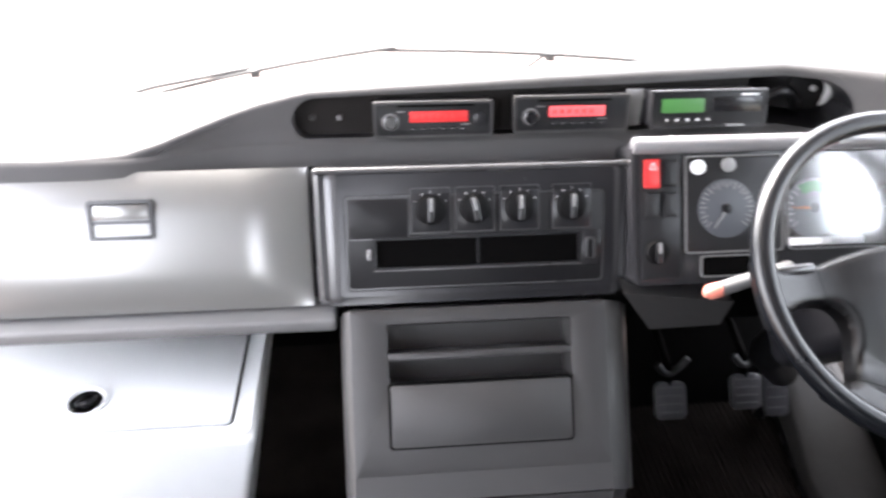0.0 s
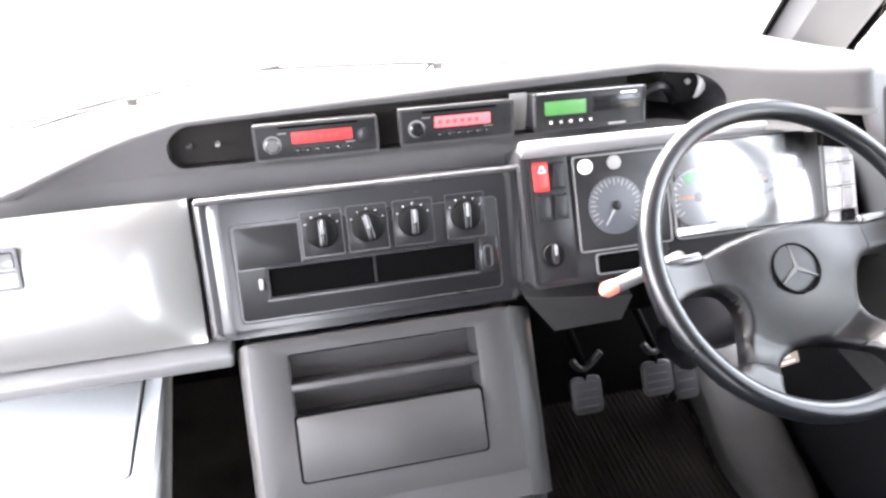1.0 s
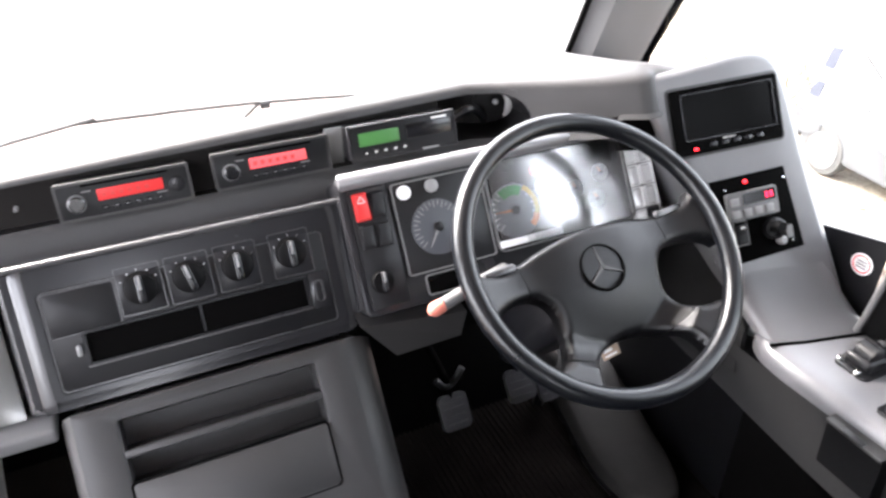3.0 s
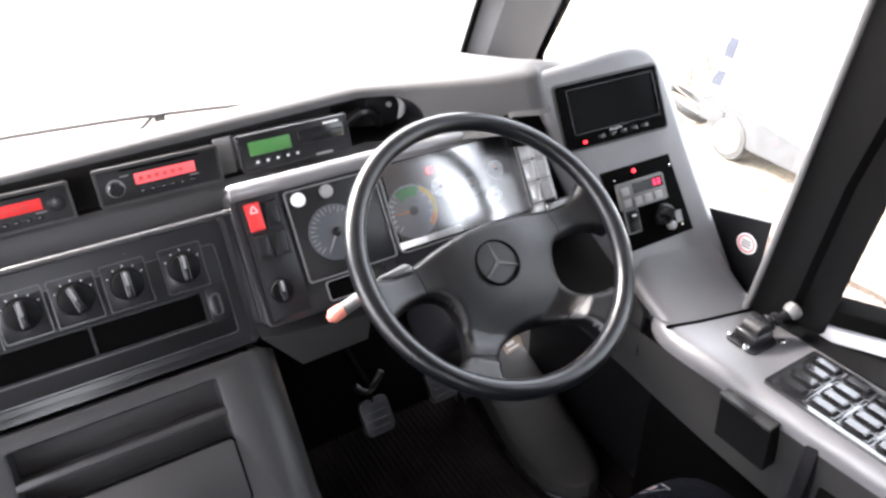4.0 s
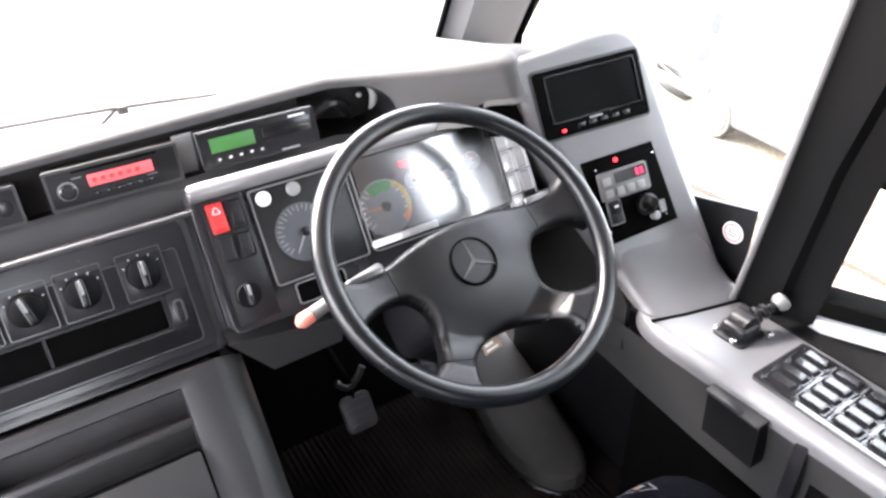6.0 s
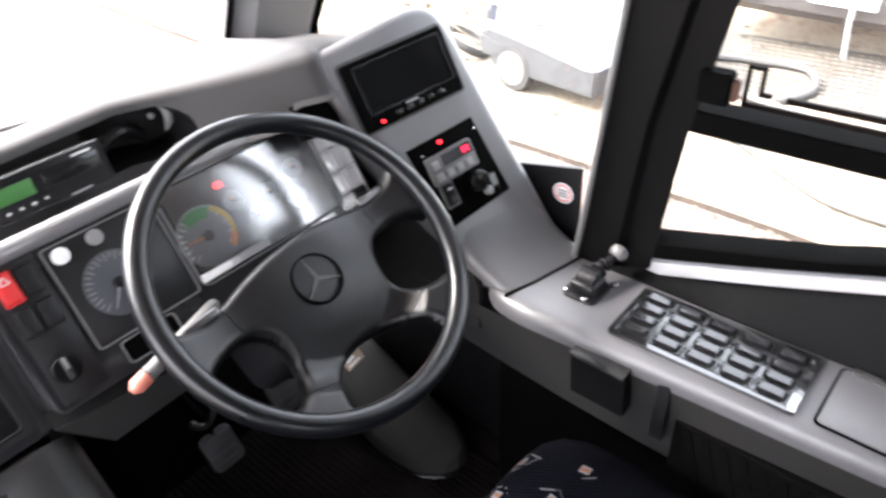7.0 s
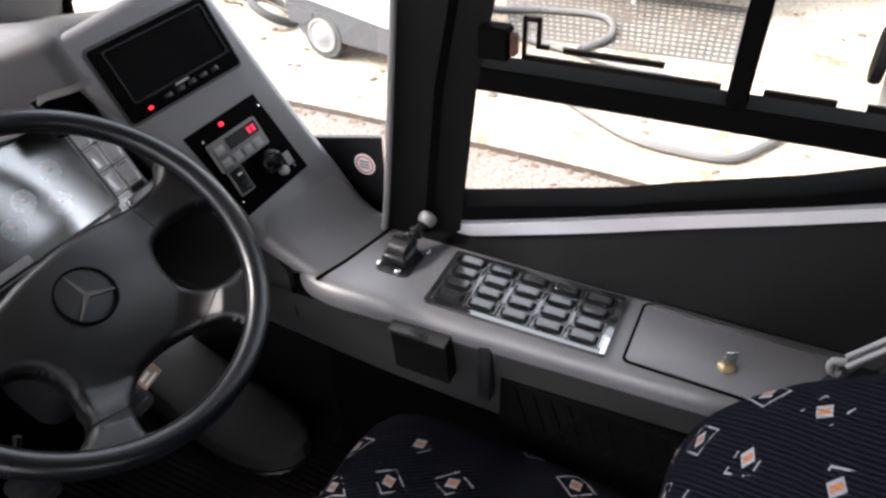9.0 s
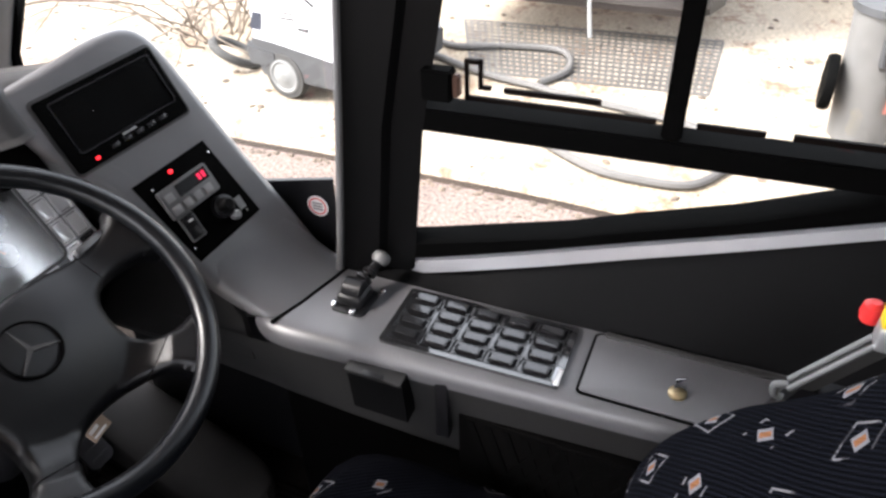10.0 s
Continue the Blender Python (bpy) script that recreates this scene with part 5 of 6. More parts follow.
left, right = -0.206, 0.205
body = merged(
    ring(rr(left, right, -0.26, 0.004, 0.004), rr(hx0, hx1, -0.117, -0.021, 0.006), -0.07, 0.0, 0.003),
    moved(box(left, right, -0.30, -0.255, -0.2, 0.0, 0.0), Matrix()))
spart("front_panel", body, M_STACK, None, "grey grained stack front")
for s, xx in ((-1, left), (1, right)):
    rows = []
    for v in (0.004, -0.05, -0.12, -0.26, -0.30):
        wdn = 0.018 if s < 0 else 0.048
        rows.append([Vector((xx - s * 0.001, v, 0.0)), Vector((xx + s * wdn * 0.5, v - 0.004, -0.008)), Vector((xx + s * wdn * 0.9, v - 0.012, -0.035)), Vector((xx + s * wdn, v - 0.02, -0.08)), Vector((xx + s * wdn, v, -0.30))])
    spart("side_cheek", loft(rows), M_STACK)
part("lower_body", moved(loft([[(-0.292, 1.1, z), (-0.292, y + 0.06, z), (-0.274, y, z), (0.136, y, z), (0.184, y + 0.06, z), (0.184, 1.2, z)] for y, z in ((0.776, 0.532), (0.765, 0.50), (0.76, 0.25), (0.76, 0.0))]), SI), M_STACK, st)
spart("pocket", loft([[(hx0, -0.1162, -0.001), (hx0, -0.1162, -0.065), (hx0, -0.0218, -0.065), (hx0, -0.0218, -0.001)], [(hx1, -0.1162, -0.001), (hx1, -0.1162, -0.065), (hx1, -0.0218, -0.065), (hx1, -0.0218, -0.001)]], False, False), M_STACK)
spart("pocket_end", box(hx0 - 0.004, hx0 + 0.001, -0.116, -0.022, -0.0645, -0.002), M_STACK)
spart("pocket_end", box(hx1 - 0.001, hx1 + 0.004, -0.116, -0.022, -0.0645, -0.002), M_STACK)
spart("pocket_shelf", box(hx0 + 0.0005, hx1 - 0.0005, -0.078, -0.066, -0.064, -0.001, 0.003), M_STACK)
spart("drawer", prism(rr(hx0 + 0.002, hx1 - 0.006, -0.213, -0.116, 0.006), -0.01, 0.006, 0.003), M_STACK, None, "flat grey drawer front")

spart("drawer_gap", ring(rr(hx0 - 0.002, hx1 - 0.002, -0.217, -0.112, 0.008), rr(hx0 + 0.002, hx1 - 0.006, -0.213, -0.116, 0.006), -0.004, 0.0012), M_DARK)

# ---- locker on the passenger side ----
lz = 0.600
lc = thing("locker", "pale grey plastic locker box with locked lid", "locker", Matrix.Translation((-0.82, 1.0, 0.0)))
lbx = box(-0.40, 0.388, -0.134, 0.22, 0.0, lz - 0.001, 0.012, 3)
for v in lbx.verts:
    if v.co.x > 0:
        v.co.x -= 0.12 * (1 - v.co.z / lz)
    if v.co.y < 0:
        v.co.y += 0.05 * (1 - v.co.z / lz)
part("body", lbx, M_LOCKER, lc)
part("rim", moved(ring(rr(-0.39, 0.38, -0.125, 0.20, 0.012), rr(-0.36, 0.352, -0.108, 0.145, 0.012), lz - 0.002, lz + 0.006, 0.002), Matrix()), M_LOCKER, lc)
part("lid_seal", ring(rr(-0.3595, 0.3515, -0.1075, 0.1445, 0.012), rr(-0.354, 0.346, -0.102, 0.139, 0.012), lz - 0.001, lz + 0.001), M_GASKET, lc)
ld = part("lid", prism(rr(-0.3545, 0.3465, -0.1025, 0.1395, 0.012), lz - 0.002, lz + 0.010, 0.004, 3), M_LOCKER, lc, "pale grey lid")
for hx in (0.07, 0.25):
    part("hinge", box(hx - 0.035, hx + 0.035, 0.128, 0.165, lz + 0.006, lz + 0.014, 0.003), M_LOCKER, ld)
ll = part("lock", moved(lathe([(0.035, 0.0), (0.036, 0.004), (0.030, 0.005), (0.026, 0.001), (0.022, 0.001)], 28), Matrix.Translation((0.105, -0.042, lz + 0.009))), M_LOCKER, ld)
part("lock_handle", moved(merged(lathe([(0.012, 0), (0.012, 0.010), (0.009, 0.012)], 18), box(-0.018, 0.018, -0.006, 0.006, 0.004, 0.012, 0.003)), Matrix.Translation((0.108, -0.046, lz + 0.010)) @ Matrix.Rotation(radians(35), 4, "Z")), M_BLACK, ll, "black lock handle")

# ---- footwell ----
mat_ = thing("floor_mat", "dark grey ribbed rubber floor mat", "mat", Matrix.Translation((0.55, 1.0, 0.0)))
part("sheet", box(-0.40, 0.40, -0.75, 0.42, 0.001, 0.006, 0.002), M_FLOOR, mat_)
part("ribs", merged(*[box(-0.40 + 0.016 * i, -0.392 + 0.016 * i, -0.75, 0.42, 0.005, 0.010) for i in range(50)]), M_FLOOR, mat_)


tb = thing("toe_board", "sloping dark toe board behind the pedals", "toe board", Matrix.Translation((0.5, 1.4, 0.0)))
# Toe board coloured near-black for the footwell's shade
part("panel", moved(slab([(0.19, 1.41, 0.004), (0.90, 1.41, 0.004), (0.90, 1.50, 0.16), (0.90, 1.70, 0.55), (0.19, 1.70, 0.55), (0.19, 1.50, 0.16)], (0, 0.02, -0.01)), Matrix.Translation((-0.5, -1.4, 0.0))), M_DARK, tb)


def pedal(x, y, z, w, h, label, arm=True):
    fr = axes((x, y, z), (0, -0.8, 0.6))
    p = thing("pedal", label, "pedal", fr, group="foot pedals")
    part("pad", prism(rr(-w / 2, w / 2, -h / 2, h / 2, 0.014), -0.008, 0.006, 0.004, 2, True), M_CONSOLE, p, "worn grey rubber pad")
    for k in range(4):
        part("tread", box(-w * 0.36, w * 0.36, -h * 0.36 + k * h * 0.22, -h * 0.30 + k * h * 0.22, 0.005, 0.009, 0.001), M_CONSOLE, p)
    inv = fr.inverted()
    if arm:
        part("arm", moved(tube([fr @ Vector((0, h * 0.2, -0.008)), Vector((x - 0.004, y + 0.05, z + 0.075)), Vector((x - 0.01, y + 0.13, z + 0.11)), Vector((x - 0.012, 1.60, z + 0.13)), Vector((x - 0.012, 1.745, z + 0.30))], 0.011, 8), inv), M_DARK, p)
        part("hook", moved(tube(spline([(x - 0.035, y + 0.045, z + 0.085), (x - 0.012, y + 0.035, z + 0.062), (x + 0.02, y + 0.045, z + 0.066), (x + 0.045, y + 0.05, z + 0.098)], 4), 0.009, 8), inv), M_STACK, p)
    else:
        part("stand", moved(tube([fr @ Vector((0, 0, -0.008)), Vector((x, y + 0.03, 0.006))], 0.016, 8), inv), M_BLACK, p)
    return p


pedal(0.503, 1.315, 0.135, 0.082, 0.095, "worn grey clutch pedal on a black arm")
pedal(0.703, 1.318, 0.150, 0.082, 0.090, "worn grey brake pedal on a black arm")
pedal(0.795, 1.330, 0.125, 0.065, 0.12, "grey accelerator pedal standing on the floor", False)
M_GAITER = material("dusty_grey_rubber", (0.030, 0.0282, 0.026), 0.8, bump=0.4, grain=200, vary=0.3, spec=0.2)
edge_l = spline([(0.90, 1.66, 0), (0.832, 1.284, 0), (0.798, 1.10, 0), (0.806, 0.975, 0), (0.843, 0.912, 0), (0.882, 0.893, 0)], 6)
edge_r = spline([(1.06, 1.66, 0), (1.025, 1.284, 0), (0.998, 1.10, 0), (0.966, 0.975, 0), (0.925, 0.905, 0), (0.883, 0.892, 0)], 6)
boot = []
for a_, b_ in zip(edge_l, edge_r):
    c_, h_ = (a_ + b_) / 2, (a_ - b_) / 2
    top = 0.055 + 0.16 * max(0, c_.y - 1.1)
    boot.append([c_ + h_ * k + Vector((0, 0, z)) for k, z in ((1.03, 0.0), (1.0, top - 0.020), (0.975, top - 0.007), (0.92, top - 0.001), (0.6, top + 0.004), (0.2, top + 0.007), (-0.2, top + 0.007), (-0.6, top + 0.004), (-0.92, top - 0.001), (-0.975, top - 0.007), (-1.0, top - 0.020), (-1.03, 0.0))])
bt = thing("floor_hump", "dusty grey rubber covered hump on the cab floor", "floor hump", Matrix.Translation((0.87, 1.0, 0.0)))
part("cover", moved(loft(boot), bt.matrix_world.inverted()), M_GAITER, bt, "", 60)
part("edge_strip", moved(tube([p + Vector((-0.006, -0.002, 0.008)) for p in edge_l], 0.006, 6), bt.matrix_world.inverted()), M_BLACK, bt)

# ---- driver's seat ----
def fabric(name):
    """Dark ribbed moquette with scattered diamond motifs."""
    mat = bpy.data.materials.new(name)
    mat.use_nodes = True
    nt = mat.node_tree
    b = nt.nodes["Principled BSDF"]
    b.inputs["Roughness"].default_value = 0.95
    b.inputs["Sheen Weight"].default_value = 0.0
    b.inputs["Specular IOR Level"].default_value = 0.03
    L = nt.links.new

    def node(kind, operation="", data_type=""):
        n = nt.nodes.new(kind)
        if operation:
            n.operation = operation
        if data_type:
            n.data_type = data_type
        return n

    def math_(op, a, c=0.0):
        n = node("ShaderNodeMath", operation=op)
        for i, v in enumerate((a, c)):
            if isinstance(v, (int, float)):
                n.inputs[i].default_value = v
            else:
                L(v, n.inputs[i])
        return n.outputs[0]

    uv = node("ShaderNodeUVMap")
    sp = node("ShaderNodeSeparateXYZ")
    L(uv.outputs["UV"], sp.inputs[0])
    u, v = math_("MULTIPLY", sp.outputs[0], 11.5), math_("MULTIPLY", sp.outputs[1], 11.5)
    row = math_("FLOOR", v)
    u2 = math_("ADD", u, math_("MULTIPLY", math_("MODULO", row, 2.0), 0.5))
    cell = node("ShaderNodeCombineXYZ")
    L(math_("FLOOR", u2), cell.inputs[0])
    L(row, cell.inputs[1])
    wn_ = node("ShaderNodeTexWhiteNoise")
    wn_.noise_dimensions = "2D"
    L(cell.outputs[0], wn_.inputs["Vector"])
    rnd = node("ShaderNodeSeparateColor")
    L(wn_.outputs["Color"], rnd.inputs[0])
    du = math_("SUBTRACT", math_("SUBTRACT", math_("FRACT", u2), 0.5), math_("MULTIPLY", math_("SUBTRACT", rnd.outputs[0], 0.5), 0.25))
    dv = math_("SUBTRACT", math_("SUBTRACT", math_("FRACT", v), 0.5), math_("MULTIPLY", math_("SUBTRACT", rnd.outputs[1], 0.5), 0.25))
    skew = math_("ADD", du, math_("MULTIPLY", dv, math_("MULTIPLY", math_("SUBTRACT", rnd.outputs[2], 0.5), 1.2)))
    a_, c_ = math_("ABSOLUTE", skew), math_("ABSOLUTE", dv)
    keep = math_("LESS_THAN", rnd.outputs[2], 0.8)
    square = math_("LESS_THAN", math_("MAXIMUM", a_, c_), 0.098)
    stripe = math_("LESS_THAN", math_("MAXIMUM", math_("MULTIPLY", a_, 1.7), c_), 0.075)
    dia = math_("ADD", a_, math_("MULTIPLY", c_, 0.75))
    wide0 = node("ShaderNodeTexNoise")
    wide0.inputs["Scale"].default_value = 28
    L(uv.outputs["UV"], wide0.inputs["Vector"])
    line = math_("MULTIPLY", math_("LESS_THAN", math_("ABSOLUTE", math_("SUBTRACT", dia, 0.265)), 0.018), math_("GREATER_THAN", math_("ADD", math_("MULTIPLY", wide0.outputs["Fac"], 1.0), math_("MULTIPLY", rnd.outputs[1], 0.25)), 0.58))
    weave = node("ShaderNodeTexNoise")
    weave.inputs["Scale"].default_value = 900
    tcn = node("ShaderNodeTexCoord")
    L(tcn.outputs["Object"], weave.inputs["Vector"])
    wide = node("ShaderNodeTexNoise")
    wide.inputs["Scale"].default_value = 40
    L(tcn.outputs["Object"], wide.inputs["Vector"])

    def mix(fac, a, c):
        m = node("ShaderNodeMix", data_type="RGBA")
        L(fac, m.inputs["Factor"])
        for key, val in (("A", a), ("B", c)):
            s = [i for i in m.inputs if i.name == key and i.type == "RGBA"][0]
            if isinstance(val, tuple):
                s.default_value = (*val, 1)
            else:
                L(val, s)
        return [o for o in m.outputs if o.type == "RGBA"][0]

    ribs = math_("ADD", math_("MULTIPLY", math_("SINE", math_("MULTIPLY", math_("ADD", sp.outputs[0], math_("MULTIPLY", sp.outputs[1], 0.6)), 820.0)), 0.5), 0.5)
    base = mix(ribs, (0.0007, 0.0008, 0.0013), (0.0050, 0.0056, 0.0086))
    worn = mix(math_("LESS_THAN", wide.outputs["Fac"], 0.58), (0.04, 0.04, 0.045), (0.14, 0.14, 0.15))
    c1 = mix(math_("MULTIPLY", line, keep), base, worn)
    c2 = mix(math_("MULTIPLY", square, keep), c1, (0.15, 0.15, 0.165))
    c3 = mix(math_("MULTIPLY", math_("MULTIPLY", square, keep), stripe), c2, (0.19, 0.085, 0.040))
    L(c3, b.inputs["Base Color"])
    bp = node("ShaderNodeBump")
    bp.inputs["Strength"].default_value = 0.4
    bp.inputs["Distance"].default_value = 0.002
    L(math_("ADD", ribs, weave.outputs["Fac"]), bp.inputs["Height"])
    L(bp.outputs["Normal"], b.inputs["Normal"])
    return mat


M_SEAT = fabric("patterned_moquette")


def cushion(w, l, h, name, mat, parent, m, n=28, crown=0.025, taper=0.0, dent=0.0):
    """A padded block with a rounded edge, mapped in metres."""
    rows = []
    prof = [(0.93, 0.0), (0.985, 0.1), (1.0, 0.35), (1.0, 0.6), (0.985, 0.8), (0.95, 0.92), (0.88, 0.98), (0.7, 1.0), (0.45, 1.0), (0.2, 1.0), (0.02, 1.0)]
    for k, hh in prof:
        r = []
        for j in range(n * 2):
            a = 2 * math.pi * j / (n * 2)
            c, s = math.cos(a), math.sin(a)
            q = 5.5
            f = (abs(c) ** q + abs(s) ** q) ** (-1 / q)
            x, y = c * f * k, s * f * k
            tw = 1 - taper * (y + 1) / 2
            z = h * hh + (crown * (1 - min(1, k)) - dent * max(0, 1 - (k * 1.4) ** 2))
            r.append((x * w / 2 * tw, y * l / 2, z))
        rows.append(r)
    bm = loft(rows, True, True)
    uvl = bm.loops.layers.uv.new("UVMap")
    for f in bm.faces:
        nrm = f.normal
        for lp in f.loops:
            p = lp.vert.co
            up = max(0.0, (h - p.z))
            lp[uvl].uv = (p.x + math.copysign(up, p.x) + 3, p.y + math.copysign(up, p.y) * 0.6 + 3)
    ob = part(name, bm, mat, parent, "", 60)
    ob.matrix_basis = m
    return ob


seat = thing("driver_seat", "dark blue patterned fabric driver's seat", "seat", pose(0.60, 0.33, 0.0))
SX = seat.matrix_world.inverted()
cushion(0.50, 0.55, 0.13, "seat_cushion", M_SEAT, seat, SX @ pose(0.553, 0.312, 0.382, 2, 0, 0))
front_line = spline([(0.085, 0.50, 0), (0.105, 0.60, 0), (0.102, 0.68, 0), (0.084, 0.752, 0), (0.05, 0.808, 0), (0.005, 0.858, 0), (-0.065, 0.912, 0), (-0.115, 0.966, 0), (-0.168, 1.04, 0), (-0.215, 1.13, 0), (-0.25, 1.21, 0)], 4)
rear_line = spline([(-0.055, 0.50, 0), (-0.065, 0.60, 0), (-0.10, 0.70, 0), (-0.16, 0.82, 0), (-0.24, 1.0, 0), (-0.31, 1.15, 0), (-0.325, 1.19, 0)], 6)
BW = 0.246


def back_row(s):
    """A section of the backrest at s from -1 to 1 across it."""
    e = 1 - abs(s)
    inset = 0.026 * (1 - min(1, e / 0.16)) ** 2
    dish = 0.036 * (0.5 + 0.5 * math.cos(min(1, abs(s) / 0.72) * math.pi))
    n = len(front_line)
    row, run = [], []
    total = 0.0
    for i, p in enumerate(front_line):
        if i:
            total += (p - front_line[i - 1]).length
        q = rear_line[min(int(i * len(rear_line) / n), len(rear_line) - 1)]
        d = (q - p).normalized()
        w = math.sin(math.pi * min(1, i / n * 1.1))
        c = p + d * (inset + dish * w)
        c.y -= inset * (i / n) ** 4
        row.append((0.545 + BW * s * (1 - 0.10 * (i / n) ** 2), c.x, c.y))
        run.append(total)
    top = front_line[-1] * 0.5 + rear_line[-1] * 0.5
    row.append((0.545 + BW * s * 0.90, top.x, top.y + 0.018 - inset))
    run.append(total + 0.04)
    for i, p in enumerate(reversed(rear_line)):
        row.append((0.545 + BW * s * (0.90 + 0.10 * i / len(rear_line)), p.x + inset * 0.5, p.y - inset * 0.3))
        run.append(total + 0.07 + 0.03 * i)
    return row, run


cuts = [-1, -0.985, -0.96, -0.92, -0.87, -0.8, -0.7, -0.58, -0.45, -0.3, -0.15, 0, 0.15, 0.3, 0.45, 0.58, 0.7, 0.8, 0.87, 0.92, 0.96, 0.985, 1]
made = [back_row(s) for s in cuts]
bm = loft([r for r, _ in made], True, True)
runs = made[0][1]
bm.verts.index_update()
side = [0.0]
for a_, b_ in zip(made, made[1:]):
    side.append(side[-1] + (Vector(a_[0][16]) - Vector(b_[0][16])).length)
uvl = bm.loops.layers.uv.new("UVMap")
nv_ = len(runs)
for f in bm.faces:
    for lp in f.loops:
        k = lp.vert.index
        i, j = divmod(k, nv_)
        if len(f.verts) > 4:
            lp[uvl].uv = (lp.vert.co.y + 5.03, lp.vert.co.z + 3)
        else:
            lp[uvl].uv = (side[i] + 3.04, runs[j] + 3)
part("backrest", moved(bm, SX), M_SEAT, seat, "", 60)
part("pedestal", box(-0.22, 0.10, -0.20, 0.12, 0.0, 0.36, 0.02), M_BLACK, seat)
part("cushion_base", box(-0.26, 0.14, -0.24, 0.18, 0.31, 0.36, 0.02), M_BLACK, seat)

# ---- outside ----
GZ = -1.20


def ground_material():
    mat = material("brown_gravel_ground", (0.104, 0.077, 0.067), 0.95, bump=0.6, grain=38, vary=0.2, blotch=0.7, speck=0.45)
    nt = mat.node_tree
    b = nt.nodes["Principled BSDF"]
    old = b.inputs["Base Color"].links[0].from_socket
    tc = nt.nodes.new("ShaderNodeTexCoord")
    v = nt.nodes.new("ShaderNodeTexNoise")
    v.inputs["Scale"].default_value = 7.0
    v.inputs["Detail"].default_value = 8
    v.inputs["Roughness"].default_value = 0.7
    nt.links.new(tc.outputs["Object"], v.inputs["Vector"])
    r = nt.nodes.new("ShaderNodeMapRange")
    r.inputs["From Min"].default_value, r.inputs["From Max"].default_value = 0.58, 0.68
    nt.links.new(v.outputs["Fac"], r.inputs["Value"])
    m = nt.nodes.new("ShaderNodeMix")
    m.data_type = "RGBA"
    nt.links.new(r.outputs["Result"], m.inputs["Factor"])
    ia = [i for i in m.inputs if i.type == "RGBA"]
    nt.links.new(old, ia[0])
    ia[1].default_value = (0.15, 0.10, 0.08, 1)
    nt.links.new([o for o in m.outputs if o.type == "RGBA"][0], b.inputs["Base Color"])
    return mat


M_GROUND = ground_material()
ground = part("ground", moved(bmesh.new(), Matrix()), M_GROUND)
bm = bmesh.new()
bmesh.ops.create_grid(bm, x_segments=8, y_segments=8, size=400)
bm.to_mesh(ground.data)
bm.free()
ground.location.z = GZ
tagged(ground, "pale dusty yard ground with scattered leaves", "ground", kind="structure")

# pale slab beyond the kerb
M_SLAB = material("pale_dusty_slab", (0.205, 0.174, 0.138), 0.95, bump=0.5, grain=30, vary=0.15, blotch=0.9, speck=0.28)
nt = M_SLAB.node_tree
bs = nt.nodes["Principled BSDF"]
old = bs.inputs["Base Color"].links[0].from_socket
tc = nt.nodes.new("ShaderNodeTexCoord")
nz = nt.nodes.new("ShaderNodeTexNoise")
nz.inputs["Scale"].default_value, nz.inputs["Detail"].default_value, nz.inputs["Roughness"].default_value = 2.2, 8, 0.75
nt.links.new(tc.outputs["Object"], nz.inputs["Vector"])
mr = nt.nodes.new("ShaderNodeMapRange")
mr.inputs["From Min"].default_value, mr.inputs["From Max"].default_value = 0.50, 0.66
nz2 = nt.nodes.new("ShaderNodeTexNoise")
nz2.inputs["Scale"].default_value, nz2.inputs["Detail"].default_value = 16.0, 5
nt.links.new(tc.outputs["Object"], nz2.inputs["Vector"])
blend = nt.nodes.new("ShaderNodeMath")
blend.operation = "MULTIPLY_ADD"
nt.links.new(nz2.outputs["Fac"], blend.inputs[0])
blend.inputs[1].default_value = 0.35
sub = nt.nodes.new("ShaderNodeMath")
sub.operation = "SUBTRACT"
nt.links.new(nz.outputs["Fac"], sub.inputs[0])
sub.inputs[1].default_value = 0.175
nt.links.new(sub.outputs[0], blend.inputs[2])
nt.links.new(blend.outputs[0], mr.inputs["Value"])
mxn = nt.nodes.new("ShaderNodeMix")
mxn.data_type = "RGBA"
nt.links.new(mr.outputs["Result"], mxn.inputs["Factor"])
ia = [i for i in mxn.inputs if i.type == "RGBA"]
nt.links.new(old, ia[0])
ia[1].default_value = (0.105, 0.064, 0.040, 1)
wide = nt.nodes.new("ShaderNodeTexNoise")
wide.inputs["Scale"].default_value, wide.inputs["Detail"].default_value = 0.35, 4
nt.links.new(tc.outputs["Object"], wide.inputs["Vector"])
wr_ = nt.nodes.new("ShaderNodeMapRange")
wr_.inputs["From Min"].default_value, wr_.inputs["From Max"].default_value = 0.45, 0.62
nt.links.new(wide.outputs["Fac"], wr_.inputs["Value"])
ochre = nt.nodes.new("ShaderNodeMix")
ochre.data_type = "RGBA"
ochre.blend_type = "MULTIPLY"
nt.links.new(wr_.outputs["Result"], ochre.inputs["Factor"])
ic = [i for i in ochre.inputs if i.type == "RGBA"]
nt.links.new([o for o in mxn.outputs if o.type == "RGBA"][0], ic[0])
ic[1].default_value = (0.97, 0.91, 0.82, 1)
nt.links.new([o for o in ochre.outputs if o.type == "RGBA"][0], bs.inputs["Base Color"])
kerb_x = lambda y: 4.12 + 0.05 * math.sin(y * 0.7) + (0.015 if int(y * 2 + 80) % 3 else 0)
ky = [-30 + 0.5 * i for i in range(160)]
bm = loft([[(kerb_x(y) + 0.0065, y, GZ + 0.042), (kerb_x(y) + 0.018, y, GZ + 0.082), (kerb_x(y) + 0.045, y, GZ + 0.098), (kerb_x(y) + 0.09, y, GZ + 0.10), (60, y, GZ + 0.10)] for y in ky])
tagged(part("pavement", bm, M_SLAB, None, "pale dusty raised slab with a worn kerb", 60), category="pavement", kind="structure")
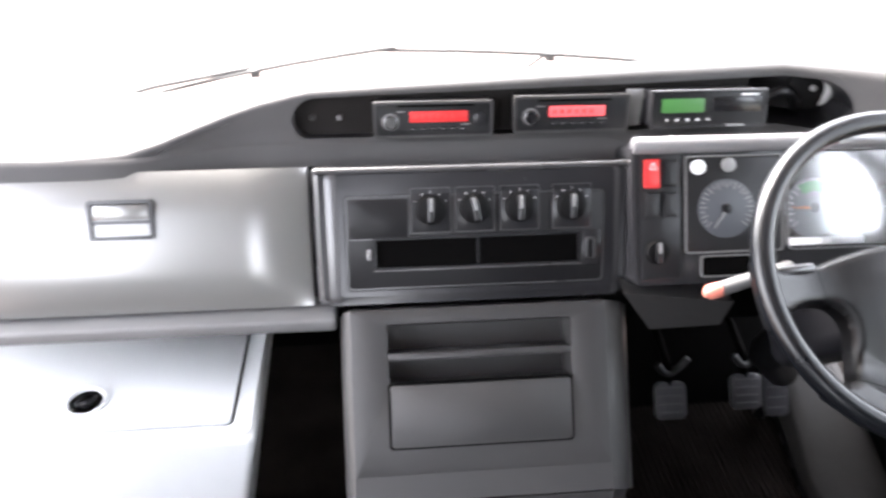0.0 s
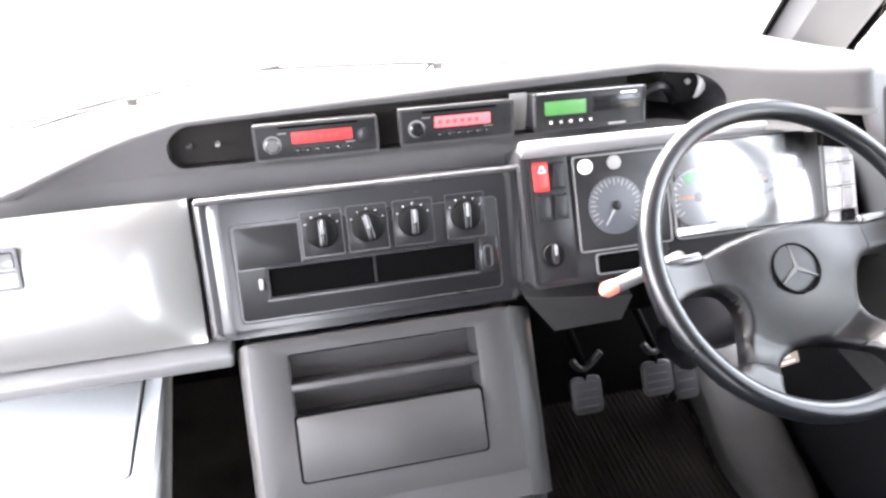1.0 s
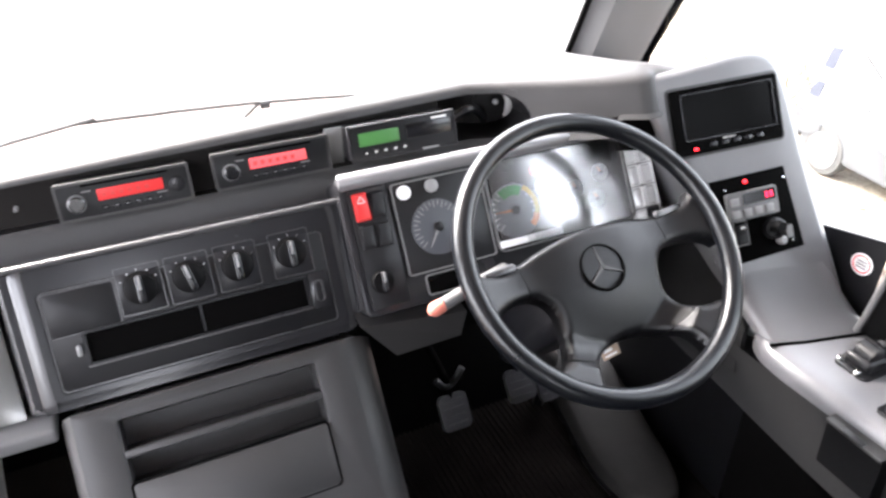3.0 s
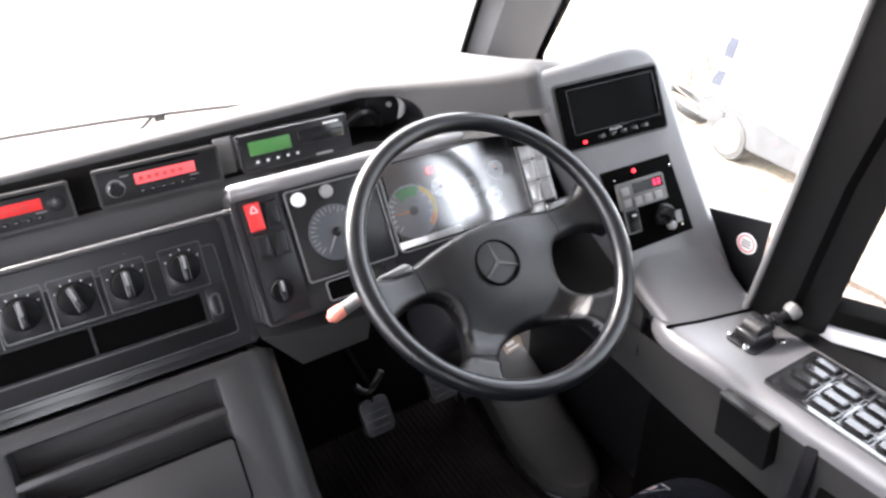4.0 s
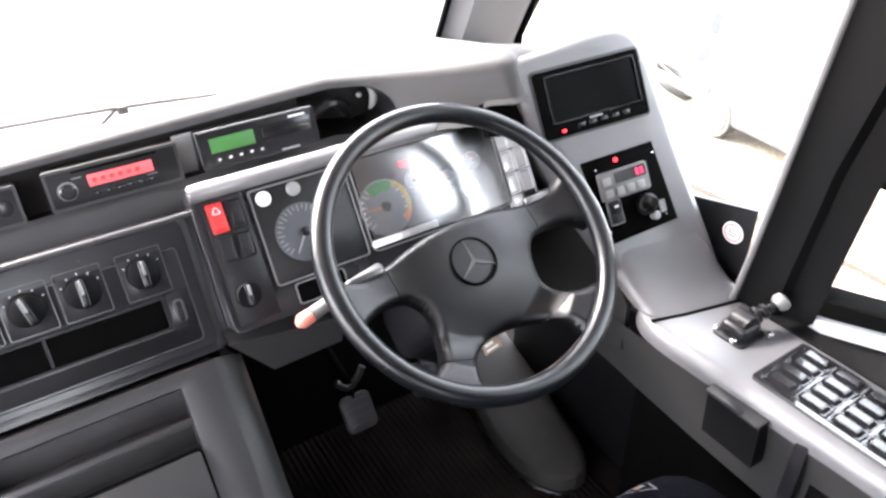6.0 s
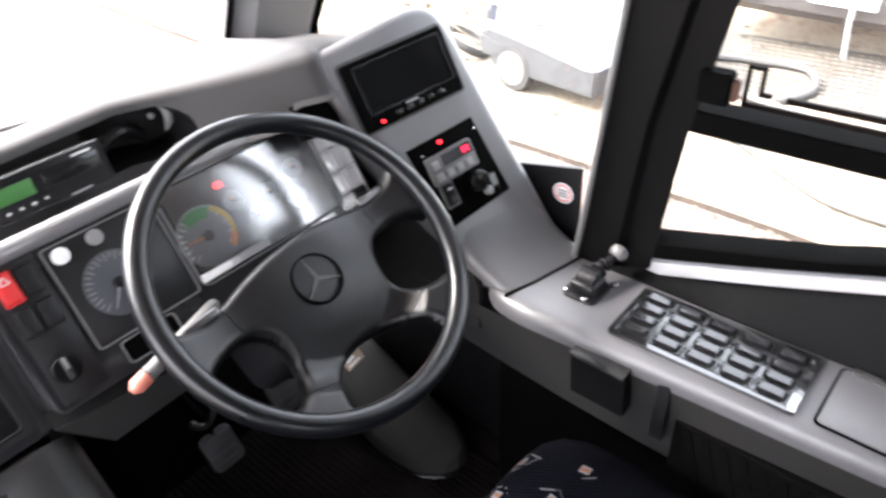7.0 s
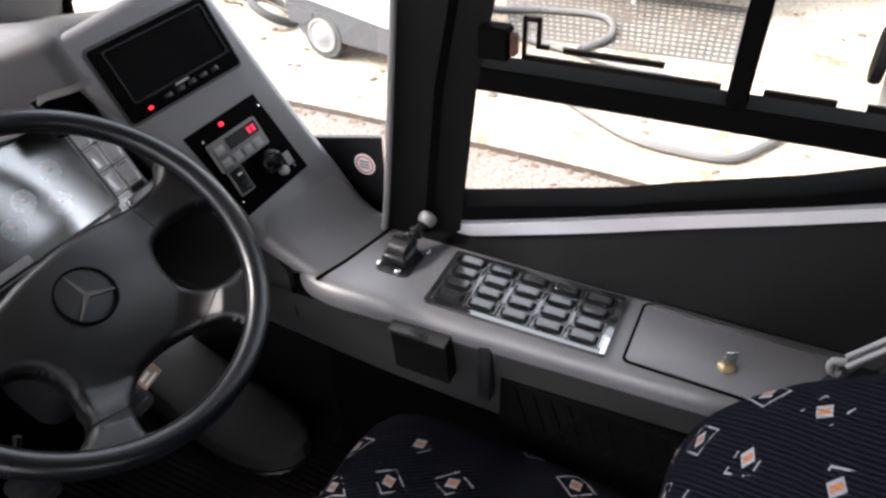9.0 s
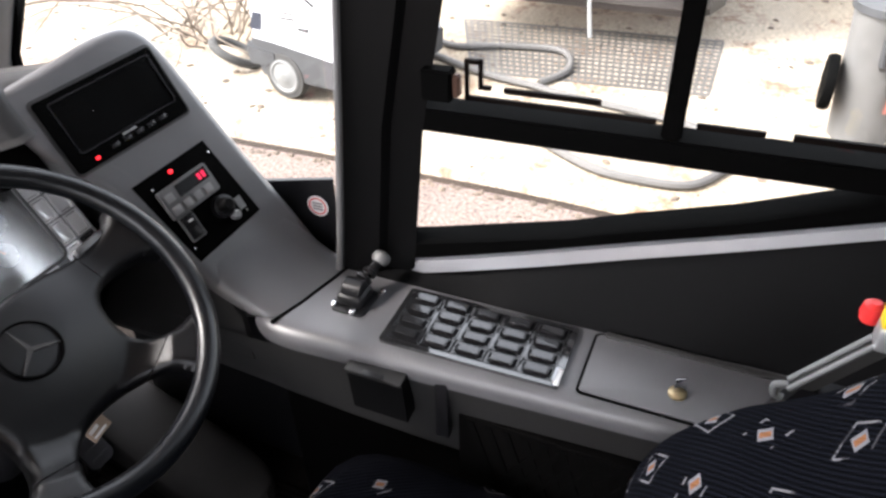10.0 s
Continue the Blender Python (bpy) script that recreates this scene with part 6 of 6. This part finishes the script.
# Brown kerb face darkened further, with the step's shadow in the colour
M_KERB = material("kerb_edge_with_shade", (0.026, 0.017, 0.012), 0.95, bump=0.5, grain=60, vary=0.35, blotch=3, speck=0.3)
bm = loft([[(kerb_x(y) - 0.01, y, GZ - 0.02), (kerb_x(y) + 0.002, y, GZ + 0.030), (kerb_x(y) + 0.006, y, GZ + 0.043)] for y in ky])
tagged(part("kerb", bm, M_KERB, None, "brown kerb edge of the slab with its step shadow", 60), category="kerb", kind="structure")
SZ = GZ + 0.10


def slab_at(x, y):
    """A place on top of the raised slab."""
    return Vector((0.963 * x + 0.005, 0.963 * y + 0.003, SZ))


# scattered leaves and stones
M_LEAF = material("dry_leaf", (0.075, 0.056, 0.042), 0.9, vary=0.4, blotch=3)
rnd = random.Random(5)
lv_ = []
for i in range(420):
    x, y = rnd.uniform(3.0, 9.0), rnd.uniform(-2.5, 7.5)
    z = SZ if x > 4.25 else GZ
    if 4.0 < x < 4.3:
        continue
    r = rnd.uniform(0.015, 0.05)
    lv_.append(moved(lathe([(r, 0.0), (r * 0.7, r * 0.3), (r * 0.2, r * 0.4)], 5), Matrix.Translation((x, y, z)) @ Matrix.Rotation(rnd.uniform(0, 6), 4, "Z") @ Matrix.Diagonal((1, rnd.uniform(0.4, 1), 1, 1))))
for i in range(160):
    y = rnd.uniform(-1.5, 5.5)
    r = rnd.uniform(0.015, 0.04)
    lv_.append(moved(lathe([(r, 0.0), (r * 0.7, r * 0.3), (r * 0.2, r * 0.4)], 5), Matrix.Translation((kerb_x(y) - rnd.uniform(0.0, 0.10), y, GZ)) @ Matrix.Rotation(rnd.uniform(0, 6), 4, "Z") @ Matrix.Diagonal((1, rnd.uniform(0.4, 1), 1, 1))))
tagged(part("leaf_litter", merged(*lv_), M_LEAF, None, "scattered dry leaves and pebbles on the ground"), category="leaves", kind="stuff")

# corrugated hose
hs = [(7.4, 3.6), (6.6, 2.9), (6.72, 2.31), (6.78, 1.75), (6.38, 1.56), (5.98, 1.72)]
hb = [(6.5, 3.3), (6.05, 2.35), (5.91, 1.76), (5.83, 1.48), (5.67, 0.64), (5.5, 0.16), (5.15, 0.0), (4.93, 0.08), (4.68, 0.27), (4.643, 0.657), (4.70, 0.954), (4.89, 1.285), (5.15, 1.7), (5.3, 2.2)]
M_HOSE = material("grey_hose", (0.060, 0.056, 0.054), 0.6, vary=0.1)
for pts_, lab in ((hs, "looped grey ribbed hose lying on the ground"), (hb, "long grey ribbed hose curving over the ground")):
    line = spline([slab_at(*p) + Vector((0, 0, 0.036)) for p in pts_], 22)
    rad = [0.031 + (0.003 if i % 2 else 0.0) for i in range(len(line))]
    h = thing("hose", lab, "hose", Matrix.Translation(line[0]), group="hoses on the ground")
    part("pipe", moved(tube(line, rad, 8), Matrix.Translation(-line[0])), M_HOSE, h)

# perforated sheet
M_MAT = material("perforated_grey_sheet", (0.042, 0.038, 0.035), 0.6, vary=0.2, blotch=2)
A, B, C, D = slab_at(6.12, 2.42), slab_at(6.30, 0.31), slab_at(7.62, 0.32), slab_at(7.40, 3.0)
pm = thing("perforated_mat", "grey perforated sheet lying on the ground", "mat", Matrix.Translation(A))
bars = []
nu, nv = 36, 13


def flat(p, q, hw):
    """A thin flat strip from p to q."""
    s = (q - p).cross(Vector((0, 0, 1))).normalized() * hw
    return slab([p - s - A, p + s - A, q + s - A, q - s - A], (0, 0, 0.003))


for i in range(nu + 1):
    p, q = A.lerp(B, i / nu), D.lerp(C, i / nu)
    bars.append(flat(p + Vector((0, 0, 0.001)), q + Vector((0, 0, 0.001)), 0.013))
for i in range(nv + 1):
    p, q = A.lerp(D, i / nv), B.lerp(C, i / nv)
    bars.append(flat(p + Vector((0, 0, 0.002)), q + Vector((0, 0, 0.002)), 0.026))
tagged(part("lattice", merged(*bars), M_MAT, pm), kind="stuff")

# front of another bus
ob_ = thing("parked_bus", "dark fronted bus parked beyond the mat", "bus", Matrix.Translation((6.98, 1.62, SZ)))
M_BUSF = material("dark_bus_skirt", (0.030, 0.027, 0.026), 0.45, vary=0.15, blotch=2)
M_BUSW = material("white_bus_paint", (0.72, 0.72, 0.70), 0.35, vary=0.05)
prof = [(0.35, 0.28), (0.05, 0.30), (-0.08, 0.40), (-0.10, 0.75), (-0.02, 0.85), (0.0, 3.0)]
wy = [(-1.25, 0.45), (-1.15, 0.12), (-0.9, 0.0), (0.9, 0.0), (1.15, 0.12), (1.25, 0.45)]
part("skirt", loft([[(x + dx, y, z) for x, z in prof[:5]] for y, dx in wy]), M_BUSF, ob_, "dark grey bumper skirt")
part("front", loft([[(x + dx, y, z) for x, z in prof[4:]] for y, dx in wy]), M_BUSW, ob_)
part("body", box(0.45, 9.0, -1.25, 1.25, 0.4, 3.0, 0.05), M_BUSW, ob_)
part("number_plate", box(-0.125, -0.10, -0.27, 0.27, 0.50, 0.62, 0.004), M_WHITE, ob_, "white number plate")
for s in (-1, 1):
    part("headlamp", moved(lathe([(0.11, 0), (0.11, 0.03), (0.06, 0.05)], 20), axes((-0.10, s * 0.8, 0.62), (-1, 0, 0))), M_CHROME, ob_)
    part("tyre", moved(lathe([(0.30, -0.13), (0.46, -0.11), (0.48, 0.0), (0.46, 0.11), (0.30, 0.13)], 28), Matrix.Translation((2.2, s * 1.1, 0.48)) @ Matrix.Rotation(radians(90), 4, "X")), M_GASKET, ob_)
part("hanging_strap", tube([(-0.11, -0.1, 0.75), (-0.16, -0.1, 0.4), (-0.2, -0.14, 0.1)], 0.02, 6), M_GREY, ob_)

# single-axle trailer
M_TYRE = material("dusty_tyre", (0.03, 0.029, 0.028), 0.85, bump=0.4, grain=120, vary=0.3)
M_CARG = material("grey_trailer_plastic", (0.030, 0.031, 0.034), 0.6, vary=0.15)
M_CARW = material("white_trailer_paint", (0.42, 0.43, 0.45), 0.3, vary=0.05)
car = thing("small_trailer", "white box trailer with grey lower panels and one axle", "trailer", Matrix.Translation((4.83, 3.60, SZ)) @ Matrix.Rotation(math.atan2(-0.96, -0.10), 4, "Z") @ Matrix.Diagonal((0.78, 0.78, 0.78, 1)))
# local x runs along the trailer from its tail, y to its left side


def prof_xz(pts_, y0, y1):
    bm = slab([(x, y0, z) for x, z in pts_], (0, y1 - y0, 0))
    bmesh.ops.bevel(bm, geom=bm.edges[:], offset=0.03, segments=2, affect="EDGES")
    return bm


part("body", prof_xz([(-0.36, 0.46), (-0.38, 0.62), (-0.31, 0.95), (-0.16, 1.40), (0.72, 1.42), (0.90, 0.95), (1.08, 0.80), (1.12, 0.46)], 0.0, 1.5), M_CARW, car)
part("lower_body", prof_xz([(-0.30, 0.20), (-0.395, 0.47), (-0.39, 0.66), (-0.05, 0.64), (0.45, 0.52), (1.14, 0.50), (1.12, 0.20)], -0.006, 1.506), M_CARG, car, "grey plastic sill")
part("bumper", prof_xz([(-0.46, 0.32), (-0.46, 0.58), (-0.05, 0.52), (-0.05, 0.40), (-0.20, 0.32)], -0.025, 1.525), M_CARG, car)
M_TAIL = material("dull_blue_lamp", (0.020, 0.024, 0.036), 0.4)
for z0, z1, dx in ((0.70, 0.94, -0.39), (1.02, 1.30, -0.30)):
    part("tail_lamp", prof_xz([(dx, z0), (dx + 0.085, z1), (dx + 0.25, z1), (dx + 0.20, z0)], -0.012, 0.10), M_TAIL, car)
part("roof_rod", tube([(-0.05, -0.03, 1.46), (0.55, -0.035, 1.08)], 0.012, 6), M_BLACK, car)
part("panel_label", box(0.02, 0.30, -0.012, 0.004, 0.86, 1.02, 0.004), M_WHITE, car, "white label with grey bars")
for k in range(2):
    part("label_bar", box(0.06, 0.27, -0.016, -0.010, 0.89 + 0.055 * k, 0.915 + 0.055 * k), M_CARG, car)
part("door_handle", box(0.30, 0.42, -0.02, 0.01, 0.80, 0.83, 0.006), M_CARG, car)
part("prop_stand", tube([(1.05, 0.75, 0.24), (1.05, 0.75, 0.0)], 0.03, 10), M_CARG, car)
for wx in (0.02,):
    for wy_ in (0.06, 1.44):
        w = part("wheel", moved(lathe([(0.18, -0.08), (0.245, -0.075), (0.26, 0.0), (0.245, 0.075), (0.18, 0.08)], 28), Matrix.Translation((wx, wy_, 0.26)) @ Matrix.Rotation(radians(90), 4, "X")), M_TYRE, car)
        part("hubcap", moved(lathe([(0.185, -0.06), (0.185, 0.088), (0.165, 0.094), (0.15, 0.082), (0.08, 0.086), (0.06, 0.10), (0.03, 0.10)], 24), Matrix.Translation((wx, wy_, 0.26)) @ Matrix.Rotation(radians(90 if wy_ < 1 else -90), 4, "X")), M_PILLARF, w, "dusty grey hubcap")

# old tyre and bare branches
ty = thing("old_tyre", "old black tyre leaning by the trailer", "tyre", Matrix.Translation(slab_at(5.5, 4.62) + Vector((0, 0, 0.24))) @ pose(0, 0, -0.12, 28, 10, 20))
part("tyre_ring", tube([(0.22 * math.cos(2 * math.pi * i / 32), 0.22 * math.sin(2 * math.pi * i / 32), 0) for i in range(32)], 0.042, 10, True), M_TYRE, ty)
M_TWIG = material("bare_twig", (0.11, 0.085, 0.065), 0.9, vary=0.3)
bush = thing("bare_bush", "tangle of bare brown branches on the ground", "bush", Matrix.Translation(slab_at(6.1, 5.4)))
for i in range(34):
    a, L = rnd.uniform(0, 6.28), rnd.uniform(0.7, 2.1)
    p = Vector((rnd.uniform(-0.5, 0.5), rnd.uniform(-0.5, 0.5), 0.0))
    pts_ = [p]
    h = rnd.uniform(0.15, 0.8)
    for k in range(1, 5):
        pts_.append(p + Vector((math.cos(a) * L * k / 4, math.sin(a) * L * k / 4, h * math.sin(k / 4 * 2.4))) + Vector((rnd.uniform(-0.09, 0.09), rnd.uniform(-0.09, 0.09), rnd.uniform(-0.04, 0.08))))
    ln = spline(pts_, 4)
    part("branch", tube(ln, [0.010 * (1 - 0.8 * k / len(ln)) + 0.002 for k in range(len(ln))], 5), M_TWIG, bush)

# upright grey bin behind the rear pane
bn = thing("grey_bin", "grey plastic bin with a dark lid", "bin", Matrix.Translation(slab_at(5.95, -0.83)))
part("tub", loft([[(rx * math.cos(a), rx * math.sin(a), z) for a in [2 * math.pi * k / 20 for k in range(20)]] for rx, z in ((0.20, 0.0), (0.23, 0.3), (0.26, 0.8), (0.27, 0.95))], True, True), material("grey_bin_plastic", (0.085, 0.083, 0.082), 0.55, vary=0.15), bn)
part("lid", moved(lathe([(0.29, 0.0), (0.29, 0.05), (0.2, 0.10), (0.05, 0.12)], 24), Matrix.Translation((0, 0, 0.94))), M_CARG, bn)
part("wheel", moved(lathe([(0.10, -0.035), (0.19, -0.035), (0.20, 0.0), (0.19, 0.035), (0.10, 0.035)], 24), Matrix.Translation((-0.10, 0.30, 0.42)) @ Matrix.Rotation(radians(90), 4, "X")), M_GASKET, bn, "black wheel at the side")
part("sticker_panel", loft([[(0.268 * math.cos(a) , 0.268 * math.sin(a), z) for a in [radians(195 + 8 * k) for k in range(9)]] for z in (0.30, 0.72)]), material("faded_red_label", (0.30, 0.10, 0.08), 0.5), bn, "faded red label")
part("handle", tube([(-0.27, 0.02, 0.62), (-0.33, 0.04, 0.66), (-0.33, 0.06, 0.9), (-0.26, 0.05, 0.96)], 0.025, 8), M_CARG, bn)

# ---- small cab details ----
# sliding pane: latch, printed bracket lines and slot bars
M_STRIP = material("brown_black_slide_strip", (0.0045, 0.0030, 0.0024), 0.6, vary=0.3, spec=0.05)
M_RUST = material("worn_brown_catch", (0.07, 0.030, 0.018), 0.6, vary=0.3)
la = thing("window_latch", "black sliding window latch", "latch", Matrix.Translation(on_wall(0.475, 1.085, 0.02)))
LI = la.matrix_world.inverted()
part("block", moved(bar(0.508, 0.462, 1.052, 1.100, 0.0, 0.028), LI), M_GASKET, la)
part("catch", moved(bar(0.470, 0.452, 1.058, 1.092, 0.004, 0.020), LI), M_RUST, la, "brown worn catch")
for y0, y1, z0, z1 in ((0.452, 0.446, 1.045, 1.108), (0.452, 0.425, 1.102, 1.108), (0.431, 0.425, 1.068, 1.108), (0.431, 0.412, 1.064, 1.070), (0.452, 0.175, 1.045, 1.052), (0.392, 0.252, 1.062, 1.070), (0.122, 0.034, 1.045, 1.053), (0.0, -0.13, 1.045, 1.054)):
    part("slide_strip", slab([on_wall(y0, z0, -0.012), on_wall(y1, z0, -0.012), on_wall(y1, z1, -0.012), on_wall(y0, z1, -0.012)], WALL_N * 0.006), M_STRIP, win)
# sticker on the quarter panel
qn = Vector((-1, -0.03, 0))
stk = thing("sticker", "round white sticker with a red print", "sticker", axes(Vector((1.026, 0.728, 0.806)), qn))
part("disc", lathe([(0.021, 0.0), (0.021, 0.0008), (0.020, 0.001)], 28), M_WHITE, stk)
part("print_ring", moved(ring([(0.0175 * math.cos(2 * math.pi * i / 24), 0.0175 * math.sin(2 * math.pi * i / 24)) for i in range(24)], [(0.0150 * math.cos(2 * math.pi * i / 24), 0.0150 * math.sin(2 * math.pi * i / 24)) for i in range(24)], 0.001, 0.0016), Matrix()), M_RED, stk)
for k in range(3):
    part("print_bar", box(-0.010, 0.010, -0.008 + 0.006 * k, -0.0045 + 0.006 * k, 0.001, 0.0015), M_GREY, stk)
# belt buckle beside the seat
bb = thing("seat_belt_buckle", "pale grey belt bar with red button and yellow tag", "seat belt", Matrix.Translation((0.852, -0.066, ZC + 0.010)))
part("boot", slab([(-0.012, 0.055, 0.0), (0.012, 0.055, 0.0), (0.012, 0.0, 0.122), (-0.012, 0.0, 0.122)], (0, -0.05, 0.0)), M_BLACK, bb)
M_DULL = material("dull_pale_metal", (0.14, 0.144, 0.148), 0.5, vary=0.12)
rail = part("bar", slab([(-0.011, 0.010, 0.112), (0.011, 0.010, 0.112), (0.011, -0.060, 0.214), (-0.011, -0.060, 0.214)], (0, -0.012, -0.008)), M_STACK, bb, "dull grey metal rail")
for s in (-1, 1):
    part("rail_lip", tube([(s * 0.009, 0.012, 0.114), (s * 0.009, -0.058, 0.216)], 0.0035, 8), M_DULL, rail)
part("hook", tube(spline([(0, 0.012, 0.113), (0, 0.026, 0.108), (0, 0.024, 0.092), (0, 0.010, 0.090)], 4), 0.005, 8), M_DULL, bb)
part("buckle", box(-0.015, 0.015, -0.085, -0.052, 0.206, 0.240, 0.005), M_SILVER, bb)
part("red_cap", moved(lathe([(0.011, 0.0), (0.0135, 0.010), (0.012, 0.022), (0.006, 0.027)], 20), Matrix.Translation((0.035, -0.050, 0.212))), M_RED, bb)
part("tag", box(-0.012, 0.012, -0.066, -0.052, 0.236, 0.276, 0.004), material("yellow_tag", (0.8, 0.55, 0.03), 0.4), bb)

# windscreen wipers outside
# Black wipers made grey: the glare over them is put into the colour
for lab, a, b, piv in (("wiper resting across the windscreen, greyed for glare", (-0.83, 1.735, 0.800), (-0.17, 1.735, 0.925), (-0.98, 1.70, 0.78)), ("wiper lying along the windscreen edge, greyed for glare", (-0.22, 1.74, 0.918), (0.62, 1.73, 0.862), (0.05, 1.72, 0.78))):
    wp = thing("wiper", lab, "wiper", Matrix.Translation(a), group="windscreen wipers")
    WI = wp.matrix_world.inverted()
    a, b, piv = Vector(a), Vector(b), Vector(piv)
    part("blade", moved(tube([a.lerp(b, k / 8) + Vector((0, 0, 0.012 * math.sin(k / 8 * 3.14))) for k in range(9)], 0.005, 6), WI), M_STACK, wp)
    part("arm", moved(tube([piv, piv.lerp(a.lerp(b, 0.5), 0.5) + Vector((0, 0.01, 0.02)), a.lerp(b, 0.5) + Vector((0, 0.012, 0.016))], 0.005, 6), WI), M_STACK, wp)
    part("clip", moved(box(-0.012, 0.012, -0.006, 0.008, -0.004, 0.016, 0.003), WI @ Matrix.Translation(a.lerp(b, 0.5))), M_STACK, wp)
